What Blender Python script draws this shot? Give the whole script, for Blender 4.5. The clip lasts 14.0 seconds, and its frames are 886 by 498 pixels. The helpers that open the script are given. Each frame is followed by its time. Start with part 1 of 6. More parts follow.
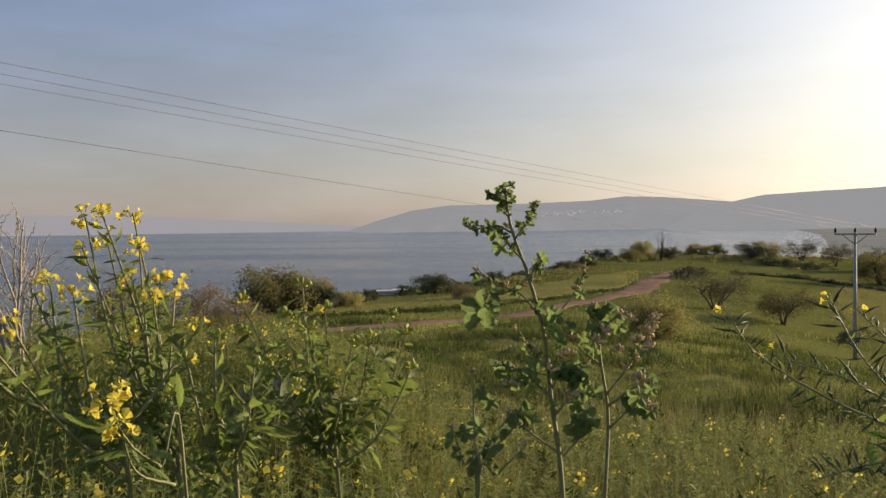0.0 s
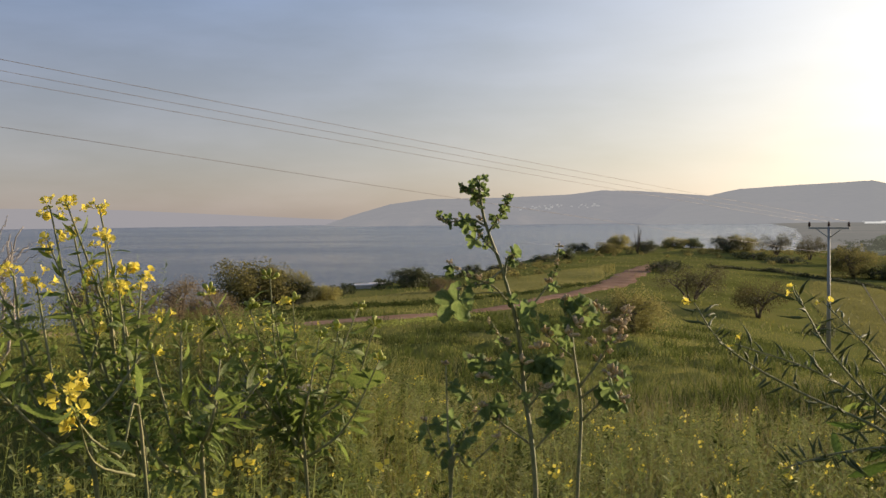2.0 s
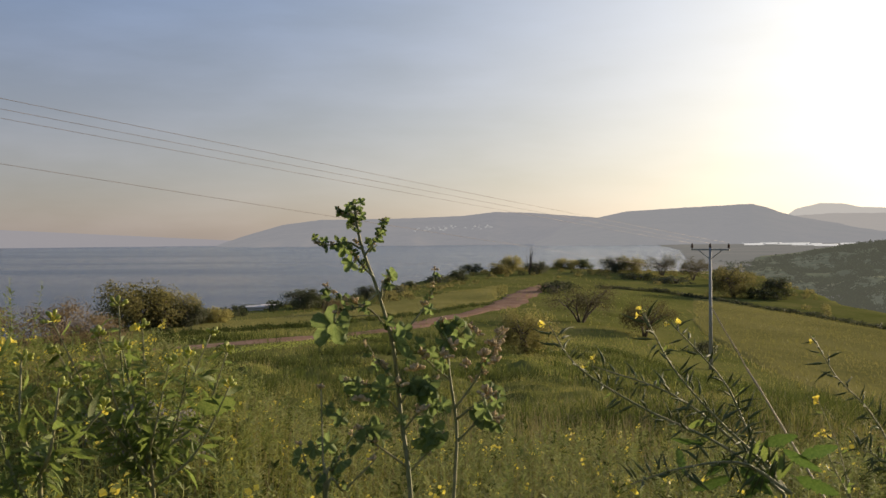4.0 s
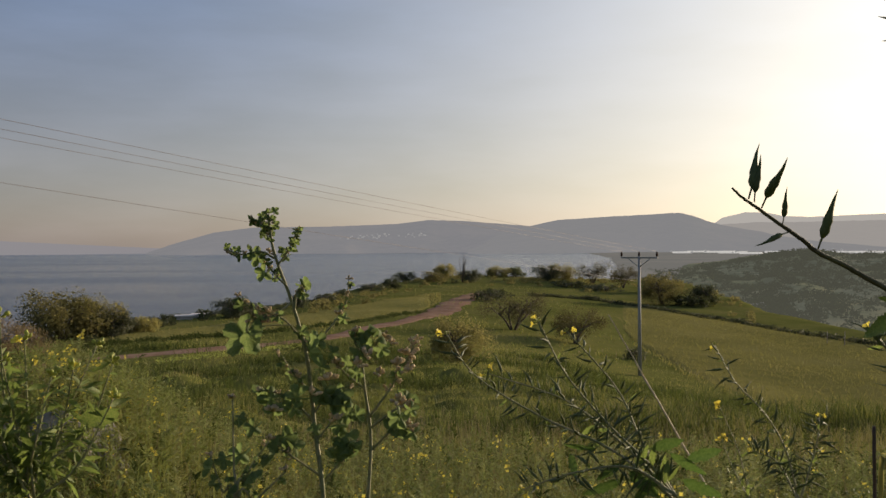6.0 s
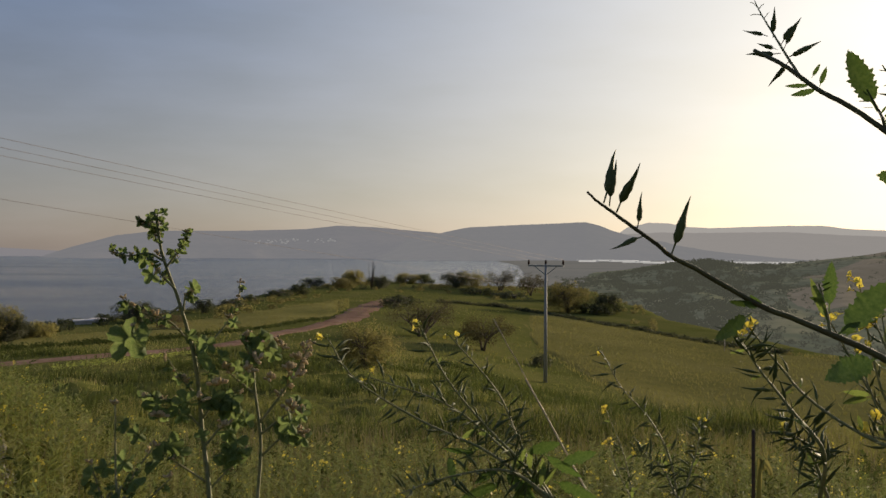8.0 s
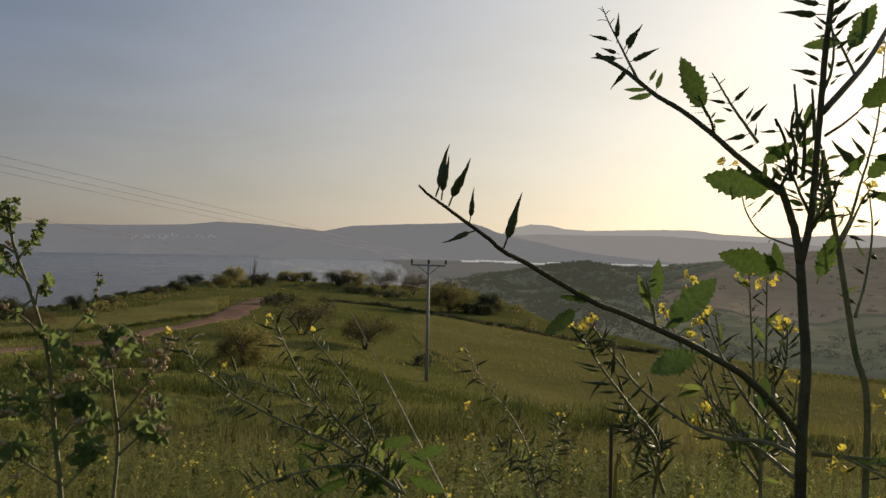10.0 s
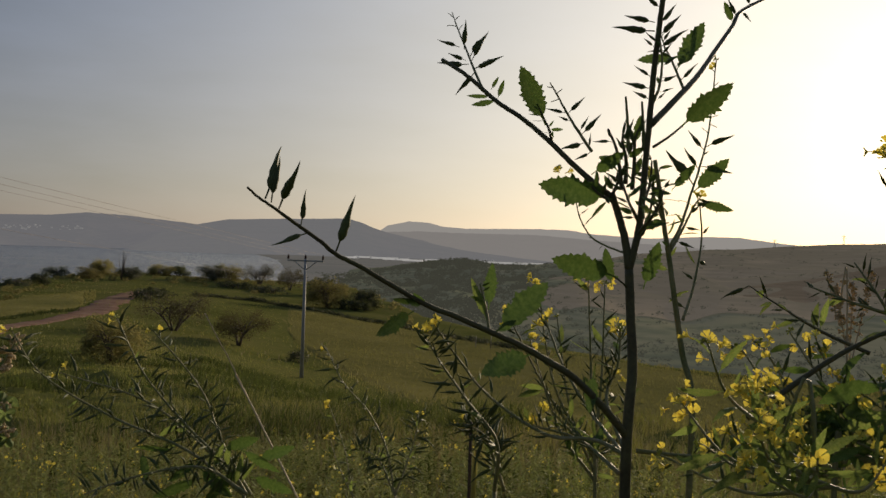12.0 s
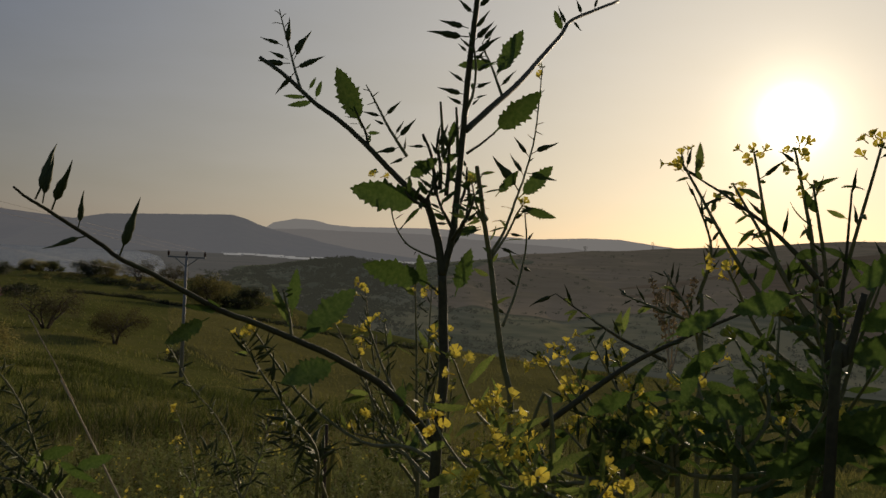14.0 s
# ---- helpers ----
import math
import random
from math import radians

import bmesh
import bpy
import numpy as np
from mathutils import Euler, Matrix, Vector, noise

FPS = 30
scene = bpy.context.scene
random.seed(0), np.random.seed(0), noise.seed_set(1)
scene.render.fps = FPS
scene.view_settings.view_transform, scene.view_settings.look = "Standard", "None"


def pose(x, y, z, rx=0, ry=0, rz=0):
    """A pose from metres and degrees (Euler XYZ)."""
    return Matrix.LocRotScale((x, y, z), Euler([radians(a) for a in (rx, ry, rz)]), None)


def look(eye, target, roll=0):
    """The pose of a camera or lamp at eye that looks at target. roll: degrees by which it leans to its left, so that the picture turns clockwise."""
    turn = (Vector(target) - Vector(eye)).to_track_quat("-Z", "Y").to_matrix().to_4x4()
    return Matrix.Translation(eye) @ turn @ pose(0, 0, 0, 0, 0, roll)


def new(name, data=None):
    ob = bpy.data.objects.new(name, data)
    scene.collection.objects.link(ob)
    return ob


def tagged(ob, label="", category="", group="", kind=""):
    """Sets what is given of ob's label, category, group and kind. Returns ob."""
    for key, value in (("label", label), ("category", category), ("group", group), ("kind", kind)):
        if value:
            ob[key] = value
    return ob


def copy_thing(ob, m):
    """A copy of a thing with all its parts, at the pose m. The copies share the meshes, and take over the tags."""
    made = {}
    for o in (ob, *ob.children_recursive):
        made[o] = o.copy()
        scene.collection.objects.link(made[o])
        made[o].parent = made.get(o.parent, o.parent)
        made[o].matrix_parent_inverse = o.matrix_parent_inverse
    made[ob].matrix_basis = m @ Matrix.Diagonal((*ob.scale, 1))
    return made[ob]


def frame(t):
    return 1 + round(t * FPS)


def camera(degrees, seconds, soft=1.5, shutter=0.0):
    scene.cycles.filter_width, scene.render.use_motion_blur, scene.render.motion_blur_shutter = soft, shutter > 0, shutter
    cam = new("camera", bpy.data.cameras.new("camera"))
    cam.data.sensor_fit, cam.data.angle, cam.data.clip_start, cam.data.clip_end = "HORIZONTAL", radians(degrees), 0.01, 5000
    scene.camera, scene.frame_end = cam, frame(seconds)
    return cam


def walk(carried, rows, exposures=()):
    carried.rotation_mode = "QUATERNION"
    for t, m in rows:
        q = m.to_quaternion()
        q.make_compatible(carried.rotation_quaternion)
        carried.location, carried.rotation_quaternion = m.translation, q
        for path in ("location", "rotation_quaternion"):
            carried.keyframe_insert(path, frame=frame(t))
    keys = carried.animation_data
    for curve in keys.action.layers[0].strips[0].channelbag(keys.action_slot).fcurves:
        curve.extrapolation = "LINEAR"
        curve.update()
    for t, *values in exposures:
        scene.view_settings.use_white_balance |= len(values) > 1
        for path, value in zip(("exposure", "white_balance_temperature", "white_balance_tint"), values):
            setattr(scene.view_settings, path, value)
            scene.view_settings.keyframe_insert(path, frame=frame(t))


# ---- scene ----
cam = camera(49.69, 14.0)
EYE = 1.6  # height of the standpoint above the ground at the viewer's feet


def at(az, el, r):
    """A place by bearing (degrees from +y towards +x), elevation and range from the standpoint."""
    a, e = radians(az), radians(el)
    return Vector((r * math.sin(a) * math.cos(e), r * math.cos(a) * math.cos(e), EYE + r * math.sin(e)))


# seconds, bearing, tilt, roll, and the step aside from the standpoint
ROWS = [
    (0, -12.88, -1.52, -0.72, -0.128, 0.026, -0.005),
    (0.5, -12.82, -1.63, -0.61, -0.130, 0.027, -0.006),
    (1, -12.70, -1.74, -0.58, -0.129, 0.028, -0.007),
    (1.5, -12.34, -1.95, -0.76, -0.125, 0.027, -0.008),
    (2, -11.55, -1.91, -0.67, -0.117, 0.026, -0.007),
    (2.5, -10.56, -1.84, -0.65, -0.110, 0.024, -0.007),
    (3, -9.71, -1.83, -0.57, -0.102, 0.017, -0.006),
    (3.2, -8.62, -1.54, -0.55, -0.095, 0.016, -0.005),
    (5.3, -2.81, -0.47, -0.46, -0.027, 0.004, 0.002),
    (5.5, -2.50, -0.55, -0.46, -0.022, 0.003, 0.002),
    (6, -1.24, -0.27, -0.47, -0.013, -0.004, 0.002),
    (6.5, 0.00, -0.17, -0.00, -0.000, -0.000, 0.000),
    (7, 1.32, -0.03, -0.30, 0.008, -0.002, -0.000),
    (7.5, 2.66, -0.04, 0.05, 0.015, -0.001, -0.002),
    (8, 4.17, 0.11, 0.26, 0.028, 0.001, -0.003),
    (8.2, 5.18, 0.10, 0.35, 0.032, 0.001, -0.003),
    (10.3, 12.12, 0.04, 1.27, 0.075, -0.007, -0.010),
    (10.5, 12.90, -0.09, 1.35, 0.079, -0.008, -0.011),
    (11, 14.98, 0.16, 1.60, 0.094, -0.015, -0.005),
    (11.5, 16.73, 0.26, 1.69, 0.101, -0.016, -0.002),
    (12, 18.39, 0.12, 2.01, 0.106, -0.021, -0.001),
    (12.5, 19.93, -0.06, 2.52, 0.116, -0.023, -0.002),
    (13, 21.19, 0.00, 2.70, 0.124, -0.024, 0.002),
    (13.5, 23.16, 0.08, 2.80, 0.153, -0.029, 0.004),
    (14, 25.14, 0.32, 2.73, 0.185, -0.033, 0.009),]
path = []
for t, az, el, roll, x, y, z in ROWS:
    eye = Vector((x, y, EYE + z))
    aim = at(az, el, 1.0) - Vector((0, 0, EYE))
    path.append((t, look(eye, eye + aim, roll)))
walk(cam, path, exposures=[(0, 0.84), (3, 0.8), (5.5, 0.5), (8, 0.22), (10.5, -0.03), (12.5, -0.25), (13.3, -0.38), (14, -0.92)])

# ---- world and sun ----
SUN_AZ, SUN_EL = 45.0, 8.5
world = bpy.data.worlds.new("sky")
scene.world = world
world.use_nodes = True
wn = world.node_tree
wn.nodes.clear()


def wnode(kind, operation=""):
    n = wn.nodes.new(kind)
    if operation:
        n.operation = operation
    return n


sky = wnode("ShaderNodeTexSky")
sky.sky_type, sky.sun_disc = "NISHITA", False
sky.sun_elevation, sky.sun_rotation = radians(SUN_EL), radians(SUN_AZ)
sky.air_density, sky.dust_density, sky.ozone_density = 1.0, 0.6, 1.0
bg = wnode("ShaderNodeBackground")
bg.inputs["Strength"].default_value = 0.085
wout = wnode("ShaderNodeOutputWorld")
# dusty air veils the sky, mauve-grey at the horizon and bluer above
geo = wnode("ShaderNodeTexCoord")
sep = wnode("ShaderNodeSeparateXYZ")
wn.links.new(geo.outputs["Generated"], sep.inputs[0])
hazeramp = wnode("ShaderNodeValToRGB")
hr = hazeramp.color_ramp
for k, (pos, col) in enumerate(((0.0, (0.42, 0.385, 0.43)), (0.09, (0.41, 0.395, 0.50)), (0.24, (0.26, 0.34, 0.575)), (1.0, (0.15, 0.25, 0.52)))):
    el = hr.elements[k] if k < 2 else hr.elements.new(pos)
    el.position, el.color = pos, (*col, 1)
wn.links.new(sep.outputs["Z"], hazeramp.inputs[0])
# faint streaks of high cloud
cmap = wnode("ShaderNodeMapping")
cmap.inputs["Scale"].default_value = (1.0, 1.0, 4.5)
wn.links.new(geo.outputs["Generated"], cmap.inputs[0])
cloud = wnode("ShaderNodeTexNoise")
cloud.inputs["Scale"].default_value, cloud.inputs["Detail"].default_value, cloud.inputs["Roughness"].default_value = 5.0, 6, 0.55
wn.links.new(cmap.outputs[0], cloud.inputs[0])
crange = wnode("ShaderNodeMapRange")
crange.inputs["From Min"].default_value, crange.inputs["From Max"].default_value = 0.35, 0.75
crange.inputs["To Min"].default_value, crange.inputs["To Max"].default_value = 3.35, 4.4
wn.links.new(cloud.outputs[0], crange.inputs[0])
dot = wnode("ShaderNodeVectorMath", operation="DOT_PRODUCT")
wn.links.new(geo.outputs["Generated"], dot.inputs[0])
dot.inputs[1].default_value = (at(SUN_AZ, SUN_EL, 1) - Vector((0, 0, EYE)))[:]
dmax = wnode("ShaderNodeMath", operation="MAXIMUM")
wn.links.new(dot.outputs["Value"], dmax.inputs[0])
dmax.inputs[1].default_value = 0.0


def glow(power, color, strength, last):
    p = wnode("ShaderNodeMath", operation="POWER")
    wn.links.new(dmax.outputs[0], p.inputs[0])
    p.inputs[1].default_value = power
    s = wnode("ShaderNodeVectorMath", operation="SCALE")
    s.inputs[0].default_value = [c * strength for c in color]
    wn.links.new(p.outputs[0], s.inputs["Scale"])
    a = wnode("ShaderNodeVectorMath", operation="ADD")
    wn.links.new(last, a.inputs[0])
    wn.links.new(s.outputs[0], a.inputs[1])
    return a.outputs[0]


haze = wnode("ShaderNodeVectorMath", "SCALE")
wn.links.new(hazeramp.outputs[0], haze.inputs[0])
wn.links.new(crange.outputs[0], haze.inputs["Scale"])
clear = wnode("ShaderNodeVectorMath", "SCALE")
wn.links.new(sky.outputs[0], clear.inputs[0])
clear.inputs["Scale"].default_value = 0.3
add = wnode("ShaderNodeVectorMath", "ADD")
wn.links.new(clear.outputs[0], add.inputs[0])
wn.links.new(haze.outputs[0], add.inputs[1])
top = add.outputs[0]
top = glow(3, (1.0, 0.92, 0.86), 2.4, top)
top = glow(6, (1.0, 0.88, 0.63), 8.1, top)
top = glow(60, (1.0, 0.84, 0.55), 2.5, top)
top = glow(700, (1.0, 0.88, 0.62), 12.0, top)
top = glow(5000, (1.0, 0.95, 0.8), 90.0, top)
wn.links.new(top, bg.inputs["Color"])
wn.links.new(bg.outputs[0], wout.inputs[0])

sun_data = bpy.data.lights.new("sun", "SUN")
sun_data.energy, sun_data.angle, sun_data.color = 5.0, radians(0.6), (1.0, 0.80, 0.56)
sun = new("sun", sun_data)
sun.matrix_world = look(at(SUN_AZ, SUN_EL, 100), (0, 0, EYE))

# ---- materials ----
def material(name, colors, scale=6.0, rough=0.7, bump=0.0, bump_scale=40.0, metal=0.0, translucent=0.0, spread=0.0, coords="Object", stretch=(1, 1, 1), sheen=0.0, spec=0.4):
    """Colours mixed by noise at two scales, with relief; spread varies the tone from object to object, translucent lets light through leaves."""
    m = bpy.data.materials.new(name)
    m.use_nodes = True
    nt = m.node_tree
    nt.nodes.clear()
    out = nt.nodes.new("ShaderNodeOutputMaterial")
    b = nt.nodes.new("ShaderNodeBsdfPrincipled")
    tc = nt.nodes.new("ShaderNodeTexCoord")
    mp = nt.nodes.new("ShaderNodeMapping")
    mp.inputs["Scale"].default_value = stretch
    nt.links.new(tc.outputs[coords], mp.inputs[0])
    big = nt.nodes.new("ShaderNodeTexNoise")
    big.inputs["Scale"].default_value, big.inputs["Detail"].default_value = scale, 4
    fine = nt.nodes.new("ShaderNodeTexNoise")
    fine.inputs["Scale"].default_value, fine.inputs["Detail"].default_value = scale * 9, 3
    nt.links.new(mp.outputs[0], big.inputs[0])
    nt.links.new(mp.outputs[0], fine.inputs[0])
    mix = nt.nodes.new("ShaderNodeMath")
    mix.operation = "MULTIPLY_ADD"
    mix.inputs[1].default_value = 0.4
    nt.links.new(fine.outputs[0], mix.inputs[0])
    half = nt.nodes.new("ShaderNodeMath")
    half.operation = "MULTIPLY"
    half.inputs[1].default_value = 0.6
    nt.links.new(big.outputs[0], half.inputs[0])
    nt.links.new(half.outputs[0], mix.inputs[2])
    ramp = nt.nodes.new("ShaderNodeValToRGB")
    els = ramp.color_ramp.elements
    while len(els) < len(colors):
        els.new(0.5)
    for i, c in enumerate(colors):
        els[i].position = 0.34 + 0.32 * i / max(1, len(colors) - 1)
        els[i].color = (*c, 1)
    nt.links.new(mix.outputs[0], ramp.inputs[0])
    color = ramp.outputs[0]
    if spread:
        g = nt.nodes.new("ShaderNodeNewGeometry")
        o = nt.nodes.new("ShaderNodeObjectInfo")
        s = nt.nodes.new("ShaderNodeMath")
        s.operation = "ADD"
        nt.links.new(g.outputs["Random Per Island"], s.inputs[0])
        nt.links.new(o.outputs["Random"], s.inputs[1])
        r = nt.nodes.new("ShaderNodeMapRange")
        r.inputs["From Max"].default_value = 2.0
        r.inputs["To Min"].default_value, r.inputs["To Max"].default_value = 1 - spread, 1 + spread
        nt.links.new(s.outputs[0], r.inputs[0])
        h = nt.nodes.new("ShaderNodeHueSaturation")
        h.inputs["Saturation"].default_value = 1.0
        nt.links.new(r.outputs[0], h.inputs["Value"])
        nt.links.new(color, h.inputs["Color"])
        color = h.outputs[0]
    nt.links.new(color, b.inputs["Base Color"])
    b.inputs["Roughness"].default_value, b.inputs["Metallic"].default_value = rough, metal
    b.inputs["Specular IOR Level"].default_value = spec
    if bump:
        bn = nt.nodes.new("ShaderNodeTexNoise")
        bn.inputs["Scale"].default_value, bn.inputs["Detail"].default_value = bump_scale, 5
        nt.links.new(mp.outputs[0], bn.inputs[0])
        bp = nt.nodes.new("ShaderNodeBump")
        bp.inputs["Strength"].default_value = bump
        nt.links.new(bn.outputs[0], bp.inputs["Height"])
        nt.links.new(bp.outputs[0], b.inputs["Normal"])
    if translucent:
        tr = nt.nodes.new("ShaderNodeBsdfTranslucent")
        nt.links.new(color, tr.inputs[0])
        ms = nt.nodes.new("ShaderNodeMixShader")
        ms.inputs[0].default_value = translucent
        nt.links.new(b.outputs[0], ms.inputs[1])
        nt.links.new(tr.outputs[0], ms.inputs[2])
        nt.links.new(ms.outputs[0], out.inputs[0])
    else:
        nt.links.new(b.outputs[0], out.inputs[0])
    return m


def haze_glow_material(name, colors, scale, air, share, stretch=(1, 1, 1)):
    """Land through kilometres of dusty air: own colours, the haze painted in as emission."""
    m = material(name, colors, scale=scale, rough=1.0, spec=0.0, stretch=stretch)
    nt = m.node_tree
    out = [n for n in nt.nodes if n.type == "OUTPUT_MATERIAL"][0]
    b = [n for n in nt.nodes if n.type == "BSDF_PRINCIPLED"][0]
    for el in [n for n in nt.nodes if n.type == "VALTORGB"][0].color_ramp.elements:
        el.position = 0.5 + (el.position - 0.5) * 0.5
    # haze: an even glow in the air's colour, laid over the surface
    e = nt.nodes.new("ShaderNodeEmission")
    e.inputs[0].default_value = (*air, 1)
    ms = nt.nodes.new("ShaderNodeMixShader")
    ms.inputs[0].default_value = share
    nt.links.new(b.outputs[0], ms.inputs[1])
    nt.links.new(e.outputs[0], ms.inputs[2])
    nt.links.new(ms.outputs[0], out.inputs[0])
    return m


M_ground = material("meadow_soil", [(0.085, 0.095, 0.024), (0.12, 0.125, 0.036), (0.155, 0.145, 0.05)], scale=0.12, rough=1.0, bump=0.6, bump_scale=2.5, spec=0.0)
M_field = material("crop_field", [(0.14, 0.132, 0.042), (0.175, 0.16, 0.052), (0.20, 0.18, 0.064)], scale=0.09, rough=1.0, bump=0.5, bump_scale=3.0, spec=0.0)
M_spurfield = material("pale_spur_field", [(0.15, 0.15, 0.05), (0.20, 0.185, 0.06), (0.25, 0.225, 0.08)], scale=0.12, rough=1.0, bump=0.5, bump_scale=3.0, spec=0.0)
M_dirt = material("red_earth_track", [(0.19, 0.11, 0.072), (0.25, 0.16, 0.11), (0.31, 0.215, 0.16)], scale=0.5, rough=1.0, bump=0.5, bump_scale=6.0, spec=0.0)
M_grass = material("grass_blades", [(0.15, 0.175, 0.038), (0.225, 0.225, 0.057), (0.32, 0.28, 0.095)], scale=0.3, rough=0.7, translucent=0.3, spread=0.5, spec=0.12)
M_drygrass = material("dry_grass", [(0.19, 0.165, 0.075), (0.27, 0.235, 0.12)], scale=0.8, rough=0.8, translucent=0.3, spread=0.3, spec=0.1)
M_shrub = material("olive_shrub_foliage", [(0.15, 0.14, 0.045), (0.21, 0.19, 0.065), (0.26, 0.225, 0.088)], scale=0.8, rough=0.8, translucent=0.55, spread=0.4, spec=0.1)
M_shrubdark = material("dark_shrub_foliage", [(0.05, 0.062, 0.022), (0.085, 0.092, 0.032)], scale=0.8, rough=0.7, translucent=0.45, spread=0.4)
M_shrubbrown = material("brown_shrub_foliage", [(0.15, 0.11, 0.058), (0.21, 0.165, 0.09)], scale=0.8, rough=0.8, translucent=0.45, spread=0.35, spec=0.1)
M_weeddark = material("rank_weed_foliage", [(0.065, 0.088, 0.02), (0.115, 0.138, 0.035)], scale=0.8, rough=0.75, translucent=0.45, spread=0.45, spec=0.1)
M_thorn = material("thorn_shrub_foliage", [(0.06, 0.055, 0.022), (0.095, 0.082, 0.034)], scale=0.8, rough=0.8, translucent=0.4, spread=0.4, spec=0.1)
M_bark = material("grey_bark", [(0.08, 0.06, 0.045), (0.15, 0.12, 0.09)], scale=5, rough=0.9, bump=0.5)
M_leaf = material("mustard_leaf", [(0.092, 0.145, 0.028), (0.15, 0.2, 0.046), (0.235, 0.255, 0.076)], scale=30, rough=0.55, bump=0.35, bump_scale=160, translucent=0.48, spread=0.45, spec=0.3)
# darker copy of mustard_leaf, shade put in for plants against the light
M_leafdark = material("backlit_mustard_leaf", [(0.055, 0.10, 0.02), (0.085, 0.14, 0.03), (0.13, 0.18, 0.046)], scale=22, rough=0.5, bump=0.4, bump_scale=120, translucent=0.32, spread=0.4, spec=0.3)
M_weed = material("bright_weed_leaf", [(0.145, 0.19, 0.042), (0.215, 0.25, 0.064), (0.30, 0.30, 0.098)], scale=3, rough=0.65, translucent=0.48, spread=0.5, spec=0.15)
M_meadowweed = material("meadow_weed_leaf", [(0.122, 0.16, 0.037), (0.182, 0.21, 0.055), (0.255, 0.252, 0.085)], scale=3, rough=0.65, translucent=0.45, spread=0.5, spec=0.15)
M_paleweed = material("pale_weed_leaf", [(0.185, 0.235, 0.062), (0.275, 0.305, 0.094), (0.40, 0.39, 0.155)], scale=3, rough=0.65, translucent=0.4, spread=0.5, spec=0.15)
M_mallowleaf = material("mallow_leaf", [(0.09, 0.145, 0.04), (0.145, 0.195, 0.062), (0.22, 0.25, 0.10)], scale=25, rough=0.7, bump=0.3, bump_scale=140, translucent=0.52, spread=0.35, spec=0.2)
M_stem = material("green_stem", [(0.12, 0.14, 0.05), (0.2, 0.195, 0.085), (0.29, 0.255, 0.135)], scale=30, rough=0.65, bump=0.15, bump_scale=200, spec=0.25)
M_darkstem = material("purple_green_stem", [(0.06, 0.05, 0.028), (0.09, 0.082, 0.04), (0.115, 0.115, 0.05)], scale=25, rough=0.6, bump=0.2, bump_scale=220, spec=0.25)
M_pod = material("green_pod", [(0.075, 0.095, 0.032), (0.115, 0.135, 0.05)], scale=60, rough=0.65, bump=0.2, bump_scale=300, translucent=0.2, spread=0.35, spec=0.25)
M_petal = material("yellow_petal", [(0.70, 0.56, 0.055), (0.82, 0.70, 0.13)], scale=60, rough=0.6, translucent=0.4, spread=0.2)
M_bud = material("yellow_green_bud", [(0.32, 0.37, 0.065), (0.46, 0.47, 0.10)], scale=60, rough=0.5, translucent=0.4, spread=0.2)
M_wilted = material("wilted_mallow_flower", [(0.46, 0.34, 0.17), (0.62, 0.49, 0.29)], scale=60, rough=0.8, translucent=0.25, spread=0.3)
M_straw = material("straw", [(0.44, 0.33, 0.19), (0.6, 0.47, 0.3)], scale=20, rough=0.7, bump=0.2, bump_scale=120)
M_twig = material("bleached_twig", [(0.24, 0.20, 0.16), (0.38, 0.33, 0.28)], scale=20, rough=0.8)
M_steel = material("galvanised_steel", [(0.26, 0.26, 0.25), (0.34, 0.34, 0.33)], scale=2, rough=0.65, metal=0.2, stretch=(1, 1, 0.2))
M_wire = material("aluminium_wire", [(0.16, 0.13, 0.12), (0.22, 0.18, 0.16)], scale=1, rough=0.6)
M_insul = material("brown_glazed_insulator", [(0.04, 0.02, 0.015), (0.06, 0.03, 0.02)], scale=8, rough=0.7, spec=0.1)
M_rust = material("rusty_post", [(0.05, 0.035, 0.03), (0.09, 0.06, 0.045)], scale=20, rough=0.8, bump=0.3, bump_scale=120)
M_shed = material("pale_shed_sheet", [(0.55, 0.5, 0.46), (0.7, 0.66, 0.62)], scale=2, rough=0.8)
M_rock = material("grey_limestone", [(0.14, 0.13, 0.11), (0.22, 0.205, 0.18), (0.31, 0.29, 0.255)], scale=9, rough=0.95, bump=0.8, bump_scale=22, spec=0.1)
# white sheeting and pale walls, brightened by haze glow mixed into the surface
M_white = haze_glow_material("white_sheeting_haze_glow", [(0.7, 0.7, 0.68), (0.8, 0.8, 0.77)], 0.05, (0.62, 0.58, 0.52), 0.6)
M_house = haze_glow_material("house_walls_haze_glow", [(0.5, 0.48, 0.46), (0.65, 0.62, 0.6)], 0.02, (0.25, 0.245, 0.24), 0.8)
# valley land with haze put in as glow, stronger on the sunward fields
M_hillnear = haze_glow_material("valley_hillside", [(0.03, 0.038, 0.015), (0.06, 0.062, 0.028), (0.115, 0.098, 0.052), (0.19, 0.15, 0.088)], 0.006, (0.27, 0.23, 0.185), 0.36, (0.5, 0.5, 9.0))
M_valley = haze_glow_material("green_valley_floor", [(0.03, 0.045, 0.014), (0.075, 0.09, 0.033), (0.14, 0.14, 0.06), (0.22, 0.195, 0.095)], 0.011, (0.185, 0.186, 0.15), 0.33, (0.5, 0.5, 9.0))
# the near slope's shade is put into darker colours and less haze glow
M_hilldark = haze_glow_material("valley_side_painted_shade", [(0.04, 0.042, 0.018), (0.075, 0.066, 0.032), (0.13, 0.105, 0.06)], 0.012, (0.27, 0.215, 0.17), 0.26, (0.5, 0.5, 7.0))
M_woods = haze_glow_material("far_woods", [(0.022, 0.034, 0.012), (0.05, 0.064, 0.022)], 0.05, (0.16, 0.155, 0.12), 0.3)
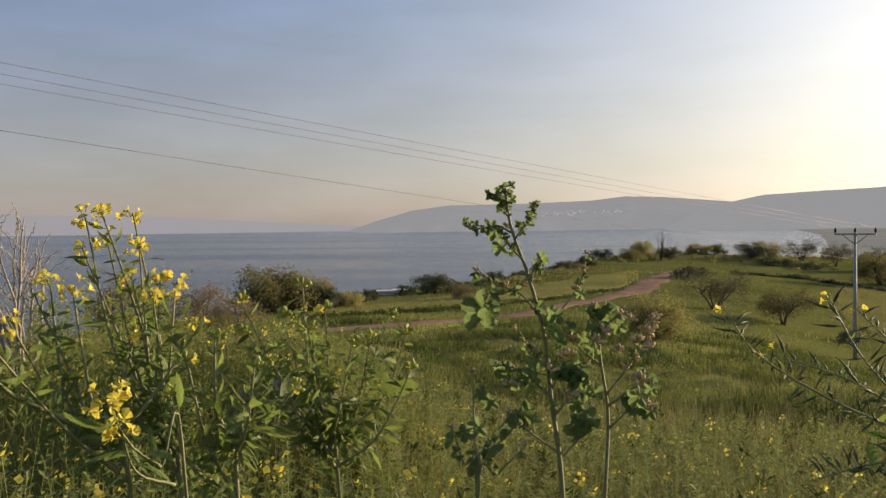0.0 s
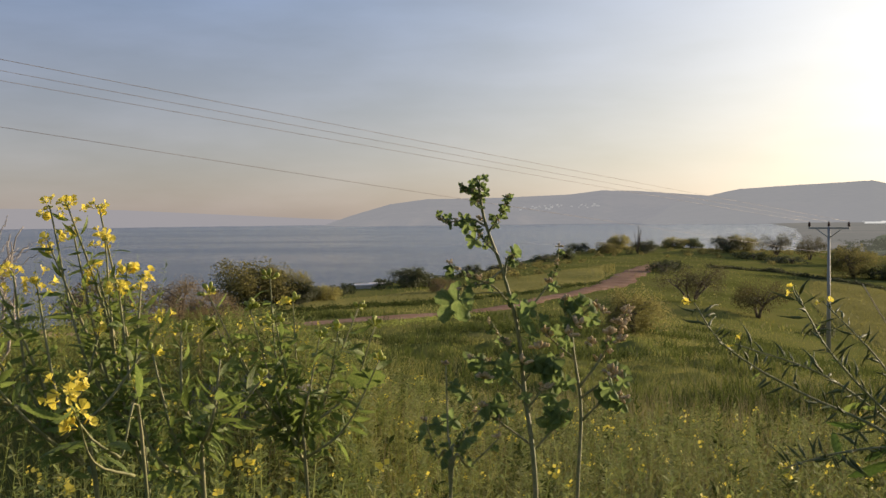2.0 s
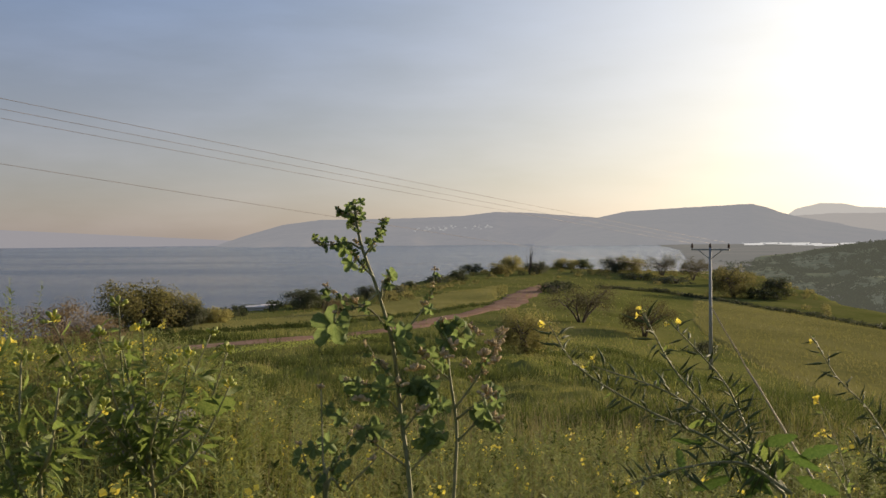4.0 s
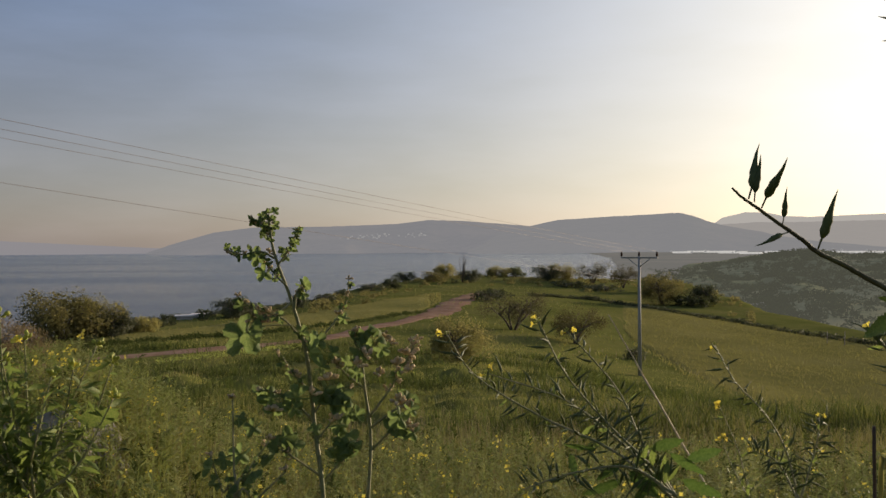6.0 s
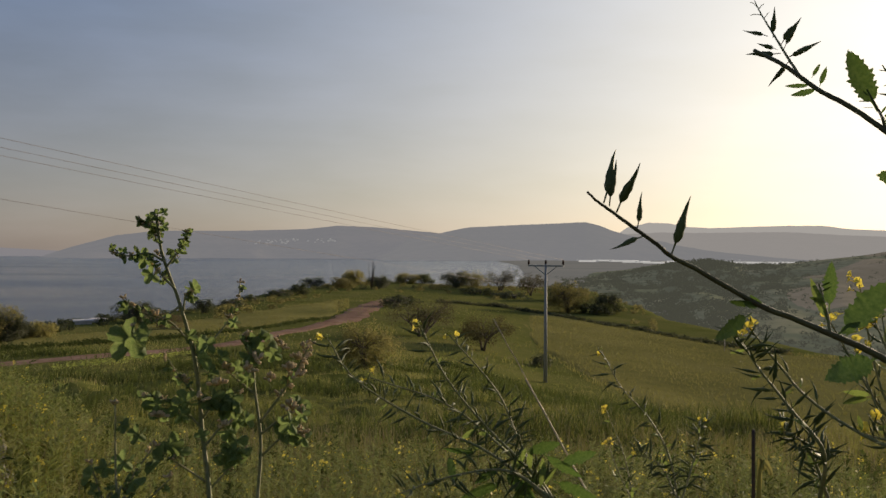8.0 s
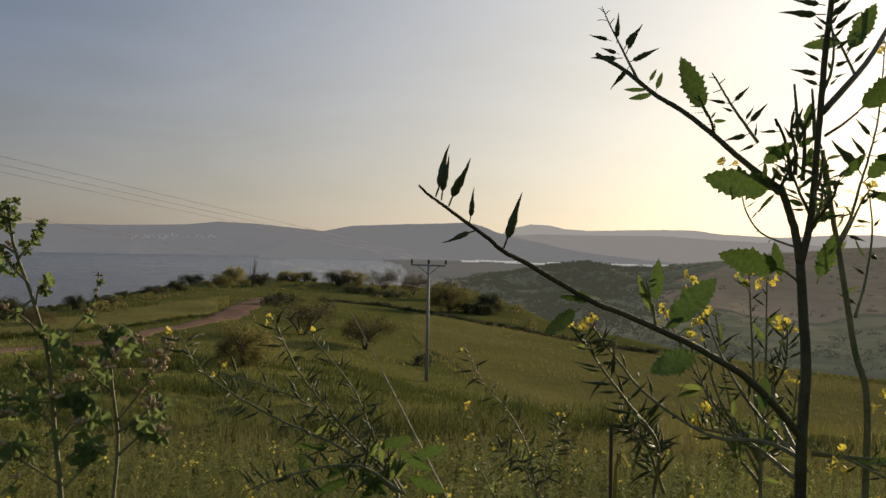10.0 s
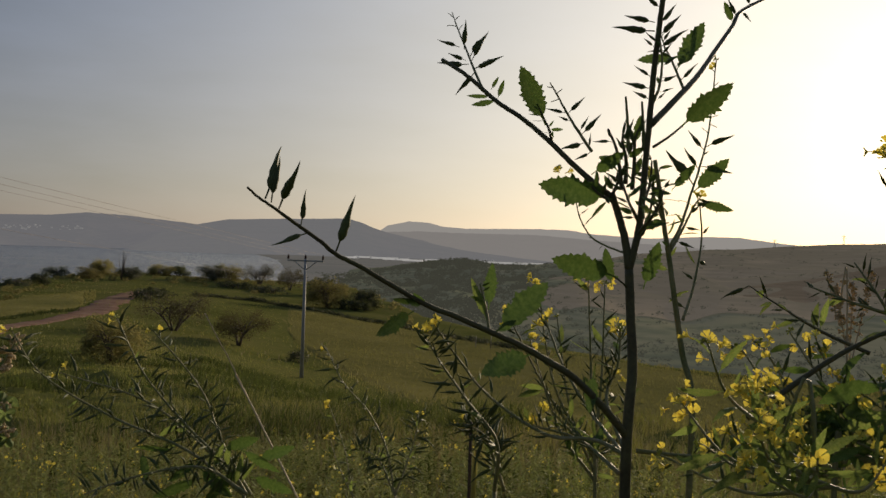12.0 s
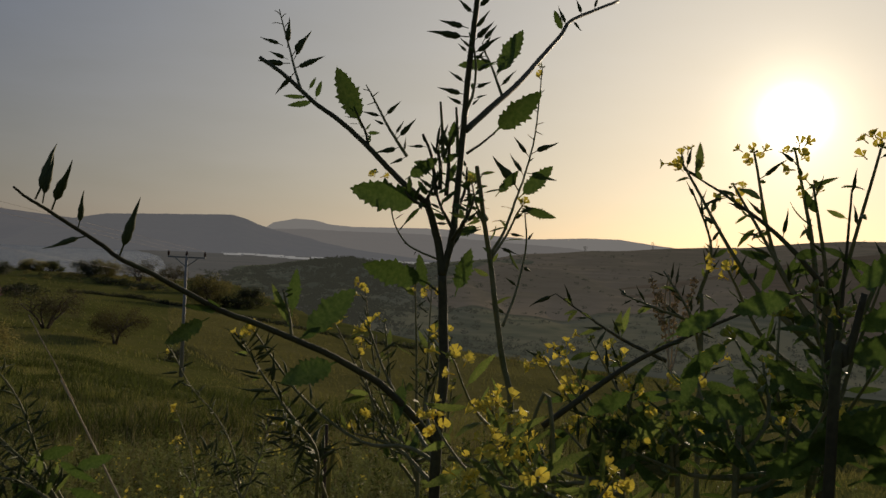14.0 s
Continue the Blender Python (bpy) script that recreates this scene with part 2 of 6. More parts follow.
M_plain = haze_glow_material("lakeside_plain", [(0.045, 0.05, 0.03), (0.11, 0.10, 0.065)], 0.006, (0.20, 0.19, 0.18), 0.55)
# painted haze glow is set brighter on ridges nearer the sun's bearing
M_hillmid = haze_glow_material("far_ridge", [(0.045, 0.055, 0.03), (0.12, 0.10, 0.065)], 0.005, (0.228, 0.224, 0.23), 0.74)
M_hillpale = haze_glow_material("pale_middle_ridge", [(0.045, 0.055, 0.03), (0.12, 0.10, 0.065)], 0.005, (0.305, 0.282, 0.265), 0.78)
M_hillfar = haze_glow_material("farther_ridge", [(0.06, 0.07, 0.045), (0.17, 0.14, 0.095)], 0.004, (0.212, 0.208, 0.218), 0.76)
M_hillfaint = haze_glow_material("faint_far_shore", [(0.08, 0.09, 0.07), (0.12, 0.12, 0.09)], 0.002, (0.218, 0.206, 0.216), 0.9)
M_hillhaze = haze_glow_material("farthest_ridge", [(0.08, 0.09, 0.07), (0.12, 0.12, 0.09)], 0.002, (0.35, 0.325, 0.30), 0.92)

M_water = bpy.data.materials.new("lake_water")
M_water.use_nodes = True
nt = M_water.node_tree
wb = nt.nodes["Principled BSDF"]
wb.inputs["Base Color"].default_value = (0.03, 0.045, 0.065, 1)
wb.inputs["Roughness"].default_value = 0.12
wb.inputs["IOR"].default_value = 1.33
wtc = nt.nodes.new("ShaderNodeTexCoord")
wmp = nt.nodes.new("ShaderNodeMapping")
wmp.inputs["Scale"].default_value = (0.35, 1.0, 1.0)
wnz = nt.nodes.new("ShaderNodeTexNoise")
wnz.inputs["Scale"].default_value, wnz.inputs["Detail"].default_value = 0.6, 6
wbp = nt.nodes.new("ShaderNodeBump")
wbp.inputs["Strength"].default_value, wbp.inputs["Distance"].default_value = 0.8, 1.1
nt.links.new(wtc.outputs["Object"], wmp.inputs[0])
nt.links.new(wmp.outputs[0], wnz.inputs[0])
nt.links.new(wnz.outputs[0], wbp.inputs["Height"])
nt.links.new(wbp.outputs[0], wb.inputs["Normal"])
# wind streaks: calmer and rougher patches
wst = nt.nodes.new("ShaderNodeTexNoise")
wst.inputs["Scale"].default_value, wst.inputs["Detail"].default_value = 0.004, 3
wm2 = nt.nodes.new("ShaderNodeMapping")
wm2.inputs["Scale"].default_value = (0.3, 2.0, 1.0)
nt.links.new(wtc.outputs["Object"], wm2.inputs[0])
nt.links.new(wm2.outputs[0], wst.inputs[0])
wrg = nt.nodes.new("ShaderNodeMapRange")
wrg.inputs["From Min"].default_value, wrg.inputs["From Max"].default_value = 0.35, 0.65
wrg.inputs["To Min"].default_value, wrg.inputs["To Max"].default_value = 0.1, 0.2
nt.links.new(wst.outputs[0], wrg.inputs[0])
nt.links.new(wrg.outputs[0], wb.inputs["Roughness"])


# ---- mesh tools ----
class Build:
    """Collects vertices and faces of one mesh."""

    def __init__(self):
        self.v, self.f = [], []

    def add(self, verts, faces):
        k = len(self.v)
        self.v.extend(verts)
        self.f.extend([tuple(i + k for i in f) for f in faces])

    def tube(self, pts, radii, sides=6):
        pts = [Vector(p) for p in pts]
        n = len(pts)
        if isinstance(radii, (int, float)):
            radii = [radii] * n
        verts, faces = [], []
        side = None
        for i, p in enumerate(pts):
            d = (pts[min(i + 1, n - 1)] - pts[max(i - 1, 0)]).normalized()
            if side is None:
                side = d.orthogonal().normalized()
            side = (side - d * side.dot(d)).normalized()
            up = d.cross(side)
            for k in range(sides):
                a = 2 * math.pi * k / sides
                verts.append(p + (side * math.cos(a) + up * math.sin(a)) * radii[i])
        for i in range(n - 1):
            for k in range(sides):
                a, b = i * sides + k, i * sides + (k + 1) % sides
                faces.append((a, b, b + sides, a + sides))
        faces.append(tuple(range(sides - 1, -1, -1)))
        faces.append(tuple(range((n - 1) * sides, n * sides)))
        self.add(verts, faces)

    def box(self, center, size, turn=0.0):
        c, s = math.cos(turn), math.sin(turn)
        verts = []
        for dz in (-0.5, 0.5):
            for dx, dy in ((-0.5, -0.5), (0.5, -0.5), (0.5, 0.5), (-0.5, 0.5)):
                x, y = dx * size[0], dy * size[1]
                verts.append((center[0] + x * c - y * s, center[1] + x * s + y * c, center[2] + dz * size[2]))
        self.add(verts, [(3, 2, 1, 0), (4, 5, 6, 7), (0, 1, 5, 4), (1, 2, 6, 5), (2, 3, 7, 6), (3, 0, 4, 7)])

    def mesh(self, name, mat, smooth=True):
        me = bpy.data.meshes.new(name)
        me.from_pydata([tuple(p) for p in self.v], [], self.f)
        me.materials.append(mat)
        if smooth:
            me.polygons.foreach_set("use_smooth", [True] * len(me.polygons))
        me.update()
        return me


def part(name, build, mat, parent=None, label="", smooth=True):
    """Links a mesh as one object under a thing or a part; its vertices are in world metres."""
    ob = new(name, build.mesh(name, mat, smooth))
    if parent:
        adopt(ob, parent)
    return tagged(ob, label) if label else ob


def adopt(ob, parent):
    ob.parent = parent
    if parent.type == "EMPTY":
        ob.matrix_parent_inverse = parent.matrix_basis.inverted()


def thing(name, base, label, category, group=""):
    e = new(name)
    e.matrix_basis = Matrix.Translation(base)
    e.empty_display_size = 0.1
    return tagged(e, label, category, group)


# ---- the land ----
LAKE = EYE - 30.0


def smooth01(t):
    t = np.clip(t, 0, 1)
    return t * t * (3 - 2 * t)


# where the spur breaks off towards lake and valley, by bearing and range
CREST_AZ = [-70, -40, -30, -20, -17.8, -14.7, -11.9, -8.5, -5.6, -2.2, 0.9, 4.1, 7.3, 11.4, 13.1, 14.8, 17.6, 19.9, 22.6, 25.6, 30.8, 40, 60]
CREST_D = [29, 35, 66, 90, 103, 114, 124, 142, 181, 224, 248, 238, 260, 282, 265, 210, 162, 154, 138, 124, 110, 104, 92]
# near and far edges of the two fields
FIELD_NEAR = ([7.5, 10, 13, 18, 25, 35, 62], [150, 95, 74, 58, 46, 38, 34])
FIELD_FAR = ([7.5, 10, 14, 22, 35, 62], [175, 165, 148, 126, 108, 92])
SPUR_NEAR = ([-21, -15, -10, -6, -2.4, -1.4], [73, 80, 86, 97, 112, 128])
SPUR_FAR = ([-21, -15, -10, -6, -2.4, -1.4], [77, 90, 110, 126, 152, 158])
# the dirt track
TRACK = [(-36, 47), (-28, 52), (-21.6, 60.0), (-19.3, 61.0), (-17.3, 62.0), (-14.8, 64.0), (-11.8, 68.0), (-8.6, 74.0), (-7.0, 78.0), (-5.7, 88.0), (-3.7, 95.0), (-1.7, 107.0), (-1.0, 118.0), (-0.3, 131.0), (1.0, 164.0)]


def land(x, y):
    """Height of the ground: a meadow falling from the viewer to a saddle, a low spur beyond it, then the drop to lake and valley."""
    x, y = np.asarray(x, float), np.asarray(y, float)
    d = np.hypot(x, y)
    az = np.degrees(np.arctan2(x, y))
    z = np.interp(d, [0, 6, 15, 30, 55, 75, 105, 160, 240, 400], [-1.6, -1.95, -3.0, -4.7, -6.5, -7.2, -7.7, -7.9, -7.8, -7.8])
    z = z - np.interp(az, [-5, 0, 5, 10, 20, 35, 70], [0, 0.2, 1.0, 2.5, 4.0, 4.8, 5.0]) * smooth01((d - 15) / 55)
    z = z + smooth01((-az - 24) / 14) * smooth01((d - 5) / 8) * smooth01((d - 20) / 20)
    z = z + smooth01((-az - 8) / 16) * smooth01((d - 3) / 4) * (1 - smooth01((d - 8) / 7))
    z = z + 0.10 * np.sin(x * 0.31 + 0.7) * np.sin(y * 0.23) * smooth01((d - 8) / 20) + 0.25 * np.sin(x * 0.07 + 1.0) * np.sin(y * 0.06) * smooth01((d - 30) / 40)
    rough = smooth01((d - 9) / 12) * (1 - smooth01((d - 40) / 16)) * (1 - smooth01((az - 12) / 8) * smooth01((d - 35) / 15))
    z = z + rough * (0.22 * np.sin(x * 1.1 + 2.0 * np.sin(y * 0.37)) * np.sin(y * 0.83 + 1.5 * np.sin(x * 0.43)) + 0.15 * np.sin(x * 2.3 + 1.7 * np.sin(y * 0.9) + 1) * np.sin(y * 1.7 + np.sin(x)))
    crest = np.interp(az, CREST_AZ, CREST_D)
    t = np.maximum(0, d - crest)
    z = z - 0.30 * t * t / (t + 22)
    floor = np.where(az > 10, -31.0, -37.0)
    behind = np.abs(az) > 90
    z = np.where(behind, -1.6 + 0.02 * d, z)
    return np.maximum(z, floor) + EYE


def land_at(az, d):
    x, y = d * math.sin(radians(az)), d * math.cos(radians(az))
    return Vector((x, y, float(land(x, y))))


def polar_sheet(azs, ds, height, lift=0.0):
    b = Build()
    A, D = np.meshgrid(np.radians(azs), ds)
    X, Y = D * np.sin(A), D * np.cos(A)
    Z = height(X, Y) + lift
    b.v = list(zip(X.ravel().tolist(), Y.ravel().tolist(), Z.ravel().tolist()))
    n, m = len(azs), len(ds)
    b.f = [(j * n + i, j * n + i + 1, (j + 1) * n + i + 1, (j + 1) * n + i) for j in range(m - 1) for i in range(n - 1)]
    return b


ds = np.concatenate([[0.02], np.geomspace(0.6, 330, 260), np.geomspace(350, 4900, 14)])
azs = np.concatenate([np.linspace(-180, -75, 22)[:-1], np.linspace(-75, 85, 300), np.linspace(85, 180, 20)[1:]])
tagged(part("ground", polar_sheet(azs, ds, land), M_ground), "green sloping meadow of grass and wild flowers falling towards a lake", "ground", kind="structure")

tagged(part("water", polar_sheet(np.linspace(-75, 11, 40), np.geomspace(120, 4900, 40), lambda x, y: 0 * x + LAKE), M_water), "calm grey-blue lake with faint wind streaks", "lake", kind="structure")


def draped(name, az0, az1, near, far, mat, lift, label, category, n=60, m=40):
    """A patch of land cover between two lines given as bearing and range."""
    b = Build()
    for j in range(m):
        for i in range(n):
            a = az0 + (az1 - az0) * i / (n - 1)
            d0, d1 = np.interp(a, *near), np.interp(a, *far)
            d = d0 + (d1 - d0) * j / (m - 1)
            p = land_at(a, d)
            edge = min(1, j / 4, (m - 1 - j) / 3, i / 3, (n - 1 - i) / 3)
            b.v.append((p.x, p.y, p.z + lift * edge - 0.25 * (1 - edge)))
    b.f = [(j * n + i, j * n + i + 1, (j + 1) * n + i + 1, (j + 1) * n + i) for j in range(m - 1) for i in range(n - 1)]
    return tagged(part(name, b, mat), label, category, kind="structure")


draped("field", 7.5, 62, FIELD_NEAR, FIELD_FAR, M_field, 0.12, "broad sloping field of low olive-green crop", "field")
draped("field", -21, -1.4, SPUR_NEAR, SPUR_FAR, M_spurfield, 0.12, "flat yellowish-green field on the spur", "field")


def track(points, width, label):
    b = Build()
    pts = []
    for (a0, d0), (a1, d1) in zip(points, points[1:]):
        for k in range(14):
            pts.append(land_at(a0 + (a1 - a0) * k / 14, d0 + (d1 - d0) * k / 14))
    for i, p in enumerate(pts):
        q = pts[min(i + 1, len(pts) - 1)] - pts[max(i - 1, 0)]
        s = Vector((q.y, -q.x, 0)).normalized()
        for k in range(7):
            o = p + s * width * (1 + 1.1 * smooth01((p.y - 95) / 22) - 0.7 * smooth01((p.y - 125) / 20)) * (k / 6 - 0.5) * (1 + 0.5 * noise.noise(p * 0.35))
            b.v.append((o.x, o.y, float(land(o.x, o.y)) + (0.07 - 0.03 * (k in (2, 4)) if 0 < k < 6 else -0.15)))
    b.f = [(7 * i + k, 7 * i + k + 1, 7 * i + k + 8, 7 * i + k + 7) for i in range(len(pts) - 1) for k in range(6)]
    return tagged(part("road", b, M_dirt), label, "dirt road", kind="structure")


track(TRACK, 2.5, "reddish dirt track winding across the meadow")


def ridge(name, azs, els, dist, depth, mat, label, rough=0.04, seed=0.0):
    """A far ridge: its skyline by bearing and elevation, falling towards the viewer with folds and gullies."""
    n, m = 220, 26
    b = Build()
    a0, a1 = azs[0], azs[-1]
    for j in range(m):
        s = j / (m - 1)
        for i in range(n):
            a = a0 + (a1 - a0) * i / (n - 1)
            el = float(np.interp(a, azs, els))
            crest = EYE + dist * math.tan(radians(el))
            p = Vector((a * 0.35 + seed, s * 2.2, seed))
            fold = noise.noise(p * 1.3) * 0.6 + noise.noise(p * 3.1) * 0.3
            z = LAKE - 4 + (crest - LAKE + 4) * (s ** 0.8 + fold * rough * 12 * s * (1 - s))
            z += (noise.noise(Vector((a * 2.3, seed, 3))) * 0.5 + noise.noise(Vector((a * 7, seed, 1))) * 0.25) * (crest - LAKE) * rough * s
            r = dist - depth * (1 - s) + depth * 0.18 * fold * (1 - s)
            b.v.append((r * math.sin(radians(a)), r * math.cos(radians(a)), z))
    b.f = [(j * n + i, j * n + i + 1, (j + 1) * n + i + 1, (j + 1) * n + i) for j in range(m - 1) for i in range(n - 1)]
    return tagged(part(name, b, mat), label, "hills", kind="structure")


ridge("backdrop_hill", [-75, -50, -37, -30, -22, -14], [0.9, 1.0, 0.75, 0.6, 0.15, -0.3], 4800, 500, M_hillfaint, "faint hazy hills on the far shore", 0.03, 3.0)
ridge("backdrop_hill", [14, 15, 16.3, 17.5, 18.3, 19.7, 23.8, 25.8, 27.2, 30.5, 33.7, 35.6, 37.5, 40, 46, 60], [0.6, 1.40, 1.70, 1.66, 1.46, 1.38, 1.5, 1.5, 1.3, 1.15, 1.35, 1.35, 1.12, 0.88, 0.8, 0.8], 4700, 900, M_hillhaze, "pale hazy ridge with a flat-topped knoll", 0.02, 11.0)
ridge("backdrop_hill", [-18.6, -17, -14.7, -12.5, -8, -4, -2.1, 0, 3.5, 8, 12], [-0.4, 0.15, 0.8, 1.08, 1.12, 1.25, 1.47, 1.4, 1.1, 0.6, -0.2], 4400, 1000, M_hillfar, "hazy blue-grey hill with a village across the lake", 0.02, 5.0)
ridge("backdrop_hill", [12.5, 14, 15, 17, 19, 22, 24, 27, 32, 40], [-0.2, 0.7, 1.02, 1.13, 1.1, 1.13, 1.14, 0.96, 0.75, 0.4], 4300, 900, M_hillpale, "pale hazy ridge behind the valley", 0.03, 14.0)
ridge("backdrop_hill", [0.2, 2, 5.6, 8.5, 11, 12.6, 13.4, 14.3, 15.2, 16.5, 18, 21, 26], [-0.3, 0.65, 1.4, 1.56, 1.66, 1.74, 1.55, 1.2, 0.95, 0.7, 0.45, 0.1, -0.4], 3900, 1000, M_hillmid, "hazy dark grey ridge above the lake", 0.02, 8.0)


def valley(x, y):
    d = np.hypot(x, y)
    az = np.degrees(np.arctan2(x, y))
    top = np.interp(az, [10, 12, 15, 18, 20, 22, 24, 27, 34, 40, 46, 60, 80], [-31, -30, -24, -12, -8.5, -16, -12, -4, 10, 18, 28, 42, 50])
    s = (d - 280) / (1050 - 280)
    rise = np.clip(s, 0, 1.25) ** 1.35
    gully = 2.5 + 5.0 * np.sin(az * 0.55 + d * 0.006) * np.sin(d * 0.011 + az * 0.2) + 1.2 * np.sin(az * 1.7 + d * 0.013) + 2.6 * np.sin(x * 0.045 + 2 * np.sin(y * 0.012)) * np.sin(y * 0.03 + 1.5 * np.sin(x * 0.017))
    return EYE - 29.0 + (top + 29.0) * np.minimum(rise, 1 - 0.5 * np.clip(s - 1, 0, 1)) + gully * smooth01(s * 3) * (1 - 0.75 * smooth01((s - 0.6) / 0.4)) * smooth01((az - 10) / 8) - 6.0 * (1 - smooth01((d - 252) / 16))


def near_side(x, y):
    d = np.hypot(x, y)
    az = np.degrees(np.arctan2(x, y))
    top = 620 * np.tan(np.radians(np.interp(az, [22, 27, 30, 31.6, 33.8, 37, 40, 43, 46, 50, 60, 80], [-4.0, -3.5, -2.9, -2.5, -1.9, -1.25, -0.75, 0.0, 0.6, 1.2, 2.0, 2.5])))
    s = np.clip((d - 300) / 320, 0, 1.2)
    fold = 2.2 * np.sin(az * 0.9 + d * 0.012) + 1.2 * np.sin(az * 2.3 - d * 0.02)
    return EYE - 34 + (top + 34) * np.minimum(s ** 1.2, 1.6 - 0.6 * s) + fold * s * (1 - np.minimum(s, 1)) * 2


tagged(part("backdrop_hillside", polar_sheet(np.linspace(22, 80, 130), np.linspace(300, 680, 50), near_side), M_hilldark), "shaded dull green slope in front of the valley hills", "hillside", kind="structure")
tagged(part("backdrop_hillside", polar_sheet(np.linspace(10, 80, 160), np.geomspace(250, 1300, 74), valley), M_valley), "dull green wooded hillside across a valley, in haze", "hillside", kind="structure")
# dry fields; sunward glare is put into their brighter haze emission
fields = Build()
n, m = 120, 60
for j in range(m):
    d = 430 * (1290 / 430) ** (j / (m - 1))
    a0 = 27 + 2.5 * math.sin(d * 0.008) + 1.5 * math.sin(d * 0.023)
    for i in range(n):
        a = radians(a0 + (79 - a0) * i / (n - 1))
        x, y = d * math.sin(a), d * math.cos(a)
        fields.v.append((x, y, float(valley(np.array(x), np.array(y))) + 0.7 * min(1, i / 3) - 0.1))
fields.f = [(j * n + i, j * n + i + 1, (j + 1) * n + i + 1, (j + 1) * n + i) for j in range(m - 1) for i in range(n - 1)]
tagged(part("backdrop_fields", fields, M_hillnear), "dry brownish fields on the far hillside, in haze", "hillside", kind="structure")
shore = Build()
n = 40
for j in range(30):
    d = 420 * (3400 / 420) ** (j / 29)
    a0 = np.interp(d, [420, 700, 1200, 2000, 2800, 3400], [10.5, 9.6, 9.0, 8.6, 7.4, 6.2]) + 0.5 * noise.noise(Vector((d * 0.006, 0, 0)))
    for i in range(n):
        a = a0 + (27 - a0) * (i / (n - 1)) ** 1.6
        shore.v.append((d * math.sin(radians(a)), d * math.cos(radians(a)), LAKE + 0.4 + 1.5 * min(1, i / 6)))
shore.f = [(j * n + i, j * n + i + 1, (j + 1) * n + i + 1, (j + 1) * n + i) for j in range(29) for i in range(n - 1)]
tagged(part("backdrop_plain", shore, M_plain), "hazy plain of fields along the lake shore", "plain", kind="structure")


# ---- power line ----
def power_pole():
    foot = land_at(10.33, 72)
    top = EYE + 72 * math.tan(radians(-0.75))
    along = Vector((-0.62, -0.78, 0)).normalized()
    cross = Vector((0.78, -0.62, 0)).normalized()
    p = thing("power_pole", foot, "grey steel power pole with a crossarm and three brown insulators", "power pole")
    b = Build()
    b.tube([foot - Vector((0, 0, 0.3)), (foot.x, foot.y, top)], [0.16, 0.09], 10)
    part("mast", b, M_steel, p)
    b = Build()
    arm = Vector((foot.x, foot.y, top - 0.15))
    b.box(arm, (3.0, 0.1, 0.12), math.atan2(cross.y, cross.x))
    part("crossarm", b, M_steel, p, smooth=False)
    for s in (-1, 1):
        b = Build()
        b.tube([arm + cross * 1.0 * s, Vector((foot.x, foot.y, top - 0.85))], 0.035, 6)
        part("brace", b, M_steel, p)
    ends = []
    for s in (-1.45, 0, 1.45):
        q = arm + cross * s + Vector((0, 0, 0.06))
        b = Build()
        prof = [(0, 0.03), (0.06, 0.03), (0.08, 0.09), (0.14, 0.10), (0.17, 0.06), (0.2, 0.09), (0.27, 0.09), (0.3, 0.05), (0.36, 0.06), (0.4, 0.02)]
        b.tube([q + Vector((0, 0, h)) for h, r in prof], [r for h, r in prof], 10)
        part("insulator", b, M_insul, p, "brown glazed insulator")
        ends.append(q + Vector((0, 0, 0.4)))
    ends.append(Vector((foot.x, foot.y, top - 1.9)))
    # conductors run back over the meadow, past the viewer
    near = at(-37.7, 9.07, 26.0)
    step = (near - ends[1]) * 2.2
    low = at(-37.7, 6.06, 26.0) - ends[3]
    for i, e in enumerate(ends):
        far = e + step if i < 3 else e + low * 2.2
        b = Build()
        pts = []
        for k in range(41):
            t = k / 40
            pts.append(e.lerp(far, t) - Vector((0, 0, 4 * 0.35 * t * (1 - t))))
        b.tube(pts, 0.007, 5)
        tagged(part("power_line", b, M_wire), "thin sagging overhead wire against the sky", "wire", "overhead wires")


power_pole()


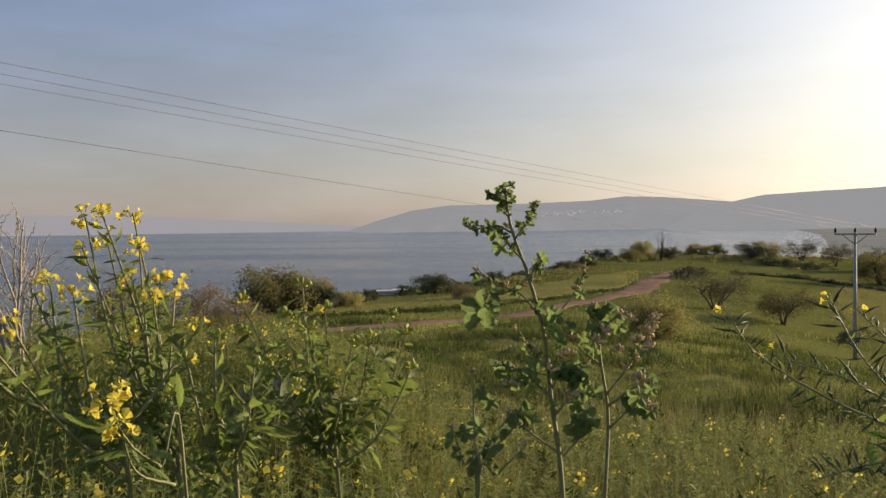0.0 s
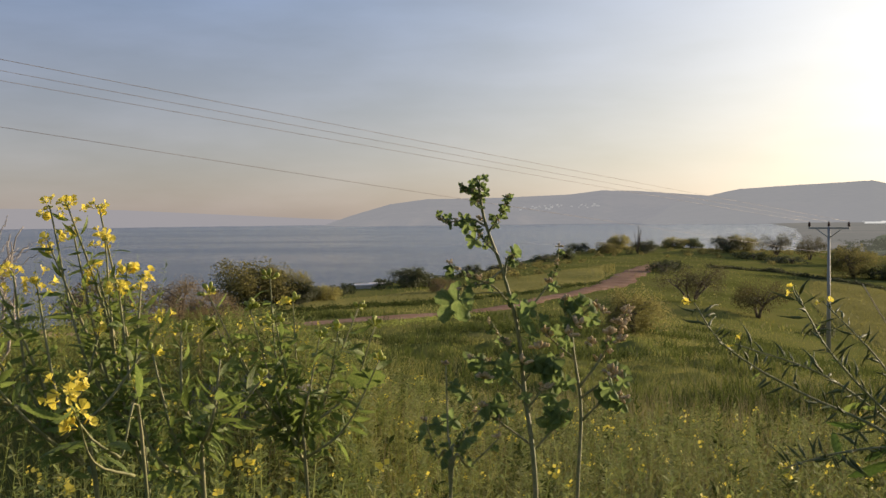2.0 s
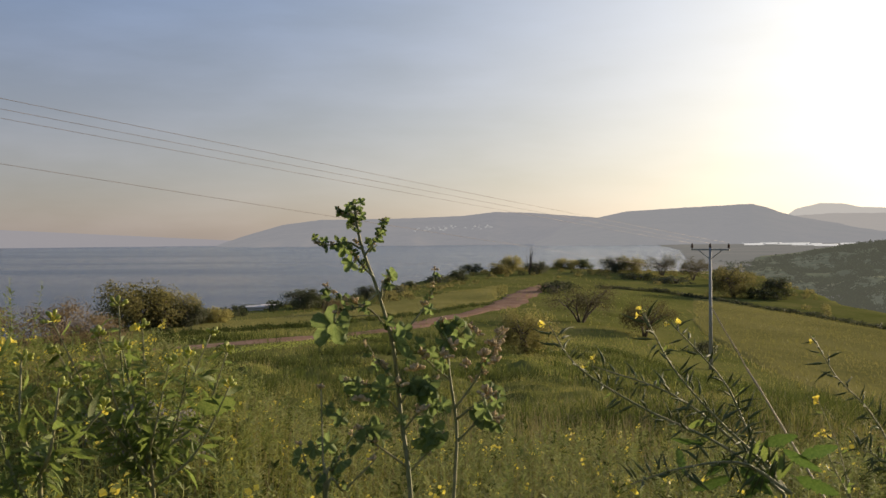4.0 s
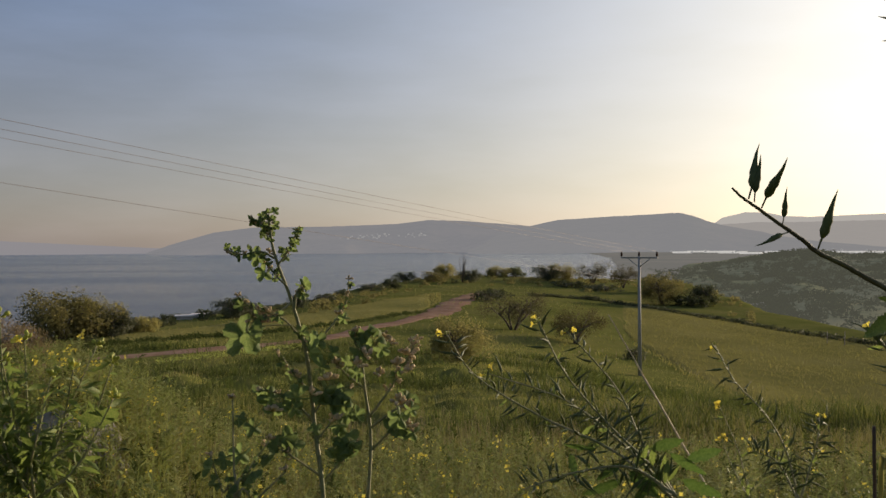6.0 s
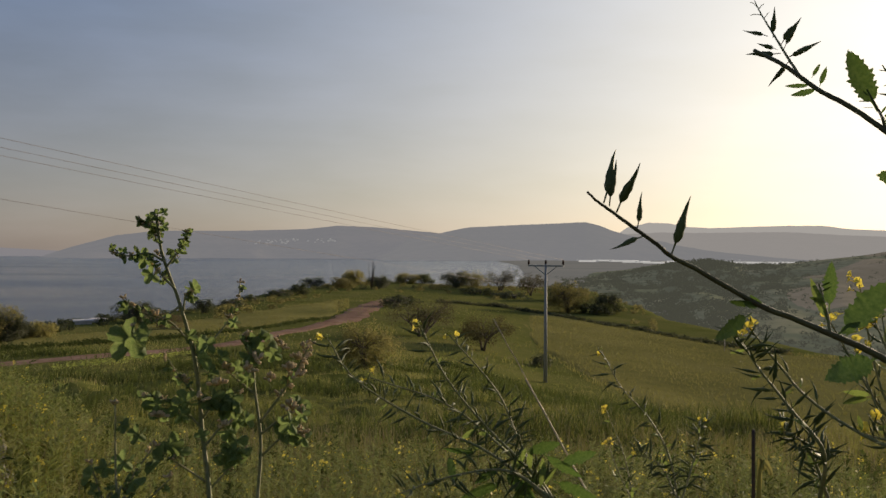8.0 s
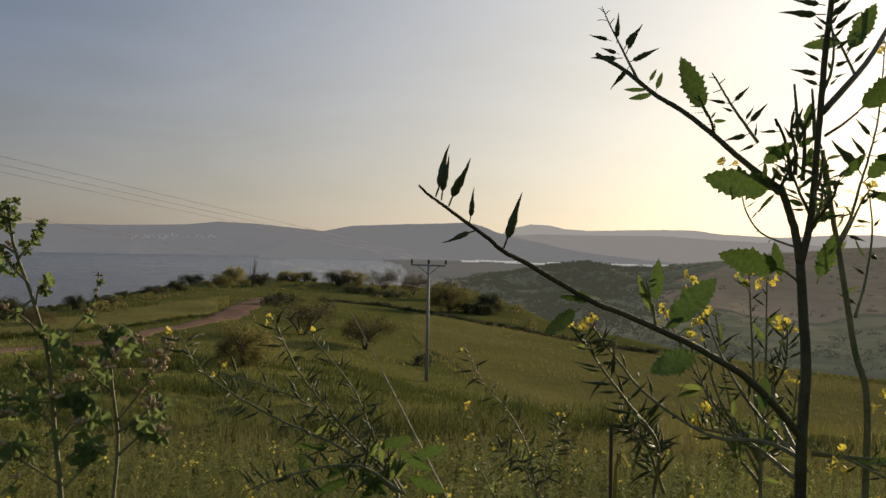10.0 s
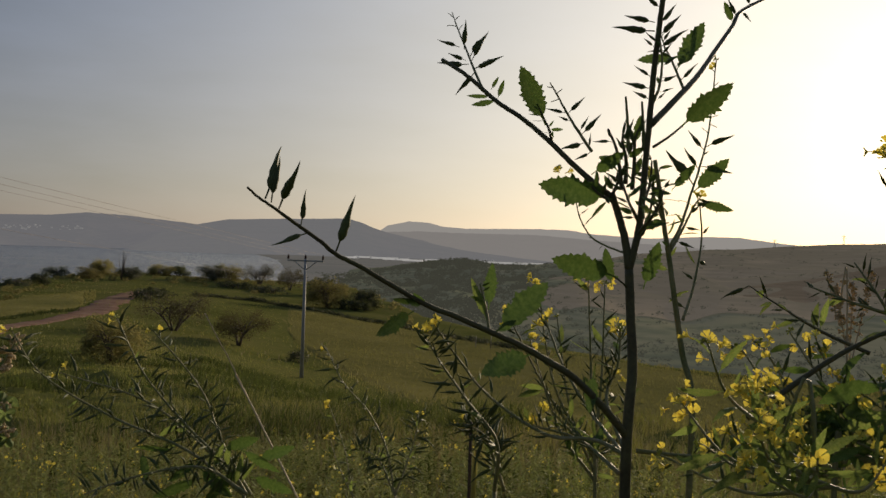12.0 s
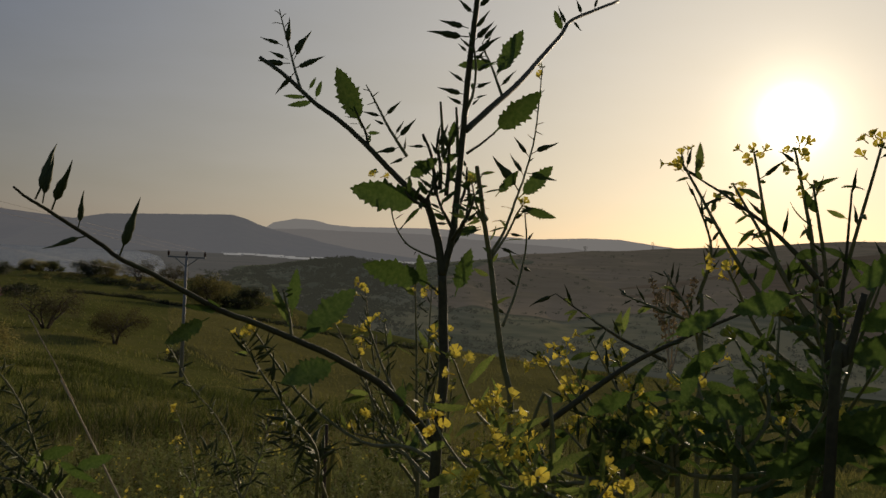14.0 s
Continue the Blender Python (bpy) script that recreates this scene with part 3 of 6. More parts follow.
# ---- shrubs and trees on the slope ----
def shrub(seed, height, spread, mat, leaves, open_crown, leaf=0.16):
    """A many-stemmed shrub at the origin: trunks, limbs, and a crown of small leaf clumps with gaps."""
    rng = random.Random(seed)
    b = Build()
    tips = []
    for k in range(5 if open_crown else 4):
        a = rng.uniform(0, 6.28)
        lean = rng.uniform(0.15, 0.5) * spread
        p0 = Vector((0.1 * math.cos(a), 0.1 * math.sin(a), -0.15))
        p2 = Vector((lean * math.cos(a), lean * math.sin(a), height * rng.uniform(0.45, 0.6)))
        p1 = p0.lerp(p2, 0.5) + Vector((rng.uniform(-0.1, 0.1), rng.uniform(-0.1, 0.1), 0.1))
        b.tube([p0, p1, p2], [0.035 * height, 0.026 * height, 0.016 * height], 6)
        for j in range(5):
            a2 = a + rng.uniform(-1.5, 1.5)
            out = spread * rng.uniform(0.45, 0.95)
            z = rng.uniform(0.45, 0.95) if open_crown else rng.uniform(0.18, 0.95) * (1 - 0.5 * (out / spread) ** 2)
            q = Vector((out * math.cos(a2), out * math.sin(a2), height * z))
            b.tube([p2.lerp(p1, rng.random() * 0.6), p2.lerp(q, 0.55) + Vector((0, 0, 0.08 * height)), q], [0.014 * height, 0.009 * height, 0.003 * height], 4)
            tips.append(q)
    crown = Build()
    lobes = [(q, rng.uniform(0.22, 0.4) * min(spread, height * 0.8)) for q in tips]
    for k in range(9 if open_crown else 16):
        a = rng.uniform(0, 6.28)
        r = spread * rng.uniform(0.1, 0.75)
        lobes.append((Vector((r * math.cos(a), r * math.sin(a), height * (rng.uniform(0.25, 0.8) if open_crown else rng.uniform(0.08, 0.8) * (1 - 0.5 * (r / spread) ** 2)))), rng.uniform(0.25, 0.42) * min(spread, height * 0.8)))
    for k in range(leaves):
        c, r = lobes[rng.randrange(len(lobes))]
        d = Vector((rng.gauss(0, 1), rng.gauss(0, 1), rng.gauss(0, 1))).normalized()
        p = c + d * r * rng.random() ** 0.45
        if p.z < (0.16 if open_crown else 0.02) * height:
            continue
        s = leaf * rng.uniform(0.6, 1.3)
        u = Vector((rng.gauss(0, 1), rng.gauss(0, 1), rng.gauss(0, 1))).normalized()
        w = u.orthogonal().normalized()
        crown.add([p - w * s * 0.3, p + u * s * 0.5, p + w * s * 0.3, p - u * s * 0.5], [(0, 1, 2, 3)])
    return b, crown


def shrub_thing(name, seed, h, w, mat, leaves, open_crown, label, category="shrub", group="", leaf=0.16):
    e = thing(name, (0, 0, 0), label, category, group)
    b, c = shrub(seed, h, w, mat, leaves, open_crown, leaf)
    part("trunk", b, M_bark, e)
    part("crown", c, mat, e, smooth=False)
    return e


def stand(proto, az, d, size=1.0, turn=0.0, wide=1.0):
    p = land_at(az, d)
    return copy_thing(proto, Matrix.Translation(p - Vector((0, 0, 0.05))) @ Matrix.Rotation(turn, 4, "Z") @ Matrix.Diagonal((size * wide, size * wide, size, 1)))


G = "shrubs on the slope"
protos = {
    "round": shrub_thing("shrub", 1, 3.0, 2.2, M_shrub, 8500, False, "rounded olive-green shrub on the grassy slope", group=G, leaf=0.135),
    "open": shrub_thing("shrub", 2, 3.2, 3.0, M_thorn, 5600, True, "spreading thorny shrub with visible branches on the meadow", group=G, leaf=0.12),
    "dark": shrub_thing("shrub", 3, 3.0, 2.2, M_shrubdark, 6500, False, "dense dark green shrub on the spur", group=G, leaf=0.155),
    "brown": shrub_thing("shrub", 4, 2.6, 2.2, M_shrubbrown, 6500, False, "brownish half-bare shrub above the lake", group=G, leaf=0.1),
    "small": shrub_thing("shrub", 5, 1.2, 1.3, M_shrubdark, 1300, False, "low dark green bush in the grass", group=G, leaf=0.14),
}
SLOPE = [
    ("round", -23.0, 79, 1.32, 0.3, 1.1), ("brown", -27.2, 66, 1.15, 1.0, 1.1), ("brown", -25.0, 68, 0.8, 2.0, 1.1), ("round", -21.2, 81, 1.12, 1.5, 1.0), ("dark", -20.2, 80, 0.72, 0.5, 1.0), ("brown", -31.0, 60, 1.1, 2.6, 1.1), ("dark", -13.6, 104, 0.82, 0.2, 1.25), ("small", -12.5, 106, 1.4, 1.2, 1.4), ("round", -18.7, 82, 0.5, 2.2, 1.2), ("brown", -11.6, 92, 0.6, 2.9, 1.2), ("round", -0.35, 54, 0.92, 0.8, 0.95), ("open", 2.9, 92, 1.05, 0.4, 1.0), ("open", 6.6, 88, 0.92, 1.9, 1.05), ("small", 10.2, 84, 1.1, 0.6, 0.8),
]
SPUR = [
    ("dark", -9.9, 122, 0.68, 0.9, 1.0), ("small", -8.2, 136, 1.1, 0.4, 1.3), ("small", -7.0, 150, 1.0, 1.4, 1.6), ("small", 1.5, 136, 1.5, 0.1, 1.3), ("round", 11.7, 168, 1.85, 0.6, 1.1), ("dark", 13.9, 172, 1.35, 0.9, 1.0), ("small", 13.2, 168, 1.8, 2.6, 1.5), ("dark", -3.6, 215, 1.0, 0.7, 1.4), ("round", -1.2, 222, 1.25, 2.4, 1.0), ("dark", 0.3, 205, 1.05, 0.2, 1.2), ("round", -1.8, 205, 0.85, 0.3, 1.5), ("round", 2.0, 235, 0.95, 1.4, 1.6), ("dark", 3.0, 238, 0.9, 1.9, 1.5), ("dark", 4.8, 225, 1.4, 0.4, 1.1), ("round", 6.0, 225, 1.5, 0.5, 1.2), ("open", 7.6, 222, 1.55, 1.1, 0.9), ("open", 9.4, 220, 1.4, 2.0, 0.9), ("dark", -4.4, 172, 0.75, 1.3, 1.3), ("small", -5.4, 165, 1.3, 0.8, 1.6), ("dark", 11.3, 205, 1.45, 0.8, 1.2), ("small", 2.0, 150, 1.3, 2.0, 1.6), ("small", 6.5, 205, 1.5, 2.0, 2.4), ("small", 8.4, 200, 1.5, 1.0, 2.4),
]
for kind, az, d, size, turn, wide in SLOPE + SPUR:
    stand(protos[kind], az, d, size, turn, wide)
for p in protos.values():
    for c in list(p.children):
        bpy.data.objects.remove(c)
    bpy.data.objects.remove(p)


def bare_tree():
    foot = land_at(-0.1, 204)
    e = thing("bare_tree", foot, "tall leafless sapling rising from the scrub", "tree")
    rng = random.Random(5)
    for k in range(7):
        tip = foot + Vector((rng.uniform(-0.9, 0.9), rng.uniform(-0.6, 0.6), rng.uniform(4.2, 6.2)))
        b = Build()
        m = foot.lerp(tip, 0.5) + Vector((rng.uniform(-0.2, 0.2), 0, 0))
        b.tube([foot - Vector((0, 0, 0.2)), m, tip], [0.09, 0.06, 0.02], 5)
        for j in range(4):
            q = m.lerp(tip, rng.random())
            b.tube([q, q + Vector((rng.uniform(-0.5, 0.5), rng.uniform(-0.4, 0.4), rng.uniform(0.4, 0.9)))], [0.03, 0.012], 4)
        part("limb", b, M_bark, e)


bare_tree()


# ---- plant pieces, each one unit long along +z ----
def blade_mesh(name, mat, width, lobes, curl, seed, teeth=0.11):
    """A toothed leaf: stalk, midrib fold, lobed edge, drooping tip."""
    rng = random.Random(seed)
    b = Build()
    n = 33
    for i in range(n + 1):
        t = i / n
        stalk = 0.14
        if t < stalk:
            w = 0.012
        else:
            u = (t - stalk) / (1 - stalk)
            w = width * (math.sin(math.pi * u ** 0.75) ** 0.8 if 0 < u < 1 else 0.0)
            w *= 1 - 0.38 * lobes * (0.5 + 0.5 * math.cos(u * 3 * 2 * math.pi)) * (1 - u)
            w *= 1 + teeth * (0.2, 1.6, -0.5)[i % 3] * rng.uniform(0.25, 1.3) * (0 < u < 0.97)
            w = max(w, 0.006)
        bend = curl * t * t
        c = Vector((0, bend * 0.8, t * (1 - 0.25 * abs(curl) * t)))
        lift = 0.28 * w
        j = rng.uniform(-0.06, 0.06) * width
        b.v += [c + Vector((-w, lift + j, 0.02 * (i % 2))), c + Vector((-w * 0.5, lift * 0.3 + j * 0.5, 0)), c, c + Vector((w * 0.5, lift * 0.3 - j * 0.5, 0)), c + Vector((w, lift - j, 0.02 * (i % 2)))]
    b.f = [(5 * i + k, 5 * i + k + 1, 5 * i + k + 6, 5 * i + k + 5) for i in range(n) for k in range(4)]
    return b.mesh(name, mat)


def palm_mesh(name, mat, seed):
    """A five-lobed mallow leaf on its stalk, cupped and pleated."""
    rng = random.Random(seed)
    b = Build()
    c = Vector((0, 0, 0.42))
    b.tube([(0, 0, 0), (0, 0.03, 0.22), c], 0.014, 4)
    k0 = len(b.v)
    b.v.append(c)
    n, rings = 40, (0.4, 0.75, 1.0)
    for ring in rings:
        for i in range(n + 1):
            a = -2.75 + 5.5 * i / n
            lobe = 0.46 + 0.54 * abs(math.cos(a * 5 / 2 * 0.92)) ** 0.8
            r = 0.5 * ring * (lobe if ring > 0.5 else 0.85) + (0.035 if i % 2 and ring == 1.0 else 0)
            pleat = 0.085 * math.cos(a * 5 * 0.92) * ring
            cup = -0.22 * ring * ring + rng.uniform(-0.02, 0.02)
            b.v.append(c + Vector((r * math.sin(a), pleat + cup, r * math.cos(a))))
    m = n + 1
    for i in range(n):
        b.f.append((k0, k0 + 1 + i, k0 + 2 + i))
        for q in range(2):
            o = k0 + 1 + q * m
            b.f.append((o + i, o + i + m, o + i + m + 1, o + i + 1))
    return b.mesh(name, mat)


def pod_mesh(name, seed, fat=1.0, sweep=0.0):
    """A beaked mustard pod on its short stalk."""
    rng = random.Random(seed)
    b = Build()
    prof = [(0, 0.014), (0.2, 0.016), (0.24, 0.05), (0.32, 0.085), (0.42, 0.075), (0.5, 0.085), (0.58, 0.066), (0.66, 0.046), (0.82, 0.028), (1.0, 0.004)]
    bend = rng.uniform(0.04, 0.2) + sweep
    b.tube([(0, bend * t * t + 0.03 * math.sin(5 * t), t) for t, r in prof], [r * fat if t > 0.22 else r for t, r in prof], 7)
    return b.mesh(name, M_pod)


def flower_mesh(name, seed):
    """Four broad petals that spread from a short tube."""
    rng = random.Random(seed)
    b = Build()
    for k in range(4):
        a = k * math.pi / 2 + rng.uniform(-0.25, 0.25)
        tilt = rng.uniform(0.6, 1.7)
        d, s = Vector((math.cos(a), math.sin(a), 0)), Vector((-math.sin(a), math.cos(a), 0))
        pts = []
        for t, w in ((0.05, 0.05), (0.2, 0.15), (0.34, 0.29), (0.47, 0.33), (0.57, 0.18)):
            c = d * t + Vector((0, 0, 0.5 + tilt * t - 0.5 * t * t))
            up = Vector((0, 0, 0.11 * (1 if w > 0.2 else 0)))
            pts += [c - s * w + up, c + Vector((0, 0, -0.02)), c + s * w + up]
        b.add(pts, [(3 * i + j, 3 * i + j + 1, 3 * i + j + 4, 3 * i + j + 3) for i in range(4) for j in range(2)])
    b.tube([(0, 0, 0), (0, 0, 0.3), (0, 0, 0.62)], [0.05, 0.07, 0.05], 5)
    return b.mesh(name, M_petal)


def bud_mesh(name, mat, seed):
    """A tight knot of unopened buds."""
    rng = random.Random(seed)
    b = Build()
    for k in range(9):
        d = Vector((rng.gauss(0, 1), rng.gauss(0, 1), abs(rng.gauss(0, 1)) + 0.3)).normalized()
        p = d * rng.uniform(0.2, 0.5)
        b.tube([p * 0.1, p * 0.7, p, p + d * 0.12, p + d * 0.22], [0.025, 0.03, 0.1, 0.11, 0.03], 5)
    return b.mesh(name, mat)


LEAVES = [blade_mesh("leaf", M_leaf, 0.13 + 0.025 * k, 1.0 if k % 2 else 0.5, 0.2 + 0.15 * k, 30 + k) for k in range(4)]
SLIM = [blade_mesh("leaf", M_leaf, 0.075 + 0.02 * k, 0.3, 0.3 + 0.2 * k, 40 + k, 0.12) for k in range(3)]
JAGGED = [blade_mesh("leaf", M_leafdark, 0.125 + 0.02 * k, 0.45 if k % 2 else 0.15, 0.2 + 0.15 * k, 34 + k, 0.15) for k in range(4)]
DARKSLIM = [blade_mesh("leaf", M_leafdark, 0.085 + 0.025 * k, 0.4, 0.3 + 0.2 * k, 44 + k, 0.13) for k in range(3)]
TOOTHED = [blade_mesh("leaf", M_leaf, 0.075 + 0.015 * k, 0.4, 0.35 + 0.2 * k, 144 + k, 0.17) for k in range(3)]
BROAD = [blade_mesh("leaf", M_leafdark, 0.135 + 0.016 * k, 0.9 if k % 2 else 0.5, 0.06 + 0.05 * k, 134 + k, 0.16) for k in range(4)]
PALMS = [palm_mesh("leaf", M_mallowleaf, 50 + k) for k in range(3)]
PODS = [pod_mesh("pod", 60 + k, (0.62, 0.72, 0.8, 0.95)[k]) for k in range(4)]
PLUMP = [pod_mesh("pod", 65 + k, 1.0 + 0.14 * k) for k in range(3)]
CURVED = [pod_mesh("pod", 67 + k, 0.56 + 0.08 * k, 0.22 + 0.14 * k) for k in range(3)]
FLOWERS = [flower_mesh("flower", 70 + k) for k in range(4)]
BUDS = [bud_mesh("bud", M_bud, 80 + k) for k in range(2)]
WILTED = [bud_mesh("wilted_flower", M_wilted, 85 + k) for k in range(2)]
CALYX = [bud_mesh("seed_head", M_mallowleaf, 88 + k) for k in range(2)]
RNG = random.Random(7)


def put(name, mesh, parent, pos, way, size, spin=None, open_to=None):
    """A piece at pos that points along way, under a plant or one of its branches."""
    ob = new(name, mesh)
    ob.parent = parent
    q = Vector(way).to_track_quat("Z", "Y")
    if open_to is not None:
        z = Vector(way).normalized()
        x = z.cross(open_to).normalized()
        x.rotate(Matrix.Rotation(RNG.uniform(-0.5, 0.5), 3, z))
        q, spin = Matrix((x, z.cross(x), z)).transposed().to_quaternion(), 0.0
    m = Matrix.Translation(pos) @ q.to_matrix().to_4x4() @ Matrix.Rotation(RNG.uniform(0, 6.28) if spin is None else spin, 4, "Z") @ Matrix.Scale(size, 4)
    if parent.type == "EMPTY":
        m = parent.matrix_basis.inverted() @ m
    ob.matrix_basis = m
    return ob


def curve(ctrl, per=7, wobble=0.0):
    """A smooth line through a few places."""
    c = [Vector(p) for p in ctrl]
    c = [c[0] * 2 - c[1]] + c + [c[-1] * 2 - c[-2]]
    out = []
    for i in range(1, len(c) - 2):
        for k in range(per):
            t = k / per
            p0, p1, p2, p3 = c[i - 1 : i + 3]
            out.append(0.5 * (2 * p1 + (p2 - p0) * t + (2 * p0 - 5 * p1 + 4 * p2 - p3) * t * t + (3 * p1 - p0 - 3 * p2 + p3) * t ** 3))
    out.append(c[-2].copy())
    if wobble:
        for p in out[1:-1]:
            p += Vector((RNG.gauss(0, 1), RNG.gauss(0, 1), RNG.gauss(0, 1))) * wobble
    return out


def stem(parent, ctrl, r0, r1, mat=None, name="branch", wobble=0.00012, sides=7):
    pts = curve(ctrl, 7, wobble)
    b = Build()
    n = len(pts) - 1
    b.tube(pts, [r0 + (r1 - r0) * (i / n) ** 0.9 for i in range(n + 1)], sides)
    ob = part(name, b, mat or M_stem, parent)
    return ob, pts


def rand_dir(axis, out):
    """A direction that leaves the axis by an angle set by out."""
    axis = Vector(axis).normalized()
    s = axis.orthogonal().normalized()
    s.rotate(Matrix.Rotation(RNG.uniform(0, 6.28), 3, axis))
    return (axis * (1 - out) + s * out).normalized()


def pods_along(branch, pts, count, length, start=0.1, end=0.97, out=0.55, up=0.35, kinds=None):
    for k in range(count):
        t = start + (end - start) * (k + RNG.uniform(-0.25, 0.25)) / max(1, count - 1)
        i = min(len(pts) - 2, max(0, int(t * (len(pts) - 1))))
        p = pts[i].lerp(pts[i + 1], min(1, max(0, t * (len(pts) - 1) - i)))
        d = rand_dir(pts[i + 1] - pts[i], out * RNG.uniform(0.8, 1.2)) + Vector((0, 0, up))
        put("pod", RNG.choice(kinds or PODS[:3]), branch, p, d, length * RNG.uniform(0.7, 1.3))


def leaves_along(branch, pts, count, size, kinds=None, start=0.15, end=0.95, out=0.7, droop=0.0):
    for k in range(count):
        t = start + (end - start) * (k + RNG.uniform(0, 0.9)) / max(1, count)
        i = min(len(pts) - 2, int(t * (len(pts) - 1)))
        d = rand_dir(pts[i + 1] - pts[i], out) - Vector((0, 0, droop))
        put("leaf", RNG.choice(kinds or SLIM), branch, pts[i], d, size * RNG.uniform(0.55, 1.25))


def blossom(branch, tip, way, count, size, spread=0.02, buds=True):
    """An umbel of open flowers round a knot of buds."""
    way = Vector(way).normalized()
    if buds:
        put("bud", RNG.choice(BUDS), branch, tip, way, size * 1.1)
    for k in range(count):
        d = rand_dir(way, RNG.uniform(0.35, 0.75))
        p = tip - way * RNG.uniform(0.0, spread) + d * spread * RNG.uniform(0.15, 0.75)
        put("flower", RNG.choice(FLOWERS), branch, p, d, size * RNG.uniform(0.8, 1.15))


def foot_below(p, dx=0.0, dy=0.0):
    x, y = p.x + dx, p.y + dy
    return Vector((x, y, float(land(x, y)) - 0.02))


# ---- the tall mustard gone to seed ----
def tall_mustard():
    low = at(35.23, -10.07, 1.07)
    foot = foot_below(low, 0.03, 0.05)
    face = Vector((0.55, 0.8, 0.1))
    e = thing("mustard_plant", foot, "tall dark-stemmed wild mustard with beaked green pods and jagged leaves", "wild mustard", "wild mustards")
    st, sp = stem(e, [foot, foot.lerp(low, 0.45), foot.lerp(low, 0.75), foot.lerp(low, 0.92), low, at(35.36, -6.45, 1.07), at(35.13, -3.28, 1.07), at(34.94, -0.72, 1.07)], 0.0074, 0.0048, M_darkstem, "stem")

    def pod(branch, a, b, k=0):
        put("pod", PLUMP[k % 3], branch, a, b - a, (b - a).length)

    def leaf(k, a, b, kinds=BROAD):
        put("leaf", kinds[k], st, a, b - a, (b - a).length * 1.16, None, face)

    # fork to the knot of leaves, then the long upper arm
    fork, fp = stem(e, [at(34.94, -0.72, 1.07), at(34.64, 1.04, 1.07), at(34.20, 2.47, 1.07), at(33.83, 3.59, 1.07)], 0.0046, 0.0038, M_darkstem)
    arm, ap = stem(e, [at(33.91, 3.27, 1.07), at(32.61, 4.30, 1.07), at(31.58, 5.14, 1.08), at(30.17, 6.41, 1.09), at(28.59, 7.67, 1.1), at(26.85, 8.76, 1.11), at(25.06, 10.17, 1.12), at(23.45, 11.09, 1.14)], 0.0036, 0.0022, M_darkstem)
    tip, tp = stem(e, [at(26.01, 9.33, 1.12), at(25.15, 10.68, 1.17), at(24.44, 11.83, 1.22), at(23.72, 13.00, 1.27), at(23.31, 13.79, 1.3)], 0.0018, 0.0006)
    for k, (a, b) in enumerate(((at(24.11, 11.82, 1.22), at(22.73, 12.16, 1.22)), (at(24.38, 11.70, 1.22), at(24.47, 13.38, 1.22)), (at(24.79, 11.26, 1.2), at(25.92, 12.68, 1.2)), (at(24.97, 11.06, 1.19), at(25.84, 12.39, 1.19)), (at(25.28, 10.62, 1.17), at(26.93, 11.35, 1.17)), (at(25.18, 10.61, 1.17), at(26.47, 11.03, 1.17)), (at(25.30, 10.42, 1.16), at(24.11, 9.13, 1.16)), (at(24.83, 10.86, 1.18), at(22.95, 10.94, 1.18)), (at(24.64, 11.06, 1.19), at(23.53, 11.47, 1.19)))):
        pod(tip, a, b, k)
    for a, b in ((at(23.69, 13.00, 1.27), at(23.12, 13.02, 1.27)), (at(23.46, 13.47, 1.29), at(23.09, 13.72, 1.29)), (at(23.84, 12.75, 1.26), at(24.13, 13.10, 1.26)), (at(23.54, 13.32, 1.28), at(23.83, 13.57, 1.28))):
        stem(tip, [a, a.lerp(b, 0.6) + Vector((0, 0, 0.001)), b], 0.0006, 0.0004, name="pedicel", wobble=0, sides=5)
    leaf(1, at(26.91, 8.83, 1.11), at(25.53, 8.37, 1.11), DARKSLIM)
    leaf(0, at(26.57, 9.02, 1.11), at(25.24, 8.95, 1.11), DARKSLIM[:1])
    leaf(0, at(26.91, 8.89, 1.11), at(27.21, 9.86, 1.11), JAGGED)
    leaf(0, at(26.50, 9.40, 1.11), at(26.94, 10.05, 1.11), JAGGED)
    twig, wp = stem(e, [at(30.27, 6.31, 1.09), at(30.05, 7.15, 1.09), at(29.70, 7.85, 1.09), at(29.35, 8.61, 1.09)], 0.0018, 0.0009, M_darkstem)
    leaves_along(twig, wp, 6, 0.014, JAGGED[:2], 0.1, 1.0, 0.7)
    leaf(2, at(29.84, 7.40, 1.09), at(28.44, 10.32, 1.09))
    leaf(0, at(30.05, 7.15, 1.09), at(30.80, 7.16, 1.09), JAGGED)
    rac, rp = stem(e, [at(32.65, 5.90, 1.07), at(31.63, 7.36, 1.07), at(30.88, 8.50, 1.08), at(30.37, 9.39, 1.08), at(30.09, 9.83, 1.08)], 0.0019, 0.0006)
    for k, (a, b) in enumerate(((at(31.09, 8.09, 1.08), at(29.84, 8.36, 1.08)), (at(31.16, 8.06, 1.08), at(32.14, 9.00, 1.08)), (at(31.39, 7.64, 1.07), at(30.66, 7.92, 1.07)), (at(31.90, 7.04, 1.07), at(32.46, 7.91, 1.07)), (at(32.00, 6.85, 1.07), at(33.13, 8.05, 1.07)), (at(32.24, 6.44, 1.07), at(30.79, 6.06, 1.07)), (at(32.48, 6.12, 1.07), at(32.55, 6.99, 1.07)), (at(32.58, 5.90, 1.07), at(31.63, 5.43, 1.07)))):
        pod(rac, a, b, k)
    for a, b in ((at(30.64, 8.88, 1.08), at(30.16, 8.72, 1.08)), (at(30.50, 9.20, 1.08), at(30.82, 9.46, 1.08)), (at(30.26, 9.52, 1.08), at(29.93, 9.58, 1.08))):
        stem(rac, [a, a.lerp(b, 0.6), b], 0.0006, 0.0004, name="pedicel", wobble=0, sides=5)
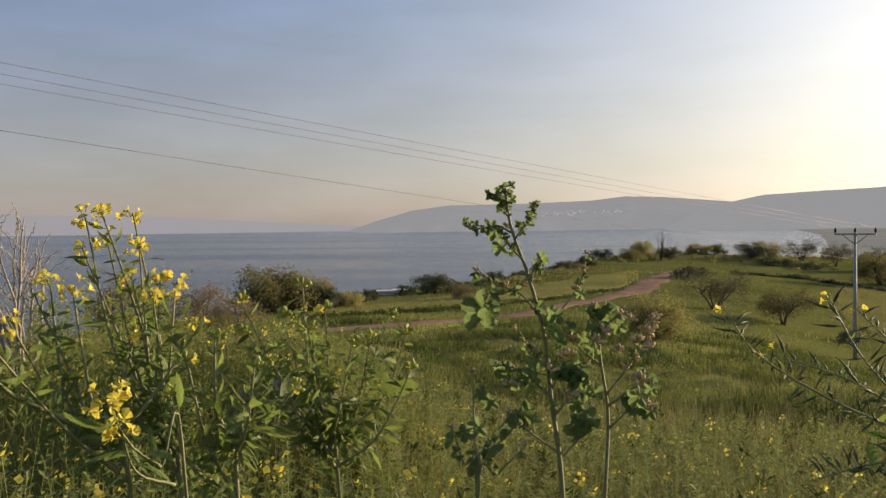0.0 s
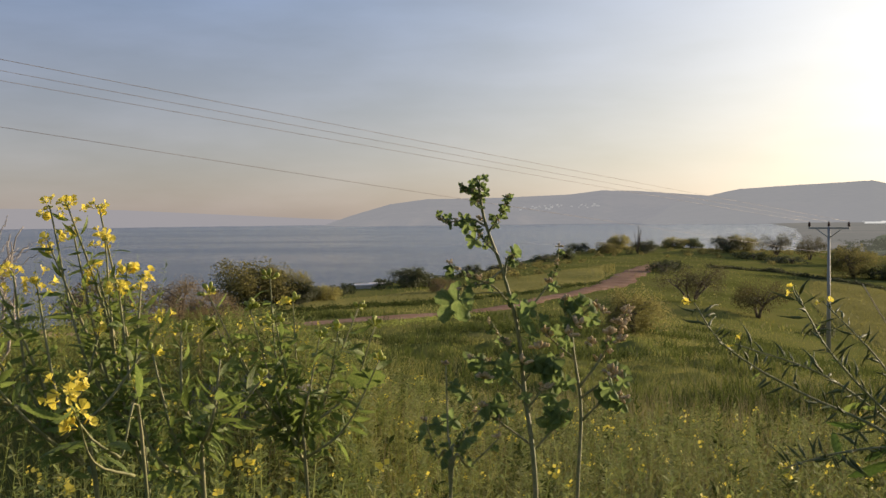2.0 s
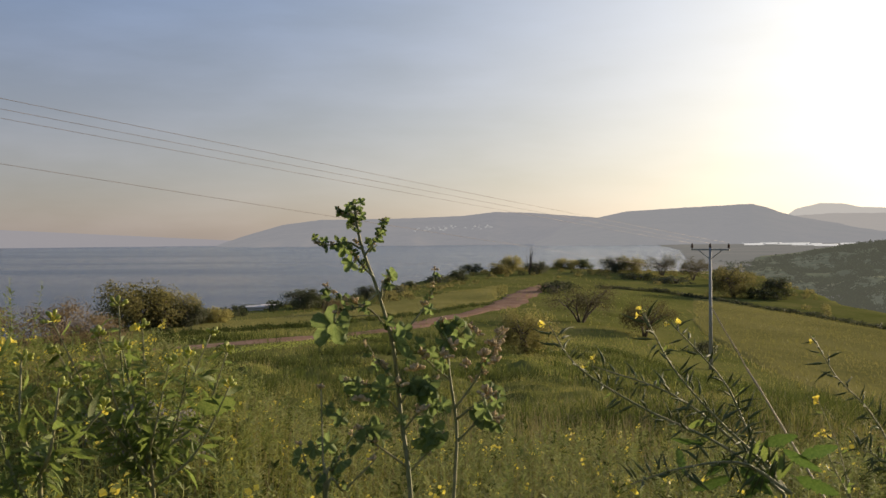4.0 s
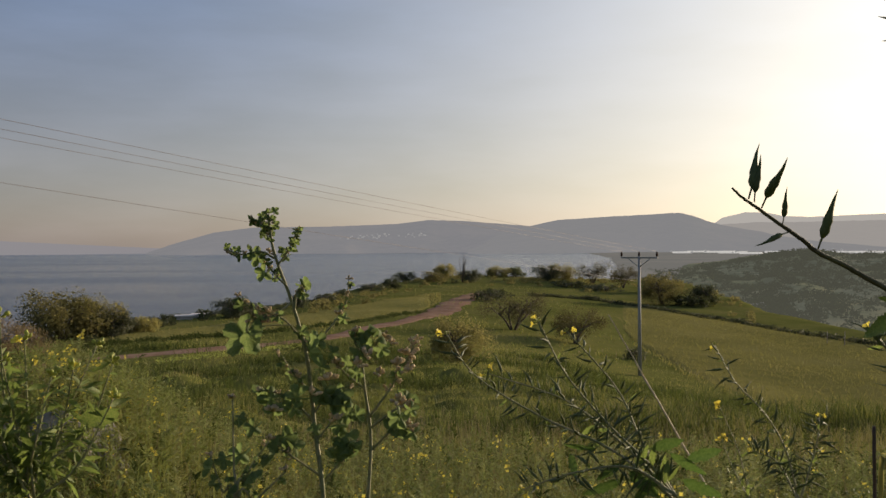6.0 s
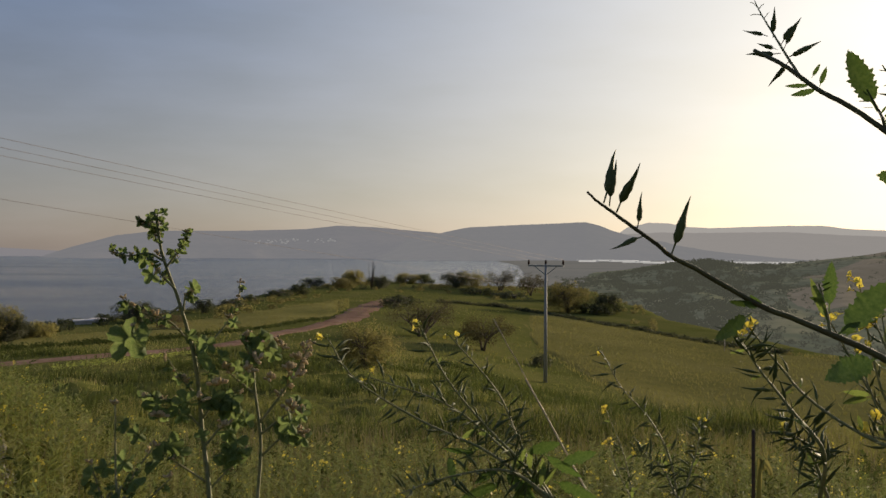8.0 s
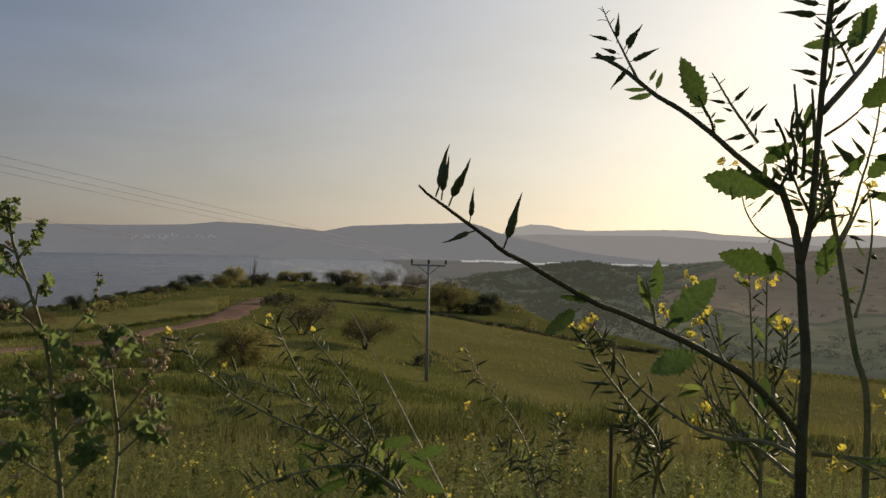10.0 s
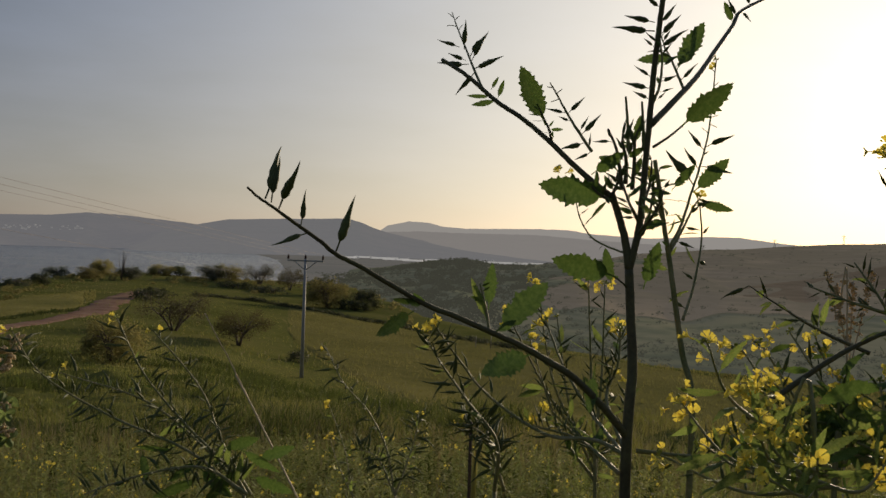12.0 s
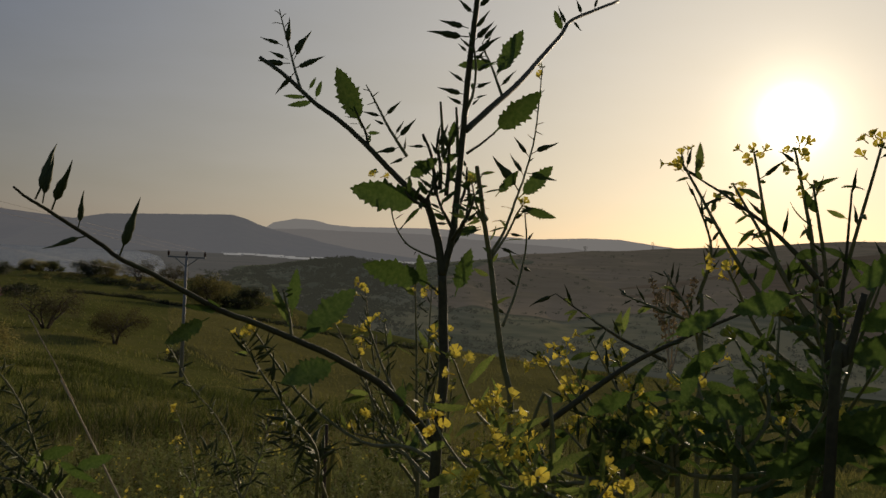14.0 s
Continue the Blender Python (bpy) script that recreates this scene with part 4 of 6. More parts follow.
    for ctrl, pods in (([at(34.40, 3.76, 1.07), at(34.23, 5.04, 1.07), at(34.00, 6.15, 1.07), at(33.52, 7.20, 1.07)], ((at(33.80, 6.47, 1.07), at(32.64, 6.42, 1.07)), (at(33.73, 6.63, 1.07), at(33.45, 7.20, 1.07)), (at(34.07, 5.93, 1.07), at(33.70, 5.51, 1.07)))), ([at(34.58, 4.09, 1.07), at(34.60, 5.37, 1.07), at(34.37, 6.48, 1.07), at(34.47, 7.52, 1.07)], ((at(34.30, 6.70, 1.07), at(34.46, 7.81, 1.07)), (at(34.41, 6.32, 1.07), at(34.97, 7.78, 1.07)), (at(34.52, 5.94, 1.07), at(33.98, 6.76, 1.07)), (at(34.60, 5.53, 1.07), at(35.00, 6.80, 1.07)))), ([at(34.98, 3.78, 1.07), at(35.05, 5.38, 1.07), at(35.07, 6.65, 1.07), at(35.40, 7.44, 1.07)], ((at(35.09, 6.17, 1.07), at(34.59, 7.75, 1.07)), (at(35.13, 6.80, 1.07), at(35.70, 7.75, 1.07))))):
        rac, rp = stem(e, ctrl, 0.0026, 0.0012, M_darkstem)
        for k, (a, b) in enumerate(pods):
            pod(rac, a, b, k)
        leaves_along(rac, rp, 4, 0.022, JAGGED[:2], 0.1, 0.7, 0.75)
    for ctrl in ([at(34.71, 5.94, 1.07), at(34.63, 7.43, 1.07), at(34.49, 9.01, 1.07)], [at(35.57, 5.95, 1.07), at(35.49, 7.44, 1.07), at(35.39, 8.72, 1.07)]):
        stem(e, ctrl, 0.0024, 0.0012, M_stem)
    # leading shoot
    lead, lp = stem(e, [at(34.94, -0.72, 1.07), at(35.23, 0.58, 1.07), at(35.44, 1.87, 1.07), at(35.56, 3.47, 1.07), at(35.66, 5.07, 1.07), at(35.86, 7.91, 1.07), at(36.04, 10.40, 1.07), at(36.30, 12.84, 1.07), at(36.49, 14.34, 1.07), at(36.68, 16.10, 1.07)], 0.0042, 0.0027, M_darkstem)
    for k, (a, b) in enumerate(((at(35.89, 10.03, 1.07), at(34.89, 10.66, 1.07)), (at(35.91, 9.41, 1.07), at(34.28, 9.79, 1.07)), (at(35.83, 8.79, 1.07), at(34.86, 9.29, 1.07)), (at(36.05, 12.54, 1.07), at(33.65, 12.95, 1.07)), (at(36.04, 13.00, 1.07), at(34.32, 13.43, 1.07)), (at(36.01, 11.69, 1.07), at(35.43, 12.19, 1.07)), (at(36.23, 11.87, 1.07), at(35.48, 12.49, 1.07)), (at(36.30, 12.90, 1.07), at(37.22, 13.96, 1.07)), (at(36.31, 12.29, 1.07), at(37.48, 13.35, 1.07)), (at(36.20, 11.63, 1.07), at(37.80, 12.68, 1.07)), (at(36.41, 13.74, 1.07), at(35.38, 14.61, 1.07)), (at(36.46, 14.04, 1.07), at(37.57, 14.89, 1.07)), (at(36.57, 14.93, 1.07), at(35.48, 15.85, 1.07)))):
        pod(lead, a, b, k)
    rac, rp = stem(e, [at(35.97, 8.54, 1.07), at(36.32, 9.47, 1.07), at(36.47, 10.70, 1.07), at(36.35, 11.93, 1.07), at(36.17, 12.84, 1.07)], 0.0018, 0.0008)
    for k, (a, b) in enumerate(((at(36.40, 11.26, 1.07), at(37.01, 11.92, 1.07)), (at(36.44, 10.64, 1.07), at(37.28, 11.12, 1.07)), (at(36.37, 9.78, 1.07), at(37.37, 10.14, 1.07)), (at(36.39, 9.22, 1.07), at(37.13, 9.46, 1.07)), (at(36.41, 10.86, 1.07), at(35.83, 11.14, 1.07)), (at(36.24, 8.79, 1.07), at(36.70, 9.22, 1.07)))):
        pod(rac, a, b, k)
    leaves_along(rac, rp, 5, 0.02, JAGGED[:2], 0.2, 0.9, 0.7)
    side, sp2 = stem(e, [at(35.93, 7.44, 1.07), at(37.11, 8.99, 1.13), at(37.83, 10.13, 1.2), at(38.38, 11.43, 1.29), at(38.94, 12.78, 1.4), at(39.19, 13.51, 1.45), at(40.04, 14.09, 1.55), at(40.98, 14.60, 1.65)], 0.0036, 0.0022, M_darkstem)
    for k, (a, b) in enumerate(((at(39.07, 13.21, 1.43), at(38.50, 14.30, 1.43)), (at(39.22, 13.57, 1.46), at(39.78, 12.95, 1.46)), (at(39.58, 13.80, 1.5), at(39.25, 14.70, 1.5)), (at(40.04, 14.09, 1.55), at(40.32, 14.96, 1.55)))):
        pod(side, a, b, k)
    leaf(1, at(38.93, 12.91, 1.42), at(38.47, 14.00, 1.42), JAGGED)
    rac, rp = stem(e, [at(37.33, 9.28, 1.15), at(36.93, 10.12, 1.16), at(36.48, 11.05, 1.17), at(36.10, 11.68, 1.18), at(35.89, 12.29, 1.18)], 0.0018, 0.0008)
    pods_along(rac, rp, 6, 0.022, 0.2, 1.0, 0.7, 0.1, kinds=PLUMP)
    # the low arm with five upright pods
    low_arm, lap = stem(e, [low, at(33.90, -8.47, 1.04), at(32.33, -7.00, 1.02), at(30.78, -6.08, 1), at(29.54, -5.41, 0.983), at(27.70, -4.61, 0.957), at(25.85, -3.83, 0.932), at(24.33, -3.26, 0.91), at(22.19, -2.05, 0.88), at(20.68, -1.13, 0.859), at(19.48, -0.53, 0.841), at(18.58, 0.25, 0.829), at(17.55, 1.02, 0.814), at(16.53, 1.79, 0.799), at(15.95, 2.25, 0.79), at(15.24, 2.77, 0.779), at(14.76, 3.26, 0.772)], 0.0042, 0.0009, M_darkstem)
    for root, tip_at in ((at(15.66, 2.63, 0.786), at(16.01, 5.78, 0.81)), (at(15.98, 2.42, 0.79), at(16.53, 5.08, 0.8)), (at(16.38, 2.08, 0.796), at(17.94, 4.73, 0.772)), (at(17.52, 1.09, 0.813), at(17.67, 3.27, 0.81)), (at(19.39, -0.37, 0.84), at(20.35, 3.05, 0.84))):
        put("pod", PODS[3], low_arm, root, tip_at - root, (tip_at - root).length)
    put("pod", PODS[1], low_arm, at(17.93, 0.71, 0.819), at(15.92, -0.39, 0.788) - at(17.93, 0.71, 0.819), 0.039)
    for k, a, b in ((1, at(23.69, -3.62, 0.901), at(21.81, -4.94, 0.872)), (2, at(30.16, -5.73, 0.992), at(27.54, -7.17, 0.953)), (0, at(27.63, -3.41, 0.957), at(27.75, -1.03, 0.961)), (3, at(28.06, -4.69, 0.962), at(30.40, -2.33, 0.998)), (1, at(33.34, -6.60, 1.04), at(33.29, -8.71, 1.03))):
        leaf(k, a, b)
    leaf(0, at(27.61, -4.06, 0.956), at(26.58, -1.68, 0.944), SLIM)
    shoot, shp = stem(low_arm, [at(27.70, -4.61, 0.957), at(27.55, -3.57, 0.956), at(27.29, -2.60, 0.953), at(27.13, -1.85, 0.951)], 0.0016, 0.0009)
    leaves_along(shoot, shp, 5, 0.018, JAGGED[:2], 0.2, 1.0, 0.7)
    for a, b in ((at(23.91, -3.22, 0.904), at(22.58, -2.76, 0.885)), (at(24.34, -3.39, 0.91), at(23.64, -2.57, 0.901)), (at(24.15, -3.27, 0.908), at(23.19, -3.06, 0.894))):
        leaf(0, a, b, JAGGED)
    leaf(2, at(28.06, -4.63, 0.962), at(28.93, -4.18, 0.975), JAGGED)

    # the large jagged leaves
    for k, a, b in ((3, at(33.93, 3.23, 1.06), at(30.12, 3.95, 1.04)), (2, at(32.69, 4.61, 1.06), at(34.35, 5.80, 1.06)), (3, at(36.79, 10.37, 1.16), at(38.14, 12.48, 1.18)), (1, at(36.91, 11.14, 1.17), at(34.90, 10.98, 1.17)), (2, at(37.53, 7.22, 1.06), at(40.05, 9.54, 1.05)), (3, at(34.38, -1.20, 1.06), at(31.01, -0.16, 1.04)), (1, at(33.99, -1.73, 1.07), at(33.65, 0.19, 1.07)), (2, at(35.81, -1.80, 1.06), at(36.43, 0.62, 1.06)), (3, at(36.74, 2.12, 1.1), at(35.50, 1.69, 1.1)), (2, at(37.39, 3.72, 1.29), at(39.03, 5.33, 1.3)), (1, at(36.36, 3.81, 1.25), at(37.43, 5.16, 1.25)), (0, at(37.64, 3.22, 1.28), at(39.38, 2.82, 1.28)), (0, at(35.48, 5.76, 1.07), at(35.14, 4.68, 1.07)), (1, at(35.08, 6.33, 1.07), at(35.35, 7.75, 1.07))):
        leaf(k, a, b)
    stem(st, [at(36.07, 6.18, 1.07), at(36.86, 6.66, 1.06), at(37.72, 7.35, 1.06)], 0.0016, 0.0010, M_darkstem, "leaf_stalk")
    stem(st, [at(34.96, -1.87, 1.07), at(34.58, -1.45, 1.06), at(34.05, -1.09, 1.06)], 0.0012, 0.0009, M_darkstem, "leaf_stalk")
    # crowded shoots round the knot
    for ctrl in ([at(33.78, 3.26, 1.07), at(34.19, 4.24, 1.07), at(34.68, 5.05, 1.07)], [at(35.23, 0.58, 1.07), at(35.76, 2.21, 1.1), at(35.96, 3.82, 1.11)], [at(35.44, 1.87, 1.07), at(34.89, 3.13, 1.05), at(34.53, 4.14, 1.05)], [at(35.33, 1.23, 1.07), at(36.43, 2.53, 1.04), at(36.89, 3.81, 1.04)], [at(33.92, 3.11, 1.07), at(33.27, 3.46, 1.05), at(32.77, 3.97, 1.05)], [at(35.52, 2.83, 1.07), at(35.84, 4.12, 1.09), at(35.92, 5.40, 1.09)]):
        rac, rp = stem(e, ctrl, 0.0022, 0.001, M_darkstem)
        pods_along(rac, rp, 4, 0.02, 0.2, 1.0, 0.65, 0.25, kinds=PLUMP)
        leaves_along(rac, rp, 5, 0.024, JAGGED[:2] + SLIM[:1], 0.1, 0.95, 0.75)
    # second, greener shoot beside it
    base2 = at(37.98, -7.78, 1.23)
    shoot, shp = stem(e, [foot_below(base2), foot_below(base2).lerp(base2, 0.45), foot_below(base2).lerp(base2, 0.75), foot_below(base2).lerp(base2, 0.92), base2, at(37.35, -5.32, 1.23), at(36.83, -2.18, 1.22), at(36.40, 0.35, 1.22), at(36.08, 2.26, 1.21), at(35.83, 4.16, 1.2), at(35.59, 5.50, 1.2)], 0.0048, 0.0026, M_stem)
    leaves_along(shoot, shp, 12, 0.03, SLIM, 0.6, 1.0, 0.8)
    thin, tpn = stem(e, [at(36.45, 0.61, 1.22), at(36.96, 1.92, 1.25), at(37.26, 3.43, 1.28), at(37.68, 5.12, 1.3), at(38.07, 7.01, 1.31), at(38.24, 9.24, 1.32), at(38.37, 10.96, 1.32)], 0.0022, 0.0007)
    for k, (a, b) in enumerate(((at(37.89, 6.06, 1.3), at(36.98, 7.19, 1.3)), (at(38.01, 6.25, 1.3), at(39.55, 6.88, 1.3)), (at(37.74, 5.18, 1.3), at(39.47, 4.77, 1.3)), (at(37.62, 4.99, 1.3), at(36.70, 6.18, 1.3)), (at(37.84, 5.75, 1.3), at(38.20, 6.07, 1.3)), (at(37.40, 4.07, 1.3), at(35.76, 6.04, 1.3)))):
        pod(thin, a, b, k)
    for a, b in ((at(38.07, 7.01, 1.31), at(37.69, 7.32, 1.31)), (at(38.13, 7.85, 1.31), at(38.59, 8.00, 1.31)), (at(38.17, 8.57, 1.32), at(37.85, 8.75, 1.32)), (at(38.26, 9.55, 1.32), at(38.53, 9.79, 1.32)), (at(38.30, 10.35, 1.32), at(38.05, 10.60, 1.32)), (at(38.12, 7.51, 1.31), at(38.52, 7.32, 1.31))):
        stem(thin, [a, a.lerp(b, 0.6), b], 0.0006, 0.0004, name="pedicel", wobble=0, sides=5)
    blossom(thin, tpn[-1], (0, 0, 1), 2, 0.0085, 0.01)
    for ctrl in ([at(36.50, 0.36, 1.22), at(37.04, 1.83, 1.27), at(37.50, 2.89, 1.27), at(37.80, 3.34, 1.27)], [at(36.09, 2.10, 1.21), at(35.64, 3.36, 1.2), at(35.35, 4.47, 1.2)], [at(37.33, -3.42, 1.22), at(37.70, -1.49, 1.26), at(37.90, 1.07, 1.3), at(37.76, 2.97, 1.3)]):
        rac, rp = stem(e, ctrl, 0.0020, 0.0009)
        pods_along(rac, rp, 5, 0.022, 0.15, 0.95, 0.7, 0.15, kinds=PLUMP)
        leaves_along(rac, rp, 3, 0.03)
        blossom(rac, rp[-1], rp[-1] - rp[-2], 2, 0.010, 0.006)
    curl, cp = stem(e, [at(34.74, 0.17, 1.07), at(33.57, 0.58, 1.07), at(32.74, 1.06, 1.07), at(32.08, 2.08, 1.07), at(31.69, 3.62, 1.07)], 0.0012, 0.0007)
    pods_along(curl, cp, 5, 0.012, 0.3, 0.95, 0.7, 0.1, kinds=CURVED)
    blossom(curl, at(30.83, 4.90, 1.08), (0, 0, 1), 2, 0.0075, 0.008)
    # low side arms hidden in the tangle
    for ctrl in ([at(35.33, -11.15, 1.08), at(33.10, -10.41, 1.12), at(30.11, -10.32, 1.16), at(26.48, -8.31, 1.2), at(24.52, -6.13, 1.2), at(23.04, -4.22, 1.2)], [at(34.77, -12.13, 1.1), at(32.09, -10.49, 1.16), at(29.23, -9.90, 1.2)], [at(35.64, -10.81, 1.1), at(38.99, -10.77, 1.12), at(40.99, -10.25, 1.14)], [at(35.03, -11.18, 1.1), at(32.45, -8.87, 1.2), at(30.74, -6.42, 1.22), at(29.62, -3.88, 1.22)], [at(35.39, -11.76, 1.1), at(33.38, -8.16, 1.2), at(33.91, -6.21, 1.2), at(34.00, -4.27, 1.2)]):
        rac, rp = stem(e, ctrl, 0.0026, 0.0011)
        pods_along(rac, rp, 18, 0.026, 0.25, 0.97, 0.7, 0.3, kinds=CURVED)
        leaves_along(rac, rp, 5, 0.03, SLIM + JAGGED[:1], 0.1, 0.9, 0.75)
        blossom(rac, rp[-1], rp[-1] - rp[-3], 4, 0.010, 0.012)
    return e


tall_mustard()


# ---- leafy mustards in flower ----
def mustard(base, tips, label, kind="flower", leaf=0.06, leaves=9, flowers=6, flower=0.0082, pods=0, stem_r=0.004, pod=0.026, mid=0.0, foliage=None):
    """A branching mustard: arms rise from the main stem to the given tips."""
    foot = foot_below(base)
    e = thing("mustard_plant", foot, label, "wild mustard", "wild mustards")
    top = max(tips, key=lambda p: p.z)
    knot = base.lerp(top, 0.35)
    st, sp = stem(e, [foot, foot.lerp(base, 0.55) + Vector((0.015, 0.01, 0)), base, knot], stem_r * 1.4, stem_r * 0.3, M_stem, "stem")
    leaves_along(st, sp, leaves // 2, leaf * 1.2, foliage or SLIM, 0.45, 1.0, 0.75)
    for p in tips:
        t = 1.0 if p is top else RNG.uniform(0.0, 0.75)
        s = base.lerp(knot, t)
        m = s.lerp(p, 0.5) + Vector((RNG.uniform(-0.01, 0.01), RNG.uniform(-0.02, 0.02), -0.12 * (p - s).length * (1 if mid == 0 else mid)))
        br, bp = stem(e, [s, m, p], stem_r * 0.62, stem_r * 0.22, M_stem)
        leaves_along(br, bp, leaves, leaf, foliage or SLIM + TOOTHED, 0.1, 0.95, 0.72, 0.08)
        if pods:
            pods_along(br, bp, pods, pod, 0.25, 0.92, 0.6, 0.25)
        if kind == "flower":
            blossom(br, p, p - bp[-3], RNG.randint(max(1, flowers - 3), flowers + 2), flower, 2.3 * flower)
        elif kind == "bud":
            put("bud", RNG.choice(BUDS), br, p, p - bp[-3], 0.02)
            if RNG.random() < 0.3:
                blossom(br, p, p - bp[-3], 1, flower, 0.008, False)
    return e


mustard(at(-33.74, -13.80, 1.12), [at(-37.79, 0.35, 1.2), at(-36.96, 0.52, 1.2), at(-35.39, 0.33, 1.2), at(-37.96, -1.28, 1.2), at(-36.76, -0.66, 1.2), at(-35.22, -1.35, 1.18), at(-33.55, -3.34, 1.15), at(-34.29, -2.81, 1.15), at(-34.85, -3.90, 1.12), at(-35.65, -2.82, 1.18)],
        "tall wild mustard with yellow flowers above leafy stems", leaf=0.027, leaves=36, flowers=8, flower=0.0078)
mustard(at(-36.41, -13.50, 1.1), [at(-39.93, -3.03, 1.1), at(-38.87, -3.47, 1.1), at(-42.10, -4.83, 1.05), at(-40.63, -3.65, 1.1), at(-32.66, -5.64, 1.1), at(-35.62, -5.64, 1.15), at(-43.72, -5.28, 1), at(-45.34, -2.76, 1)],
        "wild mustard with pale yellow flower heads", leaf=0.027, leaves=34, flowers=6, flower=0.0078)
mustard(at(-36.43, -13.95, 0.72), [at(-40.72, -8.66, 0.66), at(-40.03, -9.92, 0.67)], "low mustard shoot with a bright yellow flower head", leaf=0.03, leaves=8, flowers=11, flower=0.0062, stem_r=0.0018)
mustard(at(-25.13, -14.84, 1.14), [at(-30.24, -4.37, 1.12), at(-30.04, -6.00, 1.1), at(-26.81, -3.65, 1.14), at(-25.59, -4.93, 1.14), at(-24.26, -6.98, 1.12), at(-21.02, -8.35, 1.1), at(-21.01, -6.46, 1.14), at(-23.10, -6.65, 1.14), at(-28.03, -5.29, 1.12), at(-26.76, -6.05, 1.1), at(-28.92, -7.64, 1.08), at(-21.85, -5.42, 1.16)],
        "leafy green mustard still in bud", "bud", leaf=0.028, leaves=38, stem_r=0.003)
bushy = [o for o in scene.objects if o.name.startswith("mustard_plant")][-1]
put("leaf", LEAVES[3], bushy, at(-23.29, -9.45, 1.12), at(-20.62, -9.37, 1.12) - at(-23.29, -9.45, 1.12), 0.058, None, Vector((-0.3, 0.9, 0.2)))
mustard(at(-31.17, -14.60, 1.05), [at(-33.56, -7.38, 1.05), at(-31.89, -6.28, 1.08), at(-30.30, -7.87, 1), at(-34.76, -9.05, 1), at(-28.08, -9.20, 1.02)], "leafy mustard with dull green leaves", "bud", leaf=0.029, leaves=38)
mustard(at(32.58, -13.21, 1.3), [at(28.73, -1.67, 1.3), at(29.88, -3.64, 1.32), at(31.68, -1.38, 1.3), at(32.63, -1.60, 1.3), at(27.10, -3.50, 1.28), at(33.63, -4.01, 1.3), at(29.84, -8.78, 1.25), at(28.44, -5.00, 1.3), at(34.49, -6.74, 1.25)],
        "slender mustard with small yellow flowers and pods", leaf=0.035, leaves=5, flowers=4, flower=0.0082, pods=12, pod=0.022)
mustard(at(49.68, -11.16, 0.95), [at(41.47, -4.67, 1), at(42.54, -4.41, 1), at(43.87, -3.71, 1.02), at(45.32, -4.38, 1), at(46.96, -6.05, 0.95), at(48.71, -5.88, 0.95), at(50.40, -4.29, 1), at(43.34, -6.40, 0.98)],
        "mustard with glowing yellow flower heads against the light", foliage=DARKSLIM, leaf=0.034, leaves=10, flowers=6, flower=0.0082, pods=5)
mustard(at(49.03, -11.13, 0.62), [at(43.56, -4.42, 0.6), at(45.82, -6.70, 0.6), at(46.44, -6.77, 0.61), at(46.87, -8.62, 0.57), at(46.79, -10.47, 0.55), at(49.52, -9.32, 0.56), at(52.45, -9.52, 0.6), at(41.99, -7.58, 0.62)],
        "near mustard shoot with large yellow flowers", leaf=0.025, leaves=7, flowers=10, flower=0.0056, stem_r=0.0022)
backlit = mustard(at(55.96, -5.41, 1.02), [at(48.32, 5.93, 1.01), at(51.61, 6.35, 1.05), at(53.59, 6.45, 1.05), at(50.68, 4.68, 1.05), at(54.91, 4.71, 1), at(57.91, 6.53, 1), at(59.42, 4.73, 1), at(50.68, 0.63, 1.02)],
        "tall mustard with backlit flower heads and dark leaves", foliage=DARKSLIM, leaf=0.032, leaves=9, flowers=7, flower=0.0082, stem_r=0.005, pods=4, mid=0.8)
for ctrl, r in (([foot_below(at(55.94, -10.29, 1)), at(55.94, -10.29, 1), at(56.28, -4.28, 1), at(56.45, -0.45, 1), at(56.67, 4.59, 1)], 0.0040), ([at(42.28, -8.43, 0.95), at(46.09, -5.11, 0.97), at(48.35, -3.54, 1), at(51.22, -1.93, 1.02), at(53.88, -0.62, 1.02), at(55.77, -1.60, 1.02)], 0.003), ([at(47.66, -4.55, 1.05), at(45.22, -3.56, 1.05), at(43.34, -2.48, 1.05), at(41.55, -1.36, 1.05)], 0.0022), ([at(55.72, -0.50, 1.02), at(53.23, 2.17, 1.02), at(50.77, 4.10, 1.01), at(48.54, 5.52, 1)], 0.0029)):
    arm, ap = stem(backlit, ctrl, r, r * 0.22, M_darkstem)
    pods_along(arm, ap, 5, 0.026, 0.35, 1.0, 0.65, 0.2)
    leaves_along(arm, ap, 7, 0.03, SLIM, 0.3, 1.0, 0.75)
mustard(at(48.27, -4.54, 1.2), [at(47.29, 4.51, 1.22), at(43.93, -1.24, 1.2), at(46.12, 0.10, 1.2)], "thin mustard gone to seed", "none", leaf=0.03, leaves=4, pods=12, pod=0.024, mid=0.3)
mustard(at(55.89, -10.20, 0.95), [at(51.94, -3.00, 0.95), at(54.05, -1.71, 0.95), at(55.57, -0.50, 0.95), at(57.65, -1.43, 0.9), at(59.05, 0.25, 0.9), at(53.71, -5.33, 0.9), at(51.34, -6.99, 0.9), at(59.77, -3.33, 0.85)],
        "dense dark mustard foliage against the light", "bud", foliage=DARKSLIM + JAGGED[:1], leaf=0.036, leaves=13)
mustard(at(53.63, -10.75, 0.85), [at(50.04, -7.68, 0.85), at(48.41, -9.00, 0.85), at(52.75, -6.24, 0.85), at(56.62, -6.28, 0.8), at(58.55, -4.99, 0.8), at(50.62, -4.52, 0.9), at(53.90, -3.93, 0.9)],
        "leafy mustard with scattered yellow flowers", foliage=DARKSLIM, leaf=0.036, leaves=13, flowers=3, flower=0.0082)
